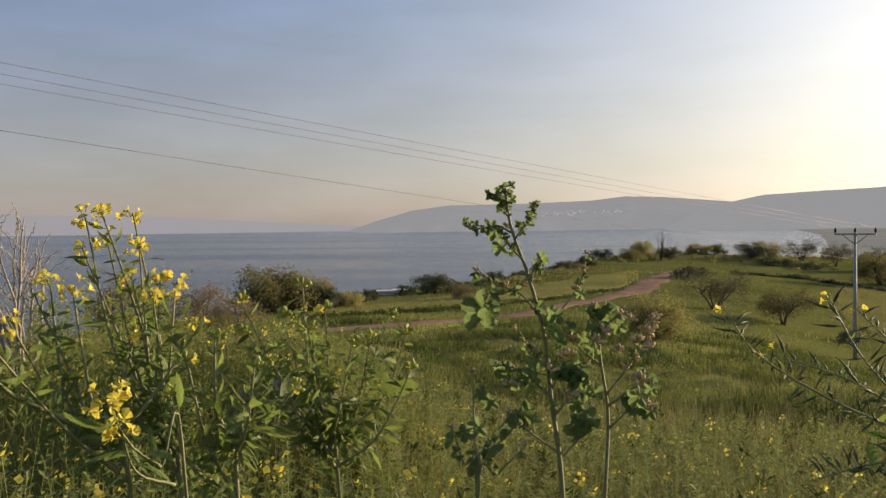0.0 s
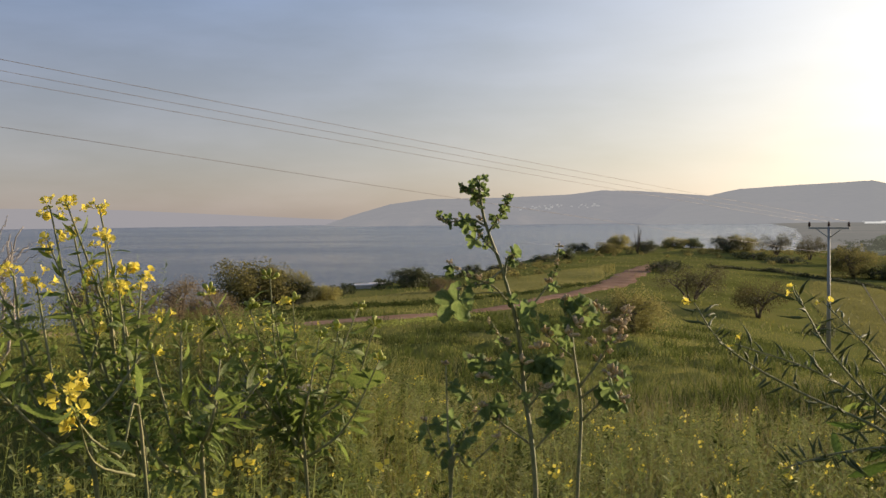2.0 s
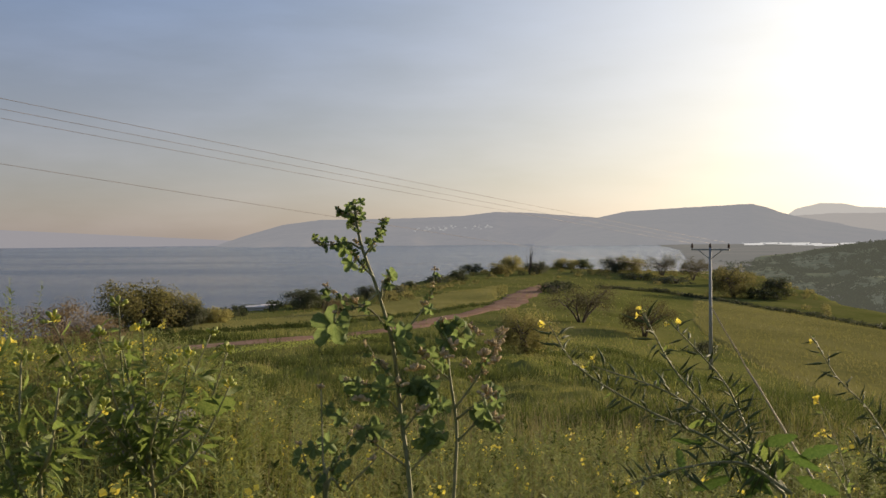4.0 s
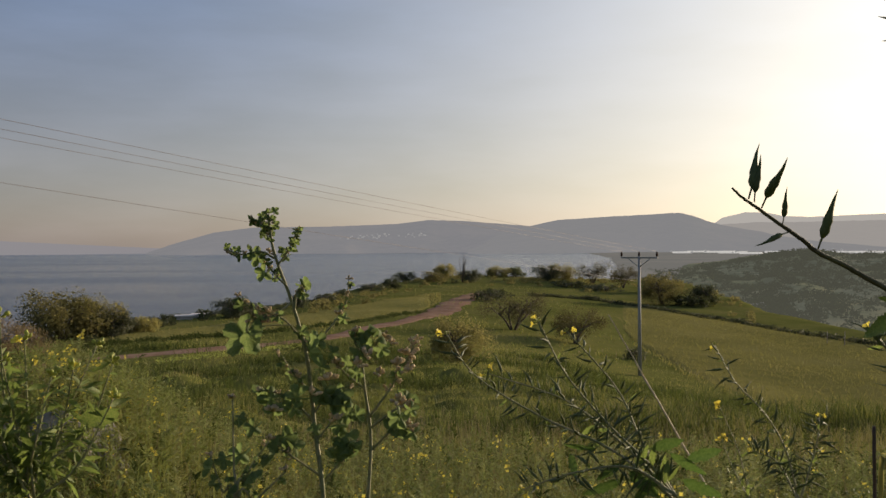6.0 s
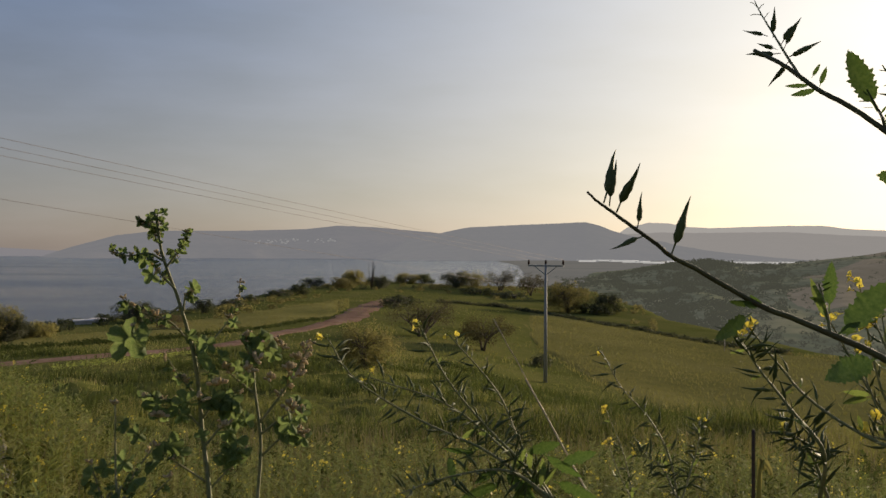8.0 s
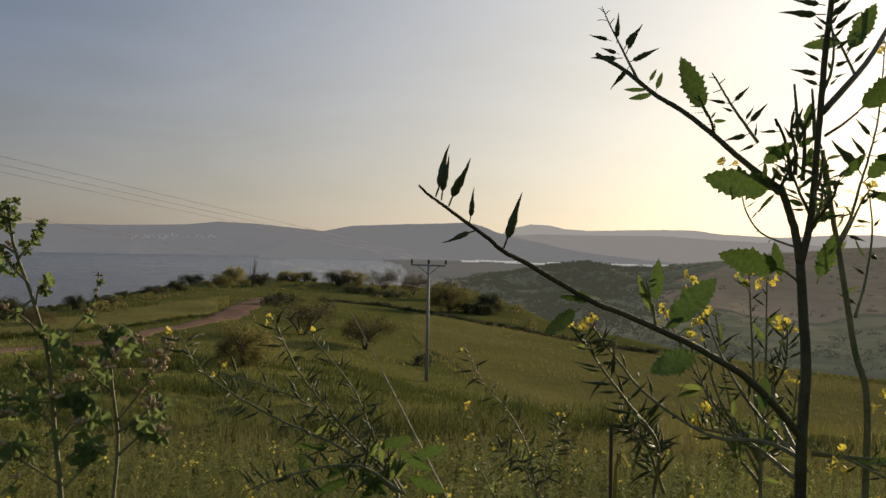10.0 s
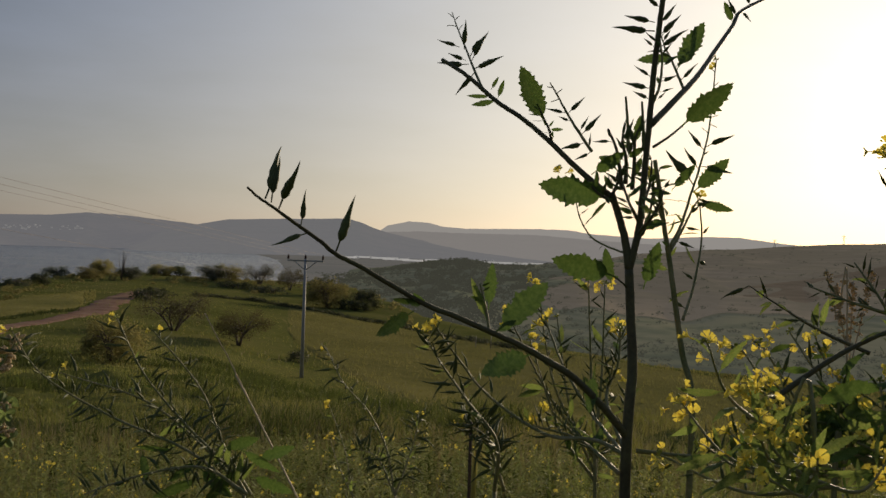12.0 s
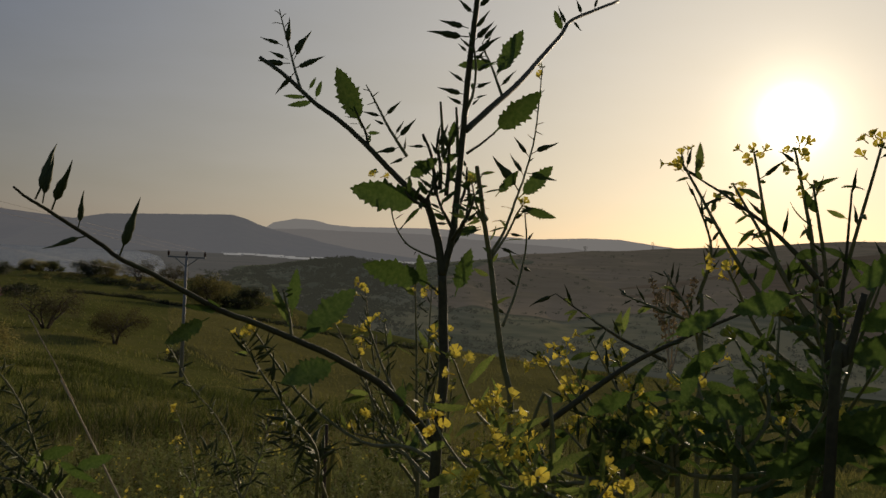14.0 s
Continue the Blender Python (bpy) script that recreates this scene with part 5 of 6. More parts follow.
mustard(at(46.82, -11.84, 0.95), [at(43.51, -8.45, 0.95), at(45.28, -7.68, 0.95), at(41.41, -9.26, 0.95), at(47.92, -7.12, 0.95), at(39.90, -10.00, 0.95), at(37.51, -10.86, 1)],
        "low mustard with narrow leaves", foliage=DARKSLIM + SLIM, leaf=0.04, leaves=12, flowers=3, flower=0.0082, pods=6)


# ---- broad dark leaves close against the light ----
def dark_leaf_plant():
    base = at(59.36, -7.39, 0.74)
    foot = foot_below(base)
    e = thing("mustard_plant", foot, "broad dark glossy mustard leaves seen against the sun", "wild mustard", "wild mustards")
    st, sp = stem(e, [foot, foot.lerp(base, 0.6), base, at(59.83, -3.27, 0.74), at(60.40, -0.16, 0.74)], 0.005, 0.002, M_darkstem, "stem")
    for k, (a, b, size) in enumerate(((at(59.37, -0.23, 0.76), at(61.22, 1.14, 0.76), 0.06), (at(59.47, -2.29, 0.76), at(61.52, -0.60, 0.76), 0.06), (at(59.04, -3.36, 0.76), at(61.15, -2.64, 0.76), 0.055), (at(57.38, -8.48, 0.76), at(61.07, -5.41, 0.76), 0.085), (at(55.65, -9.53, 0.76), at(58.30, -7.32, 0.76), 0.07), (at(58.43, -5.50, 0.76), at(56.83, -4.11, 0.76), 0.045), (at(57.40, -0.36, 0.76), at(55.36, -1.02, 0.76), 0.045), (at(54.39, -2.73, 0.76), at(52.56, -3.99, 0.76), 0.045), (at(52.80, -3.42, 0.76), at(52.25, -5.68, 0.76), 0.04), (at(58.98, -6.45, 0.76), at(60.95, -7.17, 0.76), 0.055), (at(55.97, -6.86, 0.76), at(54.32, -6.00, 0.76), 0.045), (at(54.19, -3.84, 0.76), at(55.33, -5.07, 0.76), 0.04), (at(51.10, -3.00, 0.76), at(53.25, -1.72, 0.76), 0.045), (at(59.88, -8.83, 0.76), at(61.69, -7.78, 0.76), 0.06), (at(49.85, -5.66, 0.76), at(48.31, -6.44, 0.76), 0.04))):
        put("leaf", BROAD[k % 4], st, a, b - a, size, None, Vector((0.7, 0.7, 0.3)))


dark_leaf_plant()


# ---- arching sprays of pods ----
def spray(ctrls, label, podlen, n, flowers=2, stem_r=0.0027):
    foot = foot_below(ctrls[0][0])
    e = thing("mustard_plant", foot, label, "wild mustard", "wild mustards")
    st, sp = stem(e, [foot, foot.lerp(ctrls[0][0], 0.6), ctrls[0][0]], stem_r * 1.6, stem_r, M_stem, "stem")
    leaves_along(st, sp, 7, 0.1, LEAVES, 0.55, 1.0, 0.75)
    for c in ctrls:
        br, bp = stem(e, c, stem_r, stem_r * 0.35, M_stem)
        pods_along(br, bp, int(n * 1.5), podlen * 1.12, 0.12, 0.97, 0.92, 0.3, kinds=CURVED)
        leaves_along(br, bp, 6, 0.02, SLIM, 0.15, 0.95, 0.8)
        leaves_along(br, bp, 3, 0.04, SLIM, 0.1, 0.5)
        blossom(br, bp[-1], bp[-1] - bp[-3], flowers, 0.009, 0.012)
    return e


spray([[at(11.56, -14.48, 1.44), at(8.22, -12.03, 1.44), at(3.83, -10.07, 1.44), at(0.10, -7.75, 1.44), at(-1.59, -5.31, 1.44)],
       [at(11.72, -14.47, 1.45), at(8.87, -11.69, 1.48), at(5.49, -9.20, 1.5), at(0.82, -7.62, 1.5)],
       [at(11.72, -14.47, 1.45), at(10.55, -12.93, 1.45), at(7.87, -10.42, 1.45), at(5.51, -7.65, 1.45), at(3.91, -4.55, 1.45)],
       [at(11.88, -14.47, 1.47), at(10.03, -11.66, 1.5), at(8.51, -8.44, 1.52), at(5.63, -5.14, 1.54)],
       [at(11.91, -14.47, 1.4), at(9.24, -12.97, 1.4), at(5.89, -13.36, 1.38), at(2.86, -14.34, 1.36)]],
      "arching mustard spray crowded with green pods", 0.03, 30)
arching = [o for o in scene.objects if o.name.startswith("mustard_plant") and o["label"].startswith("arching")][-1]
for k, (a, b) in enumerate(((at(11.18, -11.89, 1.43), at(13.47, -13.01, 1.43)), (at(8.86, -12.91, 1.43), at(10.84, -14.44, 1.43)), (at(9.19, -13.54, 1.43), at(6.51, -14.23, 1.43)), (at(11.83, -13.46, 1.43), at(14.43, -13.97, 1.43)), (at(7.53, -11.98, 1.43), at(5.51, -11.68, 1.43)), (at(8.86, -12.59, 1.43), at(7.35, -13.58, 1.43)), (at(10.19, -11.92, 1.43), at(12.17, -11.22, 1.43)), (at(11.51, -12.84, 1.43), at(9.19, -14.49, 1.43)), (at(5.68, -12.00, 1.43), at(6.01, -13.60, 1.43)), (at(12.17, -12.50, 1.43), at(14.28, -11.78, 1.43)))):
    put("leaf", BROAD[k % 4], arching, a, b - a, (b - a).length * 1.1, None, Vector((0.1, 0.95, 0.3)))
spray([[at(18.81, -14.36, 2.3), at(18.12, -11.62, 2.3), at(17.00, -9.63, 2.3), at(15.40, -7.92, 2.3), at(14.26, -5.83, 2.3)],
       [at(18.81, -14.36, 2.3), at(19.67, -11.53, 2.35), at(19.98, -9.64, 2.35)], [at(18.81, -14.36, 2.3), at(17.65, -12.28, 2.3), at(16.21, -11.72, 2.3)]],
      "upright mustard with short pods in the grass", 0.036, 26)
spray([[at(16.20, -14.53, 2.4), at(15.55, -11.75, 2.4), at(14.51, -9.24, 2.4)], [at(16.20, -14.53, 2.4), at(15.23, -12.71, 2.4), at(14.65, -11.16, 2.4)]],
      "thin mustard with clear yellow flowers", 0.03, 5, 6, 0.002)
spray([[at(26.80, -13.71, 1.3), at(27.11, -11.04, 1.22), at(25.40, -8.82, 1.2), at(23.70, -6.69, 1.2), at(22.56, -4.92, 1.2)],
       [at(27.36, -13.65, 1.3), at(26.24, -10.81, 1.26), at(24.95, -10.00, 1.24)]],
      "mustard stem with swept-back pods and small flowers", 0.032, 30)


# ---- mallow ----
def mallow():
    base = at(-8.75, -15.88, 2.6)
    foot = foot_below(base)
    e = thing("mallow_plant", foot, "tall pale-stemmed mallow with lobed leaves and wilted flowers", "mallow")
    st, sp = stem(e, [foot, foot.lerp(base, 0.5), base, at(-9.30, -10.33, 2.6), at(-9.69, -6.59, 2.58), at(-10.55, -3.28, 2.56), at(-11.52, -0.46, 2.55), at(-11.89, 1.76, 2.55)], 0.0085, 0.0032, M_stem, "stem")
    arms = [
        ([at(-11.52, -0.69, 2.55), at(-12.35, -0.28, 2.55), at(-13.37, -0.44, 2.52), at(-14.19, -0.20, 2.5)], 6, 0.036),
        ([at(-11.36, -1.12, 2.55), at(-10.69, -0.14, 2.55), at(-10.19, 0.95, 2.55)], 6, 0.036),
        ([at(-11.52, -0.46, 2.55), at(-11.84, 0.87, 2.55), at(-11.83, 2.03, 2.55)], 9, 0.036),
        ([at(-11.67, 0.87, 2.55), at(-12.33, 1.37, 2.55), at(-12.72, 1.64, 2.55)], 4, 0.036),
        ([at(-10.88, -2.29, 2.55), at(-11.53, -1.62, 2.55), at(-12.02, -0.78, 2.55)], 5, 0.036),
        ([at(-10.39, -3.62, 2.56), at(-10.21, -2.62, 2.56), at(-9.65, -2.37, 2.56)], 3, 0.04),
    ]
    arms += [
        ([at(-10.49, -3.28, 2.56), at(-11.74, -4.10, 2.54), at(-13.09, -4.25, 2.52)], 3, 0.06),
        ([at(-9.75, -6.26, 2.58), at(-8.41, -4.95, 2.58), at(-7.39, -3.47, 2.6), at(-7.17, -1.99, 2.6)], 5, 0.05),
        ([at(-9.90, -5.60, 2.58), at(-11.06, -4.27, 2.56), at(-12.73, -3.59, 2.54), at(-13.74, -2.85, 2.52)], 6, 0.04),
        ([at(-9.50, -8.55, 2.6), at(-10.43, -7.57, 2.58), at(-11.26, -6.25, 2.56)], 4, 0.05),
        ([at(-9.30, -10.33, 2.6), at(-10.78, -8.87, 2.58), at(-12.45, -8.36, 2.56)], 4, 0.09),
        ([at(-9.29, -9.85, 2.6), at(-8.44, -8.71, 2.6), at(-7.12, -8.23, 2.6)], 4, 0.09),
        ([at(-9.22, -11.46, 2.6), at(-8.14, -10.17, 2.6), at(-7.30, -8.88, 2.6)], 4, 0.08),
        ([at(-9.03, -13.37, 2.6), at(-10.85, -12.10, 2.58), at(-12.18, -11.45, 2.56)], 5, 0.09),
        ([at(-9.04, -14.00, 2.6), at(-7.53, -12.41, 2.6), at(-6.85, -11.61, 2.6)], 4, 0.09),
    ]
    for ctrl, n, size in arms:
        br, bp = stem(e, ctrl, 0.0034, 0.0014, M_stem)
        leaves_along(br, bp, n if size < 0.05 else 3, size * 0.85, PALMS, 0.3, 1.0, 0.7, 0.1)
        for k in range(5):
            put("seed_head" if k % 2 else "wilted_flower", RNG.choice(CALYX if k % 2 else WILTED), br, bp[-1 - 2 * k], rand_dir(bp[-1] - bp[-2], 0.6), 0.021)
        if ctrl[0].z < at(-11.73, -4.26, 2.55).z:
            put("wilted_flower", RNG.choice(WILTED), br, bp[len(bp) // 2], (0, 0, 1), 0.034)
    for a, b, s, spin in ((at(-13.03, -4.25, 2.52), at(-13.41, -6.22, 2.5), 0.09, 0.4), (at(-9.77, -5.44, 2.55), at(-9.32, -6.92, 2.53), 0.09, 2.0), (at(-8.27, -8.23, 2.6), at(-8.16, -9.85, 2.58), 0.09, 3.0), (at(-6.85, -11.61, 2.6), at(-8.50, -11.84, 2.6), 0.09, 1.0)):
        put("leaf", RNG.choice(PALMS), st, a, b - a, s, spin)
    base2 = at(-6.22, -15.85, 2.66)
    st2, sp2 = stem(e, [foot, base2 - Vector((0.02, 0, 0.4)), base2, at(-5.94, -11.44, 2.66), at(-6.31, -8.22, 2.66), at(-6.50, -5.78, 2.66)], 0.007, 0.0032, M_stem, "stem")
    for ctrl, n, size, w in (([at(-6.39, -6.92, 2.66), at(-5.72, -5.94, 2.66), at(-5.13, -5.45, 2.66)], 5, 0.08, 2), ([at(-6.38, -6.60, 2.66), at(-6.86, -5.61, 2.66), at(-6.62, -5.12, 2.66)], 5, 0.07, 3), ([at(-6.04, -10.16, 2.66), at(-4.78, -8.54, 2.66), at(-3.79, -6.91, 2.66), at(-3.20, -5.77, 2.66)], 4, 0.05, 8), ([at(-5.99, -10.80, 2.66), at(-4.64, -9.83, 2.66), at(-3.67, -9.33, 2.66)], 4, 0.09, 3), ([at(-5.95, -12.08, 2.66), at(-4.50, -10.79, 2.66), at(-3.53, -10.61, 2.66)], 4, 0.07, 2), ([at(-6.21, -8.55, 2.66), at(-7.38, -7.58, 2.66), at(-8.02, -6.92, 2.66)], 4, 0.07, 3)):
        br, bp = stem(e, ctrl, 0.004, 0.0016, M_stem)
        leaves_along(br, bp, n if size < 0.05 else 3, size * 0.85, PALMS, 0.3, 1.0, 0.7, 0.2)
        for k in range(w):
            put("wilted_flower", RNG.choice(WILTED), br, bp[-1 - 2 * k], rand_dir(bp[-1] - bp[-2], 0.6), 0.036)
    # broad lobed leaves, some hanging in folds
    view = Vector((-0.2, 0.97, 0.1))
    stem(st, [at(-10.48, -4.65, 2.56), at(-11.54, -4.63, 2.56), at(-12.73, -4.70, 2.56)], 0.0018, 0.0013, M_stem, "leaf_stalk")
    for k, (a, b, size) in enumerate(((at(-12.53, -4.44, 2.56), at(-13.79, -6.06, 2.56), 0.125), (at(-10.39, -4.92, 2.56), at(-9.39, -5.43, 2.56), 0.07), (at(-9.56, -5.27, 2.56), at(-8.56, -6.18, 2.56), 0.095), (at(-8.56, -6.12, 2.56), at(-7.56, -6.80, 2.56), 0.07), (at(-9.09, -8.09, 2.56), at(-8.26, -9.27, 2.56), 0.115), (at(-6.88, -5.81, 2.56), at(-5.88, -6.90, 2.56), 0.1), (at(-9.59, -8.74, 2.56), at(-11.09, -9.02, 2.56), 0.115), (at(-11.09, -9.02, 2.56), at(-12.58, -8.81, 2.56), 0.12), (at(-12.59, -10.11, 2.56), at(-13.09, -11.05, 2.56), 0.085), (at(-13.26, -11.53, 2.56), at(-13.93, -12.51, 2.56), 0.1), (at(-8.29, -11.71, 2.56), at(-6.61, -12.24, 2.56), 0.1), (at(-4.56, -9.66, 2.56), at(-3.73, -10.99, 2.56), 0.105), (at(-7.09, -9.62, 2.56), at(-6.32, -10.62, 2.56), 0.08), (at(-3.71, -9.35, 2.56), at(-3.05, -10.57, 2.56), 0.07), (at(-12.00, -0.66, 2.56), at(-13.73, -0.38, 2.56), 0.09), (at(-11.84, -1.13, 2.56), at(-12.51, -2.22, 2.56), 0.085), (at(-10.19, -2.08, 2.56), at(-9.37, -2.83, 2.56), 0.06), (at(-11.58, -1.40, 2.56), at(-11.02, -2.07, 2.56), 0.05), (at(-11.82, 0.94, 2.56), at(-12.47, 1.28, 2.56), 0.05), (at(-11.75, 1.44, 2.56), at(-11.16, 0.94, 2.56), 0.05), (at(-11.98, 1.67, 2.56), at(-12.96, 2.01, 2.56), 0.045), (at(-11.68, 1.87, 2.56), at(-11.21, 2.27, 2.56), 0.045), (at(-10.50, 0.93, 2.56), at(-9.83, 0.76, 2.56), 0.045), (at(-10.67, -0.40, 2.56), at(-11.01, -0.90, 2.56), 0.05), (at(-7.21, -4.47, 2.56), at(-7.87, -4.06, 2.56), 0.055), (at(-10.76, -9.20, 2.56), at(-10.11, -9.87, 2.56), 0.08), (at(-9.24, -7.10, 2.56), at(-7.40, -7.47, 2.56), 0.07), (at(-9.62, -11.02, 2.56), at(-7.94, -10.26, 2.56), 0.07))):
        put("leaf", PALMS[k % 3], st, a, b - a, size * (0.62 if k else 0.95), None, view)
    for k, (p, size) in enumerate(((at(-6.73, -7.15, 2.56), 0.05), (at(-6.28, -6.56, 2.56), 0.05), (at(-4.37, -7.18, 2.56), 0.05), (at(-3.69, -7.52, 2.56), 0.045), (at(-4.22, -9.34, 2.56), 0.05), (at(-8.41, -7.94, 2.56), 0.05), (at(-9.43, -8.74, 2.56), 0.045), (at(-3.85, -6.52, 2.56), 0.04), (at(-3.51, -5.86, 2.56), 0.035), (at(-11.69, -9.66, 2.56), 0.045), (at(-4.69, -5.84, 2.56), 0.035), (at(-11.83, -0.39, 2.56), 0.03), (at(-5.38, -7.67, 2.56), 0.04), (at(-7.94, -10.26, 2.56), 0.04))):
        put("wilted_flower", WILTED[k % 2], st, p, (0.1, -0.3, 1), size)
    return e


mallow()


def small_mallow():
    base = at(-13.92, -16.15, 2.45)
    foot = foot_below(base)
    e = thing("mallow_plant", foot, "low mallow with drooping grey-green leaves", "mallow")
    for ctrl in ([foot, base, at(-14.00, -12.70, 2.45), at(-14.05, -8.83, 2.45)], [foot, base, at(-13.35, -13.34, 2.45), at(-11.97, -11.28, 2.45)], [foot, base, at(-14.70, -13.95, 2.45), at(-15.32, -12.03, 2.45)], [foot, base, at(-12.71, -14.61, 2.45), at(-11.01, -13.05, 2.45)]):
        br, bp = stem(e, ctrl, 0.005, 0.0018, M_stem, "stem")
        leaves_along(br, bp, 3, 0.048, PALMS, 0.5, 1.0, 0.75, 0.35)
        put("wilted_flower", RNG.choice(WILTED), br, bp[-1], (0, 0, 1), 0.03)


small_mallow()


# ---- dry stalk, post, bare twigs, stones ----
def dry_stalk():
    tip, low = at(8.14, -4.15, 1.72), at(12.62, -12.05, 1.67)
    way = (low - tip).normalized()
    foot = low.copy()
    while foot.z > float(land(foot.x, foot.y)) - 0.03:
        foot += way * 0.02
    b = Build()
    pts = curve([foot, low, at(10.74, -8.81, 1.72), tip], 6, 0.0005)
    b.tube(pts, [0.0019 - 0.0009 * i / len(pts) for i in range(len(pts))], 6)
    tagged(part("dry_stalk", b, M_straw), "leaning straw-coloured dry stalk in the grass", "dry stalk")


dry_stalk()


def fence_stake():
    top = at(22.73, -10.01, 2.7)
    foot = foot_below(top)
    b = Build()
    b.tube([foot - Vector((0, 0, 0.1)), foot.lerp(top, 0.5) + Vector((0.004, 0, 0)), top - Vector((0, 0, 0.01)), top], [0.0055, 0.0055, 0.005, 0.004], 8)
    tagged(part("stake", b, M_rust), "thin dark rusty iron stake standing in the grass", "stake")
    e = thing("grass_leaf", foot + Vector((0.05, 0, 0)), "broad yellow-green grass leaf beside the iron stake", "grass")
    for x, y in ((0, 0), (1, 1)):
        pts = curve([foot + Vector((0.03, 0, 0)), at(23.04, -13.72, 2.7), at(23.33, -12.19, 2.7) if x else at(23.72, -12.46, 2.7), at(23.51, -11.12, 2.7) if x else at(23.33, -11.28, 2.7)], 6)
        b = Build()
        for i, p in enumerate(pts):
            w = 0.008 * (1 - i / len(pts)) + 0.001
            b.v += [p - Vector((w, 0, 0)), p + Vector((0, w * 0.6, 0)), p + Vector((w, 0, 0))]
        b.f = [(3 * i + k, 3 * i + k + 1, 3 * i + k + 4, 3 * i + k + 3) for i in range(len(pts) - 1) for k in range(2)]
        part("blade", b, M_grass, e)


fence_stake()


def bare_bush():
    foot = land_at(-37.6, 6.5)
    e = thing("bare_bush", foot, "leafless bleached grey thorn bush standing in the weeds", "bush")
    rng = random.Random(3)
    for k in range(9):
        tip = at(-38.4 + 0.38 * k, 0.9 - 0.4 * abs(k - 3), 6.5) + Vector((rng.uniform(-0.2, 0.2), rng.uniform(-0.3, 0.3), 0))
        m = foot.lerp(tip, 0.5) + Vector((rng.uniform(-0.15, 0.15), rng.uniform(-0.1, 0.1), 0))
        br, bp = stem(e, [foot, m, tip], 0.014, 0.003, M_twig, wobble=0.01)
        for j in range(7):
            i = rng.randrange(len(bp) // 3, len(bp) - 1)
            d = rand_dir(bp[-1] - bp[0], 0.5)
            q = bp[i] + d * rng.uniform(0.15, 0.4)
            stem(br, [bp[i], bp[i].lerp(q, 0.5) + Vector((0, 0, 0.03)), q], 0.004, 0.0015, M_twig, "twig", 0.006, 5)


bare_bush()


def stone(az, d, size, seed, flat=0.6):
    rng = random.Random(seed)
    bm = bmesh.new()
    bmesh.ops.create_icosphere(bm, subdivisions=3, radius=1.0)
    for v in bm.verts:
        k = 1 + 0.35 * noise.noise(v.co * 1.3 + Vector((seed, 0, 0))) + 0.12 * noise.noise(v.co * 4 + Vector((seed, 0, 0)))
        v.co = Vector((v.co.x * k * size[0], v.co.y * k * size[1], v.co.z * k * size[2]))
    me = bpy.data.meshes.new("boulder")
    bm.to_mesh(me)
    bm.free()
    me.materials.append(M_rock)
    ob = new("boulder", me)
    p = land_at(az, d)
    ob.matrix_basis = Matrix.Translation(p + Vector((0, 0, size[2] * 0.15 - 0.1))) @ Matrix.Rotation(rng.uniform(0, 6.28), 4, "Z")
    tagged(ob, "weathered grey limestone boulder half hidden in weeds", "boulder", "boulders in the weeds")


for az, d, sz, k in ((-23.4, 5.9, (0.36, 0.26, 0.24), 1), (-26.0, 6.0, (0.24, 0.2, 0.2), 2), (-21.2, 5.8, (0.18, 0.16, 0.16), 3)):
    stone(az, d, sz, k)


def dry_dock():
    base = at(45.16, -5.70, 1.5)
    foot = foot_below(base)
    e = thing("dock_plant", foot, "dry pinkish-brown seeding dock among the mustard", "weed")
    for tip in (at(43.83, -0.22, 1.5), at(44.41, -1.02, 1.5), at(45.16, -0.82, 1.52), at(46.06, -0.16, 1.54)):
        low = base + (tip - base) * 0.1
        br, bp = stem(e, [foot, low, base.lerp(tip, 0.5) + (tip - base) * 0.02, tip] if tip.x < base.x and len(e.children) == 0 else [base, low, base.lerp(tip, 0.6), tip], 0.0016, 0.0006, M_straw, "stem")
        for k in range(16):
            i = len(bp) - 2 - int(k * 0.6)
            put("seed", RNG.choice(WILTED), br, bp[i], rand_dir(bp[i + 1] - bp[i], 0.6), 0.012)


dry_dock()


# ---- meadow grass and weeds ----
NP = np.random.RandomState(11)


def scatter(n, az0, az1, d0, d1, power=1.0):
    az = NP.uniform(az0, az1, n)
    d = d0 + (d1 - d0) * NP.uniform(0, 1, n) ** power
    x, y = d * np.sin(np.radians(az)), d * np.cos(np.radians(az))
    return x, y, d, az


def patchy(x, y, s):
    return 0.5 + 0.25 * (np.sin(x * s + 1.3 * np.sin(y * s * 0.7)) + np.sin(y * s * 1.3 + 1.7 * np.sin(x * s * 0.6)))


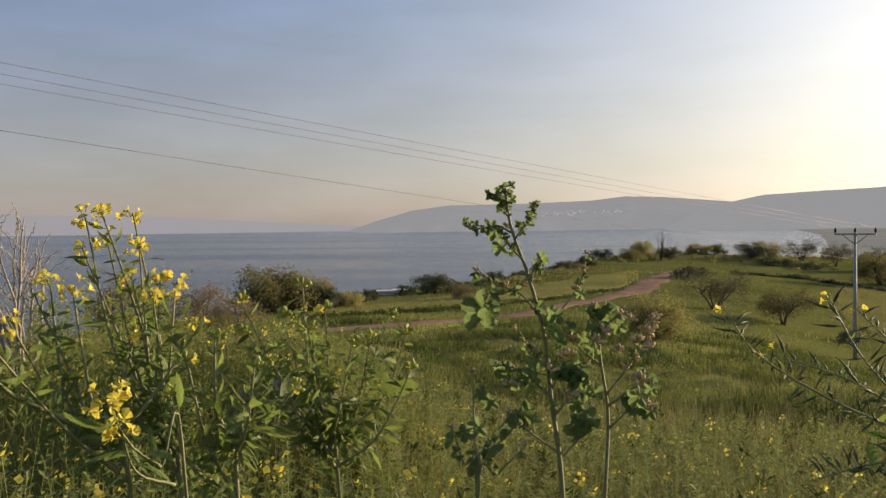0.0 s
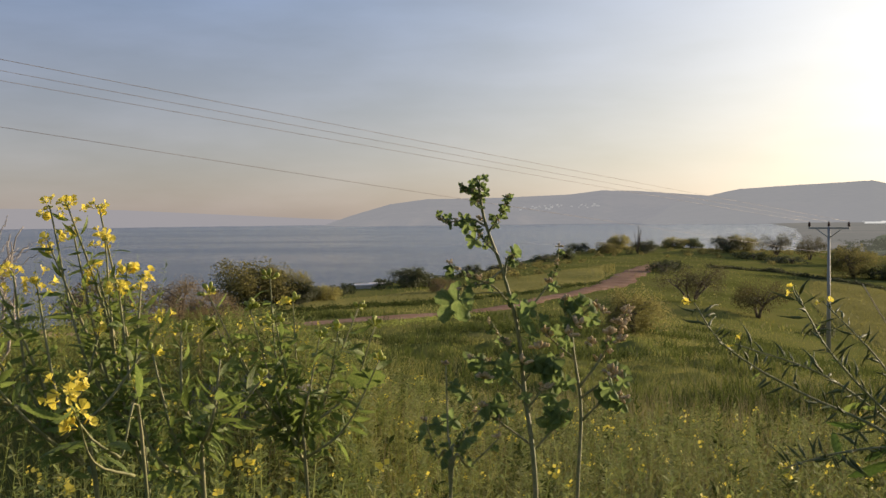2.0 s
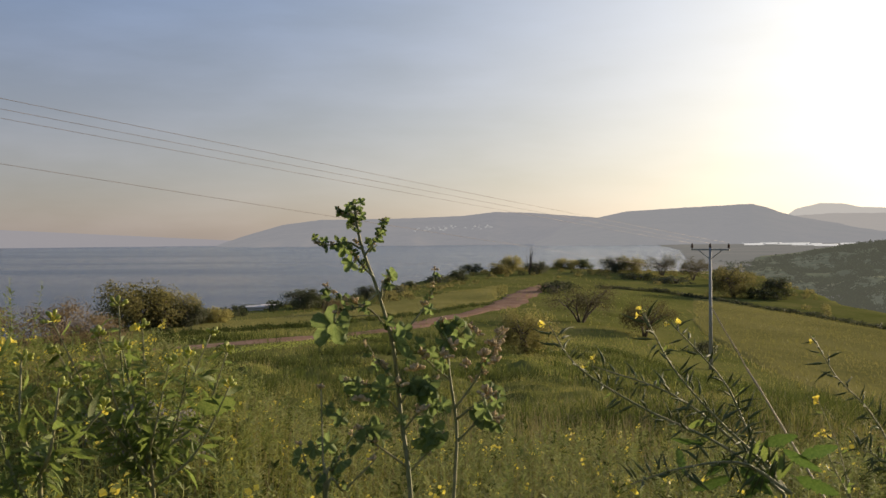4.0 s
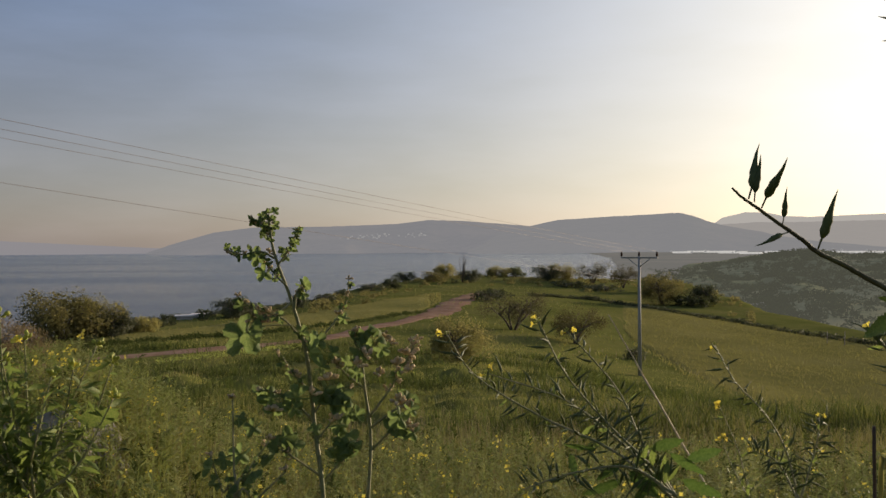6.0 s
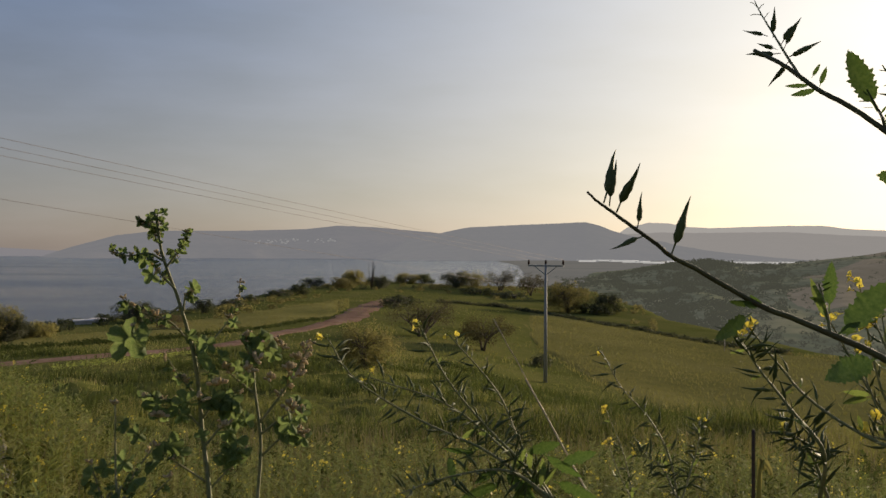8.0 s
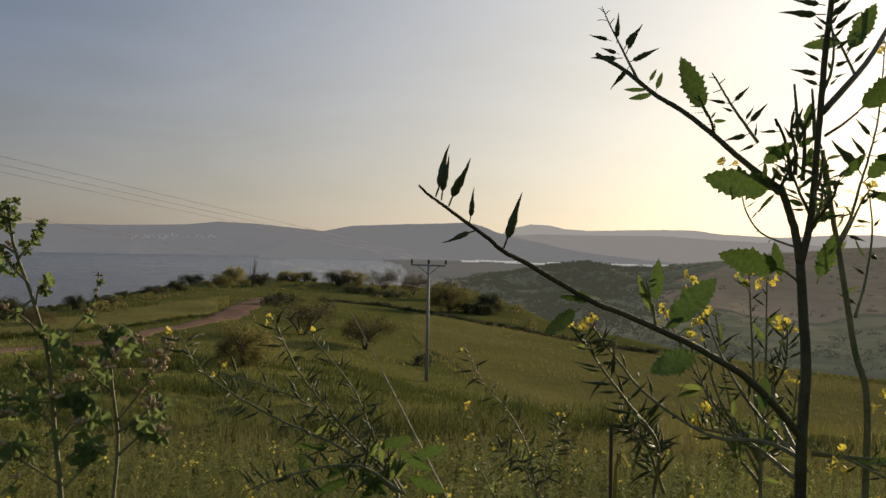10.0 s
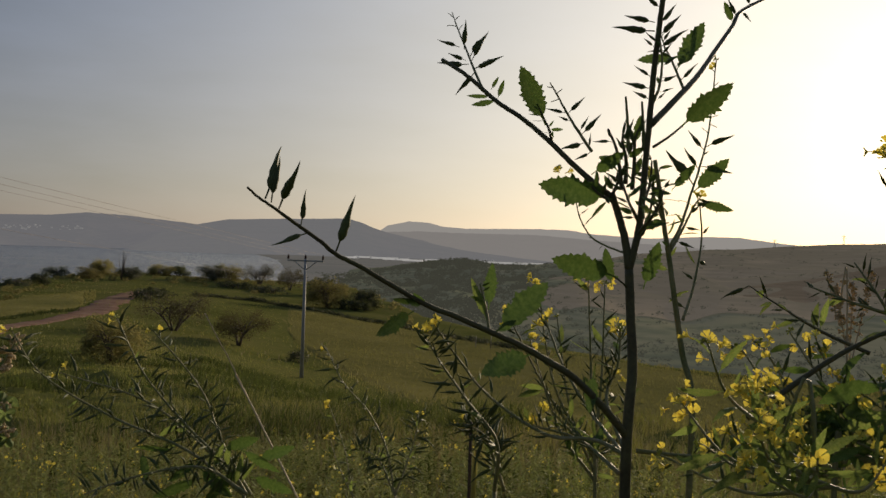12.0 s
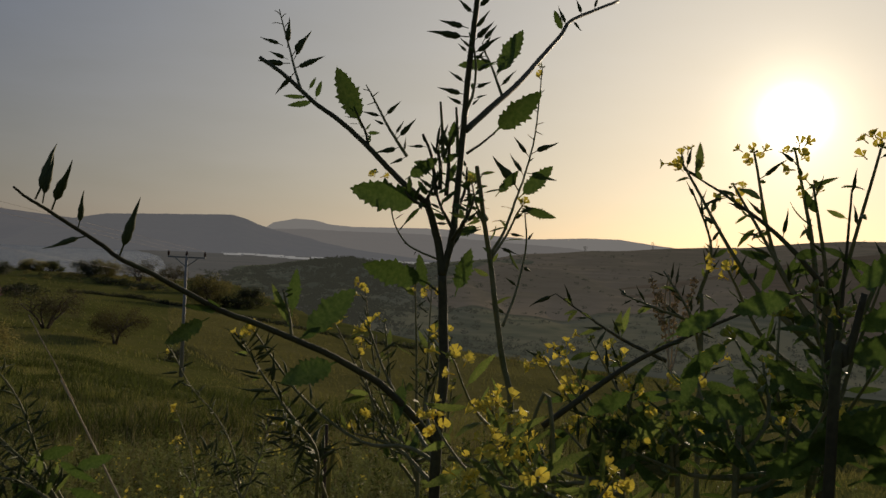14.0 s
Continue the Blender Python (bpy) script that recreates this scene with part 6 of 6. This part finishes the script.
def blades(name, x, y, h, w, mat, label, lean=0.9):
    """Grass as one mesh: each blade a bent tapering strip standing on the ground."""
    n = len(x)
    z = land(x, y) - 0.02
    a = NP.uniform(0, 2 * np.pi, n)
    b = NP.uniform(0, 2 * np.pi, n)
    l = NP.uniform(0.1, 1.0, n) * lean * h
    cx, cy = np.cos(a) * w / 2, np.sin(a) * w / 2
    lx, ly = np.cos(b) * l, np.sin(b) * l
    V = np.empty((n, 5, 3))
    V[:, 0] = np.stack([x - cx, y - cy, z], 1)
    V[:, 1] = np.stack([x + cx, y + cy, z], 1)
    V[:, 2] = np.stack([x + cx * 0.7 + lx * 0.3, y + cy * 0.7 + ly * 0.3, z + h * 0.6], 1)
    V[:, 3] = np.stack([x - cx * 0.7 + lx * 0.3, y - cy * 0.7 + ly * 0.3, z + h * 0.6], 1)
    V[:, 4] = np.stack([x + lx, y + ly, z + h * 0.97], 1)
    k = (np.arange(n) * 5)[:, None]
    faces = np.concatenate([k + [0, 1, 2], k + [0, 2, 3], k + [3, 2, 4]], 1).reshape(-1, 3)
    me = bpy.data.meshes.new(name)
    me.from_pydata(V.reshape(-1, 3).tolist(), [], faces.tolist())
    me.materials.append(mat)
    me.update()
    return tagged(new(name, me), label, "grass", kind="stuff")


for n, d0, d1, h0, h1, w0, w1, pw in ((46000, 2.2, 9, 0.10, 0.36, 0.003, 0.007, 0.8), (140000, 9, 32, 0.12, 0.36, 0.006, 0.015, 0.8), (115000, 32, 78, 0.10, 0.26, 0.014, 0.035, 0.8), (70000, 78, 235, 0.12, 0.28, 0.05, 0.12, 1.0)):
    x, y, d, az = scatter(n, -56, 66, d0, d1, pw)
    keep = NP.uniform(0, 1, n) < 0.35 + 0.65 * patchy(x, y, 0.55 if d1 < 40 else 0.2)
    road_d = np.interp(az, [a for a, r in TRACK], [r for a, r in TRACK])
    keep &= np.abs(d - road_d) > 2.2
    keep &= ~((az > 9) & (d > np.interp(az, *FIELD_NEAR) + 2))
    keep &= ~((az > -21) & (az < -1.4) & (d > np.interp(az, *SPUR_NEAR) + 2) & (d < np.interp(az, *SPUR_FAR) - 1)) & (d < np.interp(az, CREST_AZ, CREST_D) + 3)
    x, y = x[keep], y[keep]
    tall = patchy(x, y, 0.3)
    h = NP.uniform(h0, h1, len(x)) * (0.4 + 1.1 * tall)
    blades("meadow_grass", x, y, h, NP.uniform(w0, w1, len(x)), M_grass, "dense green meadow grass with seed heads")
    k = NP.uniform(0, 1, len(x)) < 0.07 + 0.16 * (patchy(x + 40, y, 0.16) > 0.62)
    blades("dry_grass", x[k] + 0.03, y[k], h[k] * 1.15, NP.uniform(w0, w1, k.sum()) * 0.7, M_drygrass, "scattered straw-coloured dry grass stems")

x, y, d, az = scatter(50000, 9.5, 66, 34, 150, 0.7)
keep = (d > np.interp(az, *FIELD_NEAR) + 1) & (d < np.interp(az, *FIELD_FAR) - 1)
for lane in (0.22, 0.25, 0.55, 0.58):
    near = np.interp(az, *FIELD_NEAR)
    far = np.interp(az, *FIELD_FAR)
    keep &= np.abs((d - near) / (far - near) - lane) > 0.006
M_crop = material("ripening_crop", [(0.17, 0.165, 0.045), (0.215, 0.20, 0.06), (0.26, 0.23, 0.08)], scale=0.15, rough=0.7, translucent=0.35, spec=0.1, spread=0.25)
blades("crop", x[keep], y[keep], NP.uniform(0.28, 0.42, keep.sum()), NP.uniform(0.04, 0.09, keep.sum()), M_crop, "low even olive-green crop of the field")

x, y, d, az = scatter(30000, -21, -1.4, 72, 160, 0.9)
keep = (d > np.interp(az, *SPUR_NEAR) + 0.5) & (d < np.interp(az, *SPUR_FAR) - 0.5)
blades("crop", x[keep], y[keep], NP.uniform(0.2, 0.3, keep.sum()), NP.uniform(0.05, 0.1, keep.sum()), M_crop, "low yellowish-green crop on the spur")


x, y, d, az = scatter(135000, -27, 24, 11, 68, 0.85)
dark_patch = patchy(x + 11, y * 1.7, 0.42) + 0.35 * patchy(x, y * 1.5 + 9, 1.1)
keep = (dark_patch + NP.normal(0, 0.1, len(x)) + 0.2 * np.sin(x * 0.23 - y * 0.31) > 0.9) & ~((az > 9) & (d > np.interp(az, *FIELD_NEAR) + 1)) & (np.abs(d - np.interp(az, [a for a, r in TRACK], [r for a, r in TRACK])) > 2.2)
x, y, d = x[keep], y[keep], d[keep]
blades("rank_grass", x, y, NP.uniform(0.25, 0.62, len(x)), NP.uniform(0.007, 0.014, len(x)) * (0.6 + d / 22), M_weeddark, "tall dark green grass in patches over the meadow")


def sprig_mesh(name, place, count_leaves, leafsize, height, low=0.15):
    """Weeds as one mesh: for each place a thin stem with small leaves; returns the tips."""
    V, F, tips = [], [], []
    for (px, py, pz), s in place:
        h = height * s
        lx, ly = NP.normal(0, 0.12) * h, NP.normal(0, 0.12) * h
        k = len(V)
        V += [(px - 0.0016, py, pz), (px + 0.0016, py, pz), (px + lx + 0.0008, py + ly, pz + h), (px + lx - 0.0008, py + ly, pz + h)]
        F.append((k, k + 1, k + 2, k + 3))
        tips.append((px + lx, py + ly, pz + h))
        for j in range(count_leaves):
            t = NP.uniform(low, 1.0)
            a, r = NP.uniform(0, 6.28), leafsize * NP.uniform(0.5, 1.3) * (1.15 - 0.5 * t)
            c = Vector((px + lx * t, py + ly * t, pz + h * t))
            dvec = Vector((math.cos(a), math.sin(a), NP.uniform(-0.1, 0.9)))
            q = c + dvec * r
            sd = Vector((-math.sin(a), math.cos(a), NP.uniform(-0.4, 0.4))) * r * 0.2
            m = c.lerp(q, 0.55) + Vector((0, 0, r * 0.08))
            k = len(V)
            V += [c[:], (m + sd)[:], q[:], (m - sd)[:]]
            F.append((k, k + 1, k + 2, k + 3))
            if j % 4 == 0:
                tips.append((q + Vector((0, 0, r * 0.5)))[:])
    return V, F, tips


def weeds(n, az0, az1, d0, d1, height, leaves, leafsize, bloom, label, low=0.15, least=0.55, mat=None, petal=1.0):
    x, y, d, az = scatter(n, az0, az1, d0, d1, 0.9)
    z = land(x, y) - 0.02
    place = [((x[i], y[i], z[i]), NP.uniform(least, 1.15)) for i in range(n)]
    V, F, tips = sprig_mesh("weeds", place, leaves, leafsize, height, low)
    me = bpy.data.meshes.new("weeds")
    me.from_pydata(V, [], F)
    me.materials.append(mat or M_weed)
    me.update()
    tagged(new("weeds", me), label, "weeds", kind="stuff")
    V, F = [], []
    for p in tips:
        if NP.uniform() > bloom:
            continue
        for j in range(NP.randint(2, 7)):
            c = Vector(p) + Vector(NP.normal(0, 0.012, 3)) * petal
            u = Vector(NP.normal(0, 1, 3)).normalized()
            w = u.orthogonal().normalized()
            k, r = len(V), NP.uniform(0.006, 0.011) * petal
            V += [(c + u * r)[:], (c + w * r)[:], (c - u * r)[:], (c - w * r)[:]]
            F.append((k, k + 1, k + 2, k + 3))
    me = bpy.data.meshes.new("flowers")
    me.from_pydata(V, [], F)
    me.materials.append(M_petal)
    me.update()
    tagged(new("wild_flowers", me), "specks of yellow mustard bloom among weeds", "wild flowers", kind="stuff")


weeds(1350, -56, -29, 2.2, 15, 0.75, 34, 0.05, 0.09, "dense tangle of green mustard weeds on the bank")
weeds(900, -30, -17, 2.2, 11, 0.44, 34, 0.048, 0.04, "dense tangle of green mustard weeds on the bank", mat=M_meadowweed)
weeds(2000, -22, 28, 3.6, 11, 0.42, 30, 0.045, 0.012, "green weeds among the meadow grass", mat=M_paleweed)
weeds(60, 40, 60, 0.85, 1.5, 1.15, 70, 0.034, 0.05, "fine leafy mustard tangle against the light", 0.6, 0.8, mat=M_leafdark)
weeds(70, 22, 42, 1.2, 1.9, 0.98, 60, 0.034, 0.05, "fine leafy tangle under the tall mustard", 0.55, 0.8, mat=M_meadowweed)
weeds(1100, 26, 64, 1.3, 8, 0.6, 30, 0.045, 0.05, "green weeds among the mustard stems")

weeds(260, -24, 34, 4.6, 13, 0.5, 38, 0.08, 0.01, "rank dark weeds in the near meadow", 0.1, 0.4, mat=M_weeddark, petal=1.4)
weeds(1500, -24, 36, 4.4, 10.5, 0.5, 40, 0.055, 0.03, "pale green weeds with yellow bloom in the near meadow", 0.2, 0.4, mat=M_paleweed, petal=1.4)
x, y, d, az = scatter(9000, -30, 40, 4.2, 16, 0.9)
blades("dry_stalks", x, y, NP.uniform(0.2, 0.5, 9000), NP.uniform(0.004, 0.008, 9000), M_drygrass, "thin pale dry stalks standing in the meadow", 0.5)
weeds(260, -36, -15, 2.0, 4.0, 0.82, 52, 0.04, 0.04, "leafy weeds in front of the boulders", 0.4)
weeds(200, -44, -24, 1.15, 2.4, 1.14, 90, 0.032, 0.05, "fine leafy mustard tangle close by", 0.6, 0.85, mat=M_paleweed)
weeds(95, -25, -15, 1.25, 2.2, 1.0, 80, 0.032, 0.02, "fine leafy mustard tangle close by", 0.6, 0.85, mat=M_paleweed)
weeds(330, -22, 62, 2.4, 4.2, 0.76, 46, 0.046, 0.025, "tall leafy weeds close by", 0.3, mat=M_paleweed)


def clumps(name, spots, mat, label, category, count=46, grain=1.0):
    """Far foliage as one mesh of ragged leaf tufts; spots hold place and size."""
    rng = random.Random(17)
    b = Build()
    for p, s in spots:
        for k in range(count):
            d = Vector((rng.gauss(0, 1), rng.gauss(0, 1), rng.gauss(0, 1))).normalized()
            c = Vector(p) + Vector((d.x * s, d.y * s, (d.z * 0.55 + 0.5) * s)) * rng.uniform(0.5, 1.0)
            u = Vector((rng.gauss(0, 1), rng.gauss(0, 1), rng.gauss(0, 1))).normalized() * s * grain * rng.uniform(0.18, 0.4)
            w = u.orthogonal().normalized() * s * grain * rng.uniform(0.1, 0.22)
            b.add([c - u, c - w, c + u, c + w], [(0, 1, 2, 3)])
    return tagged(part(name, b, mat, smooth=False), label, category, kind="stuff")


rng = random.Random(23)
hedge = []
for k in range(190):
    az = 4.0 + 20 * k / 189
    d = float(np.interp(az, [4.5, 7.5, 10, 14, 22, 35], [165, 172, 164, 150, 126, 109])) + rng.uniform(-1, 1)
    hedge.append((land_at(az, d * 0.97), rng.uniform(0.3, 0.75)))
verge = []
for k in range(240):
    az = rng.uniform(24, 62)
    d = float(np.interp(az, [22, 35, 62], [125, 108, 92])) * rng.uniform(0.93, 1.03)
    verge.append((land_at(az, d) - Vector((0, 0, 0.1)), rng.uniform(0.15, 0.3) + 0.5 * rng.random() ** 4))
clumps("verge_weeds", verge, M_shrub, "olive weeds along the lower edge of the field", "weeds", 60, 0.6)
clumps("hedgerow", hedge, M_shrubdark, "dark weedy bank along the upper edge of the field", "hedge", 80, 0.7)
spur = []
for k in range(230):
    az = rng.uniform(-9, 17)
    d = float(np.interp(az, CREST_AZ, CREST_D)) * 0.98 - abs(rng.gauss(0, 22))
    spur.append((land_at(az, d), rng.uniform(0.3, 0.95)))
clumps("scrub", spur, M_shrub, "low olive scrub scattered over the spur", "scrub", 80, 0.7)
shore_scrub = []
for k in range(60):
    az = rng.uniform(-22, -8)
    d = float(np.interp(az, CREST_AZ, CREST_D)) - 12 * rng.random() ** 2
    shore_scrub.append((land_at(az, d), rng.uniform(0.3, 0.8)))
clumps("scrub", shore_scrub, M_shrubdark, "dark scrub along the edge above the lake", "scrub", 110, 0.6)
tufts = []
for k in range(160):
    az, d = rng.uniform(-12, 14), rng.uniform(18, 66)
    if az > 9 and d > 50:
        continue
    tufts.append((land_at(az, d) - Vector((0, 0, 0.1)), rng.uniform(0.2, 0.45)))
clumps("weed_tufts", tufts, M_grass, "green tufts of taller weeds in the meadow", "weeds", 170, 0.4)
bank = []
for k in range(260):
    az = rng.uniform(-22, -1.8)
    d = float(np.interp(az, *SPUR_NEAR)) - rng.uniform(0.3, 3.0)
    bank.append((land_at(az, d) - Vector((0, 0, 0.1)), rng.uniform(0.2, 0.55)))
clumps("bank_weeds", bank, M_weeddark, "dark weedy bank between the track and the field", "weeds", 70, 0.5)
woods = []
for k in range(3000):
    az = rng.uniform(11, 62) if k % 3 == 0 else rng.gauss(18.5, 4.5)
    d = 300 + 760 * rng.random() ** 0.8
    if az < 10.5 or rng.random() > 0.25 + 0.75 * (noise.noise(Vector((az * 0.35, d * 0.009, 0))) > (-0.12 if az > 22 else -0.2)):
        continue
    x, y = d * math.sin(radians(az)), d * math.cos(radians(az))
    woods.append(((x, y, float(valley(np.array(x), np.array(y)))), rng.uniform(1.6, 3.8) if az < 24 else rng.uniform(0.7, 2.2)))
brush = []
for k in range(2600):
    az, d = rng.uniform(20, 62), 285 + 700 * rng.random()
    if noise.noise(Vector((az * 0.22, d * 0.012, 4))) < 0.02:
        continue
    x, y = d * math.sin(radians(az)), d * math.cos(radians(az))
    brush.append(((x, y, float(valley(np.array(x), np.array(y))) - 0.2), rng.uniform(0.5, 1.7)))
for k in range(700):
    az, d = rng.uniform(22, 62), 262 + 70 * rng.random() ** 0.8
    x, y = d * math.sin(radians(az)), d * math.cos(radians(az))
    brush.append(((x, y, float(valley(np.array(x), np.array(y))) - 0.2), rng.uniform(0.5, 1.6)))
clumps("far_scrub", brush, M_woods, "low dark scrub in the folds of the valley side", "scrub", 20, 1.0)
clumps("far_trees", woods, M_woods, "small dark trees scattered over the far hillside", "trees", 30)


# ---- far buildings ----
def greenhouse(az, d, length, turn):
    x, y = d * math.sin(radians(az)), d * math.cos(radians(az))
    b = Build()
    c, s = math.cos(turn), math.sin(turn)
    for i in range(2):
        for k in range(7):
            a = math.pi * k / 6
            u, v = (i - 0.5) * length, -8 * math.cos(a)
            b.v.append((x + u * c - v * s, y + u * s + v * c, LAKE + 2 + 4.5 * math.sin(a) ** 0.6))
    b.f = [(k, k + 1, k + 8, k + 7) for k in range(6)] + [(6, 5, 4, 3, 2, 1, 0), (7, 8, 9, 10, 11, 12, 13)]
    tagged(part("greenhouse", b, M_white), "long white plastic greenhouse on the hazy plain", "greenhouse", "greenhouses on the plain")


for az, d, length in ((15.6, 2500, 70), (16.6, 2350, 50), (14.9, 2700, 80), (18.0, 2600, 60), (20.9, 2500, 110), (22.3, 2450, 130), (23.4, 2500, 120), (24.6, 2550, 90), (12.8, 2600, 50), (13.7, 2800, 60)):
    greenhouse(az, d, length, -radians(az) + rng.uniform(-0.15, 0.15))


def far_house(az, el, d, w):
    p = at(az, el, d)
    b = Build()
    b.box((p.x, p.y, p.z), (w, w * 0.8, w * 0.6), rng.uniform(0, 1.5))
    b.add([(p.x - w * 0.55, p.y - w * 0.45, p.z + w * 0.3), (p.x + w * 0.55, p.y - w * 0.45, p.z + w * 0.3), (p.x + w * 0.55, p.y + w * 0.45, p.z + w * 0.3), (p.x - w * 0.55, p.y + w * 0.45, p.z + w * 0.3), (p.x, p.y, p.z + w * 0.55)], [(0, 1, 4), (1, 2, 4), (2, 3, 4), (3, 0, 4)])
    tagged(part("house", b, M_house, smooth=False), "tiny pale house on the hazy hillside", "house", "houses of the far village")


for k in range(46):
    a = rng.gauss(-5.4, 0.9) if k % 3 else rng.gauss(-2.6, 0.6)
    far_house(a, 0.52 + 0.07 * rng.gauss(0, 1) + 0.03 * (a + 5), 3560, rng.uniform(3, 7))
for k in range(14):
    far_house(rng.uniform(12, 24), -0.55 + rng.uniform(-0.1, 0.1), 2400, rng.uniform(3, 6))


# ---- low sheds at the lake's edge ----
def shed(az, d, size, turn):
    foot = land_at(az, d)
    e = thing("shed", foot, "low pale shed with a flat roof above the shore", "shed", "sheds above the shore")
    w, l, h = size
    b = Build()
    b.box((foot.x, foot.y, foot.z + h / 2 - 0.2), (w, l, h), turn)
    part("wall", b, M_shed, e, smooth=False)
    b = Build()
    b.box((foot.x, foot.y, foot.z + h - 0.14), (w + 0.4, l + 0.4, 0.12), turn)
    part("roof", b, M_shed, e, smooth=False)


shed(-16.4, 103, (1.6, 1.6, 0.5), 0.3)
shed(-15.6, 106, (1.3, 1.4, 0.45), 0.1)


# ---- small far things ----
def marker(az, d, height):
    foot = land_at(az, d)
    b = Build()
    b.tube([foot - Vector((0, 0, 0.1)), foot + Vector((0.02, 0, height * 0.6)), foot + Vector((0.03, 0, height))], [0.05, 0.045, 0.035], 6)
    tagged(part("marker_post", b, M_twig), "pale wooden marker post at the field edge", "post", "marker posts")


marker(20.6, 118, 1.5)
marker(21.5, 117, 1.7)


V, F = [], []
for k in range(1500):
    az, d = NP.uniform(-18, -9), NP.normal(0, 0.9)
    d += float(np.interp(az, [-18, -14, -9], [55, 58.5, 66]))
    c = land_at(az, d) + Vector((0, 0, NP.uniform(0.15, 0.32)))
    u = Vector(NP.normal(0, 1, 3)).normalized() * NP.uniform(0.02, 0.05)
    w = u.orthogonal().normalized() * u.length
    n0 = len(V)
    V += [(c + u)[:], (c + w)[:], (c - u)[:], (c - w)[:]]
    F.append((n0, n0 + 1, n0 + 2, n0 + 3))
me = bpy.data.meshes.new("flowers")
me.from_pydata(V, [], F)
me.materials.append(M_bud)
me.update()
tagged(new("wild_flowers", me), "strip of yellow wild flowers beside the dirt track", "wild flowers", kind="stuff")


def pylon(az, d, height):
    x, y = d * math.sin(radians(az)), d * math.cos(radians(az))
    p = Vector((x, y, float(valley(np.array(x), np.array(y))) - 0.5))
    e = thing("pylon", p, "tiny far lattice pylon on the skyline ridge", "pylon", "pylons on the ridge")
    b = Build()
    for s in (-1, 1):
        b.tube([p + Vector((s * 1.2, 0, 0)), p + Vector((s * 0.3, 0, height * 0.7)), p + Vector((0, 0, height))], [0.22, 0.18, 0.12], 4)
    part("mast", b, M_woods, e)
    for k in (0.72, 0.88):
        b = Build()
        b.box((p.x, p.y, p.z + height * k), (4.5, 0.3, 0.3), -radians(az))
        part("crossarm", b, M_woods, e, smooth=False)


for az, height in ((37.5, 10), (41.1, 11), (33.6, 7), (44.0, 9)):
    pylon(az, 1040, height)
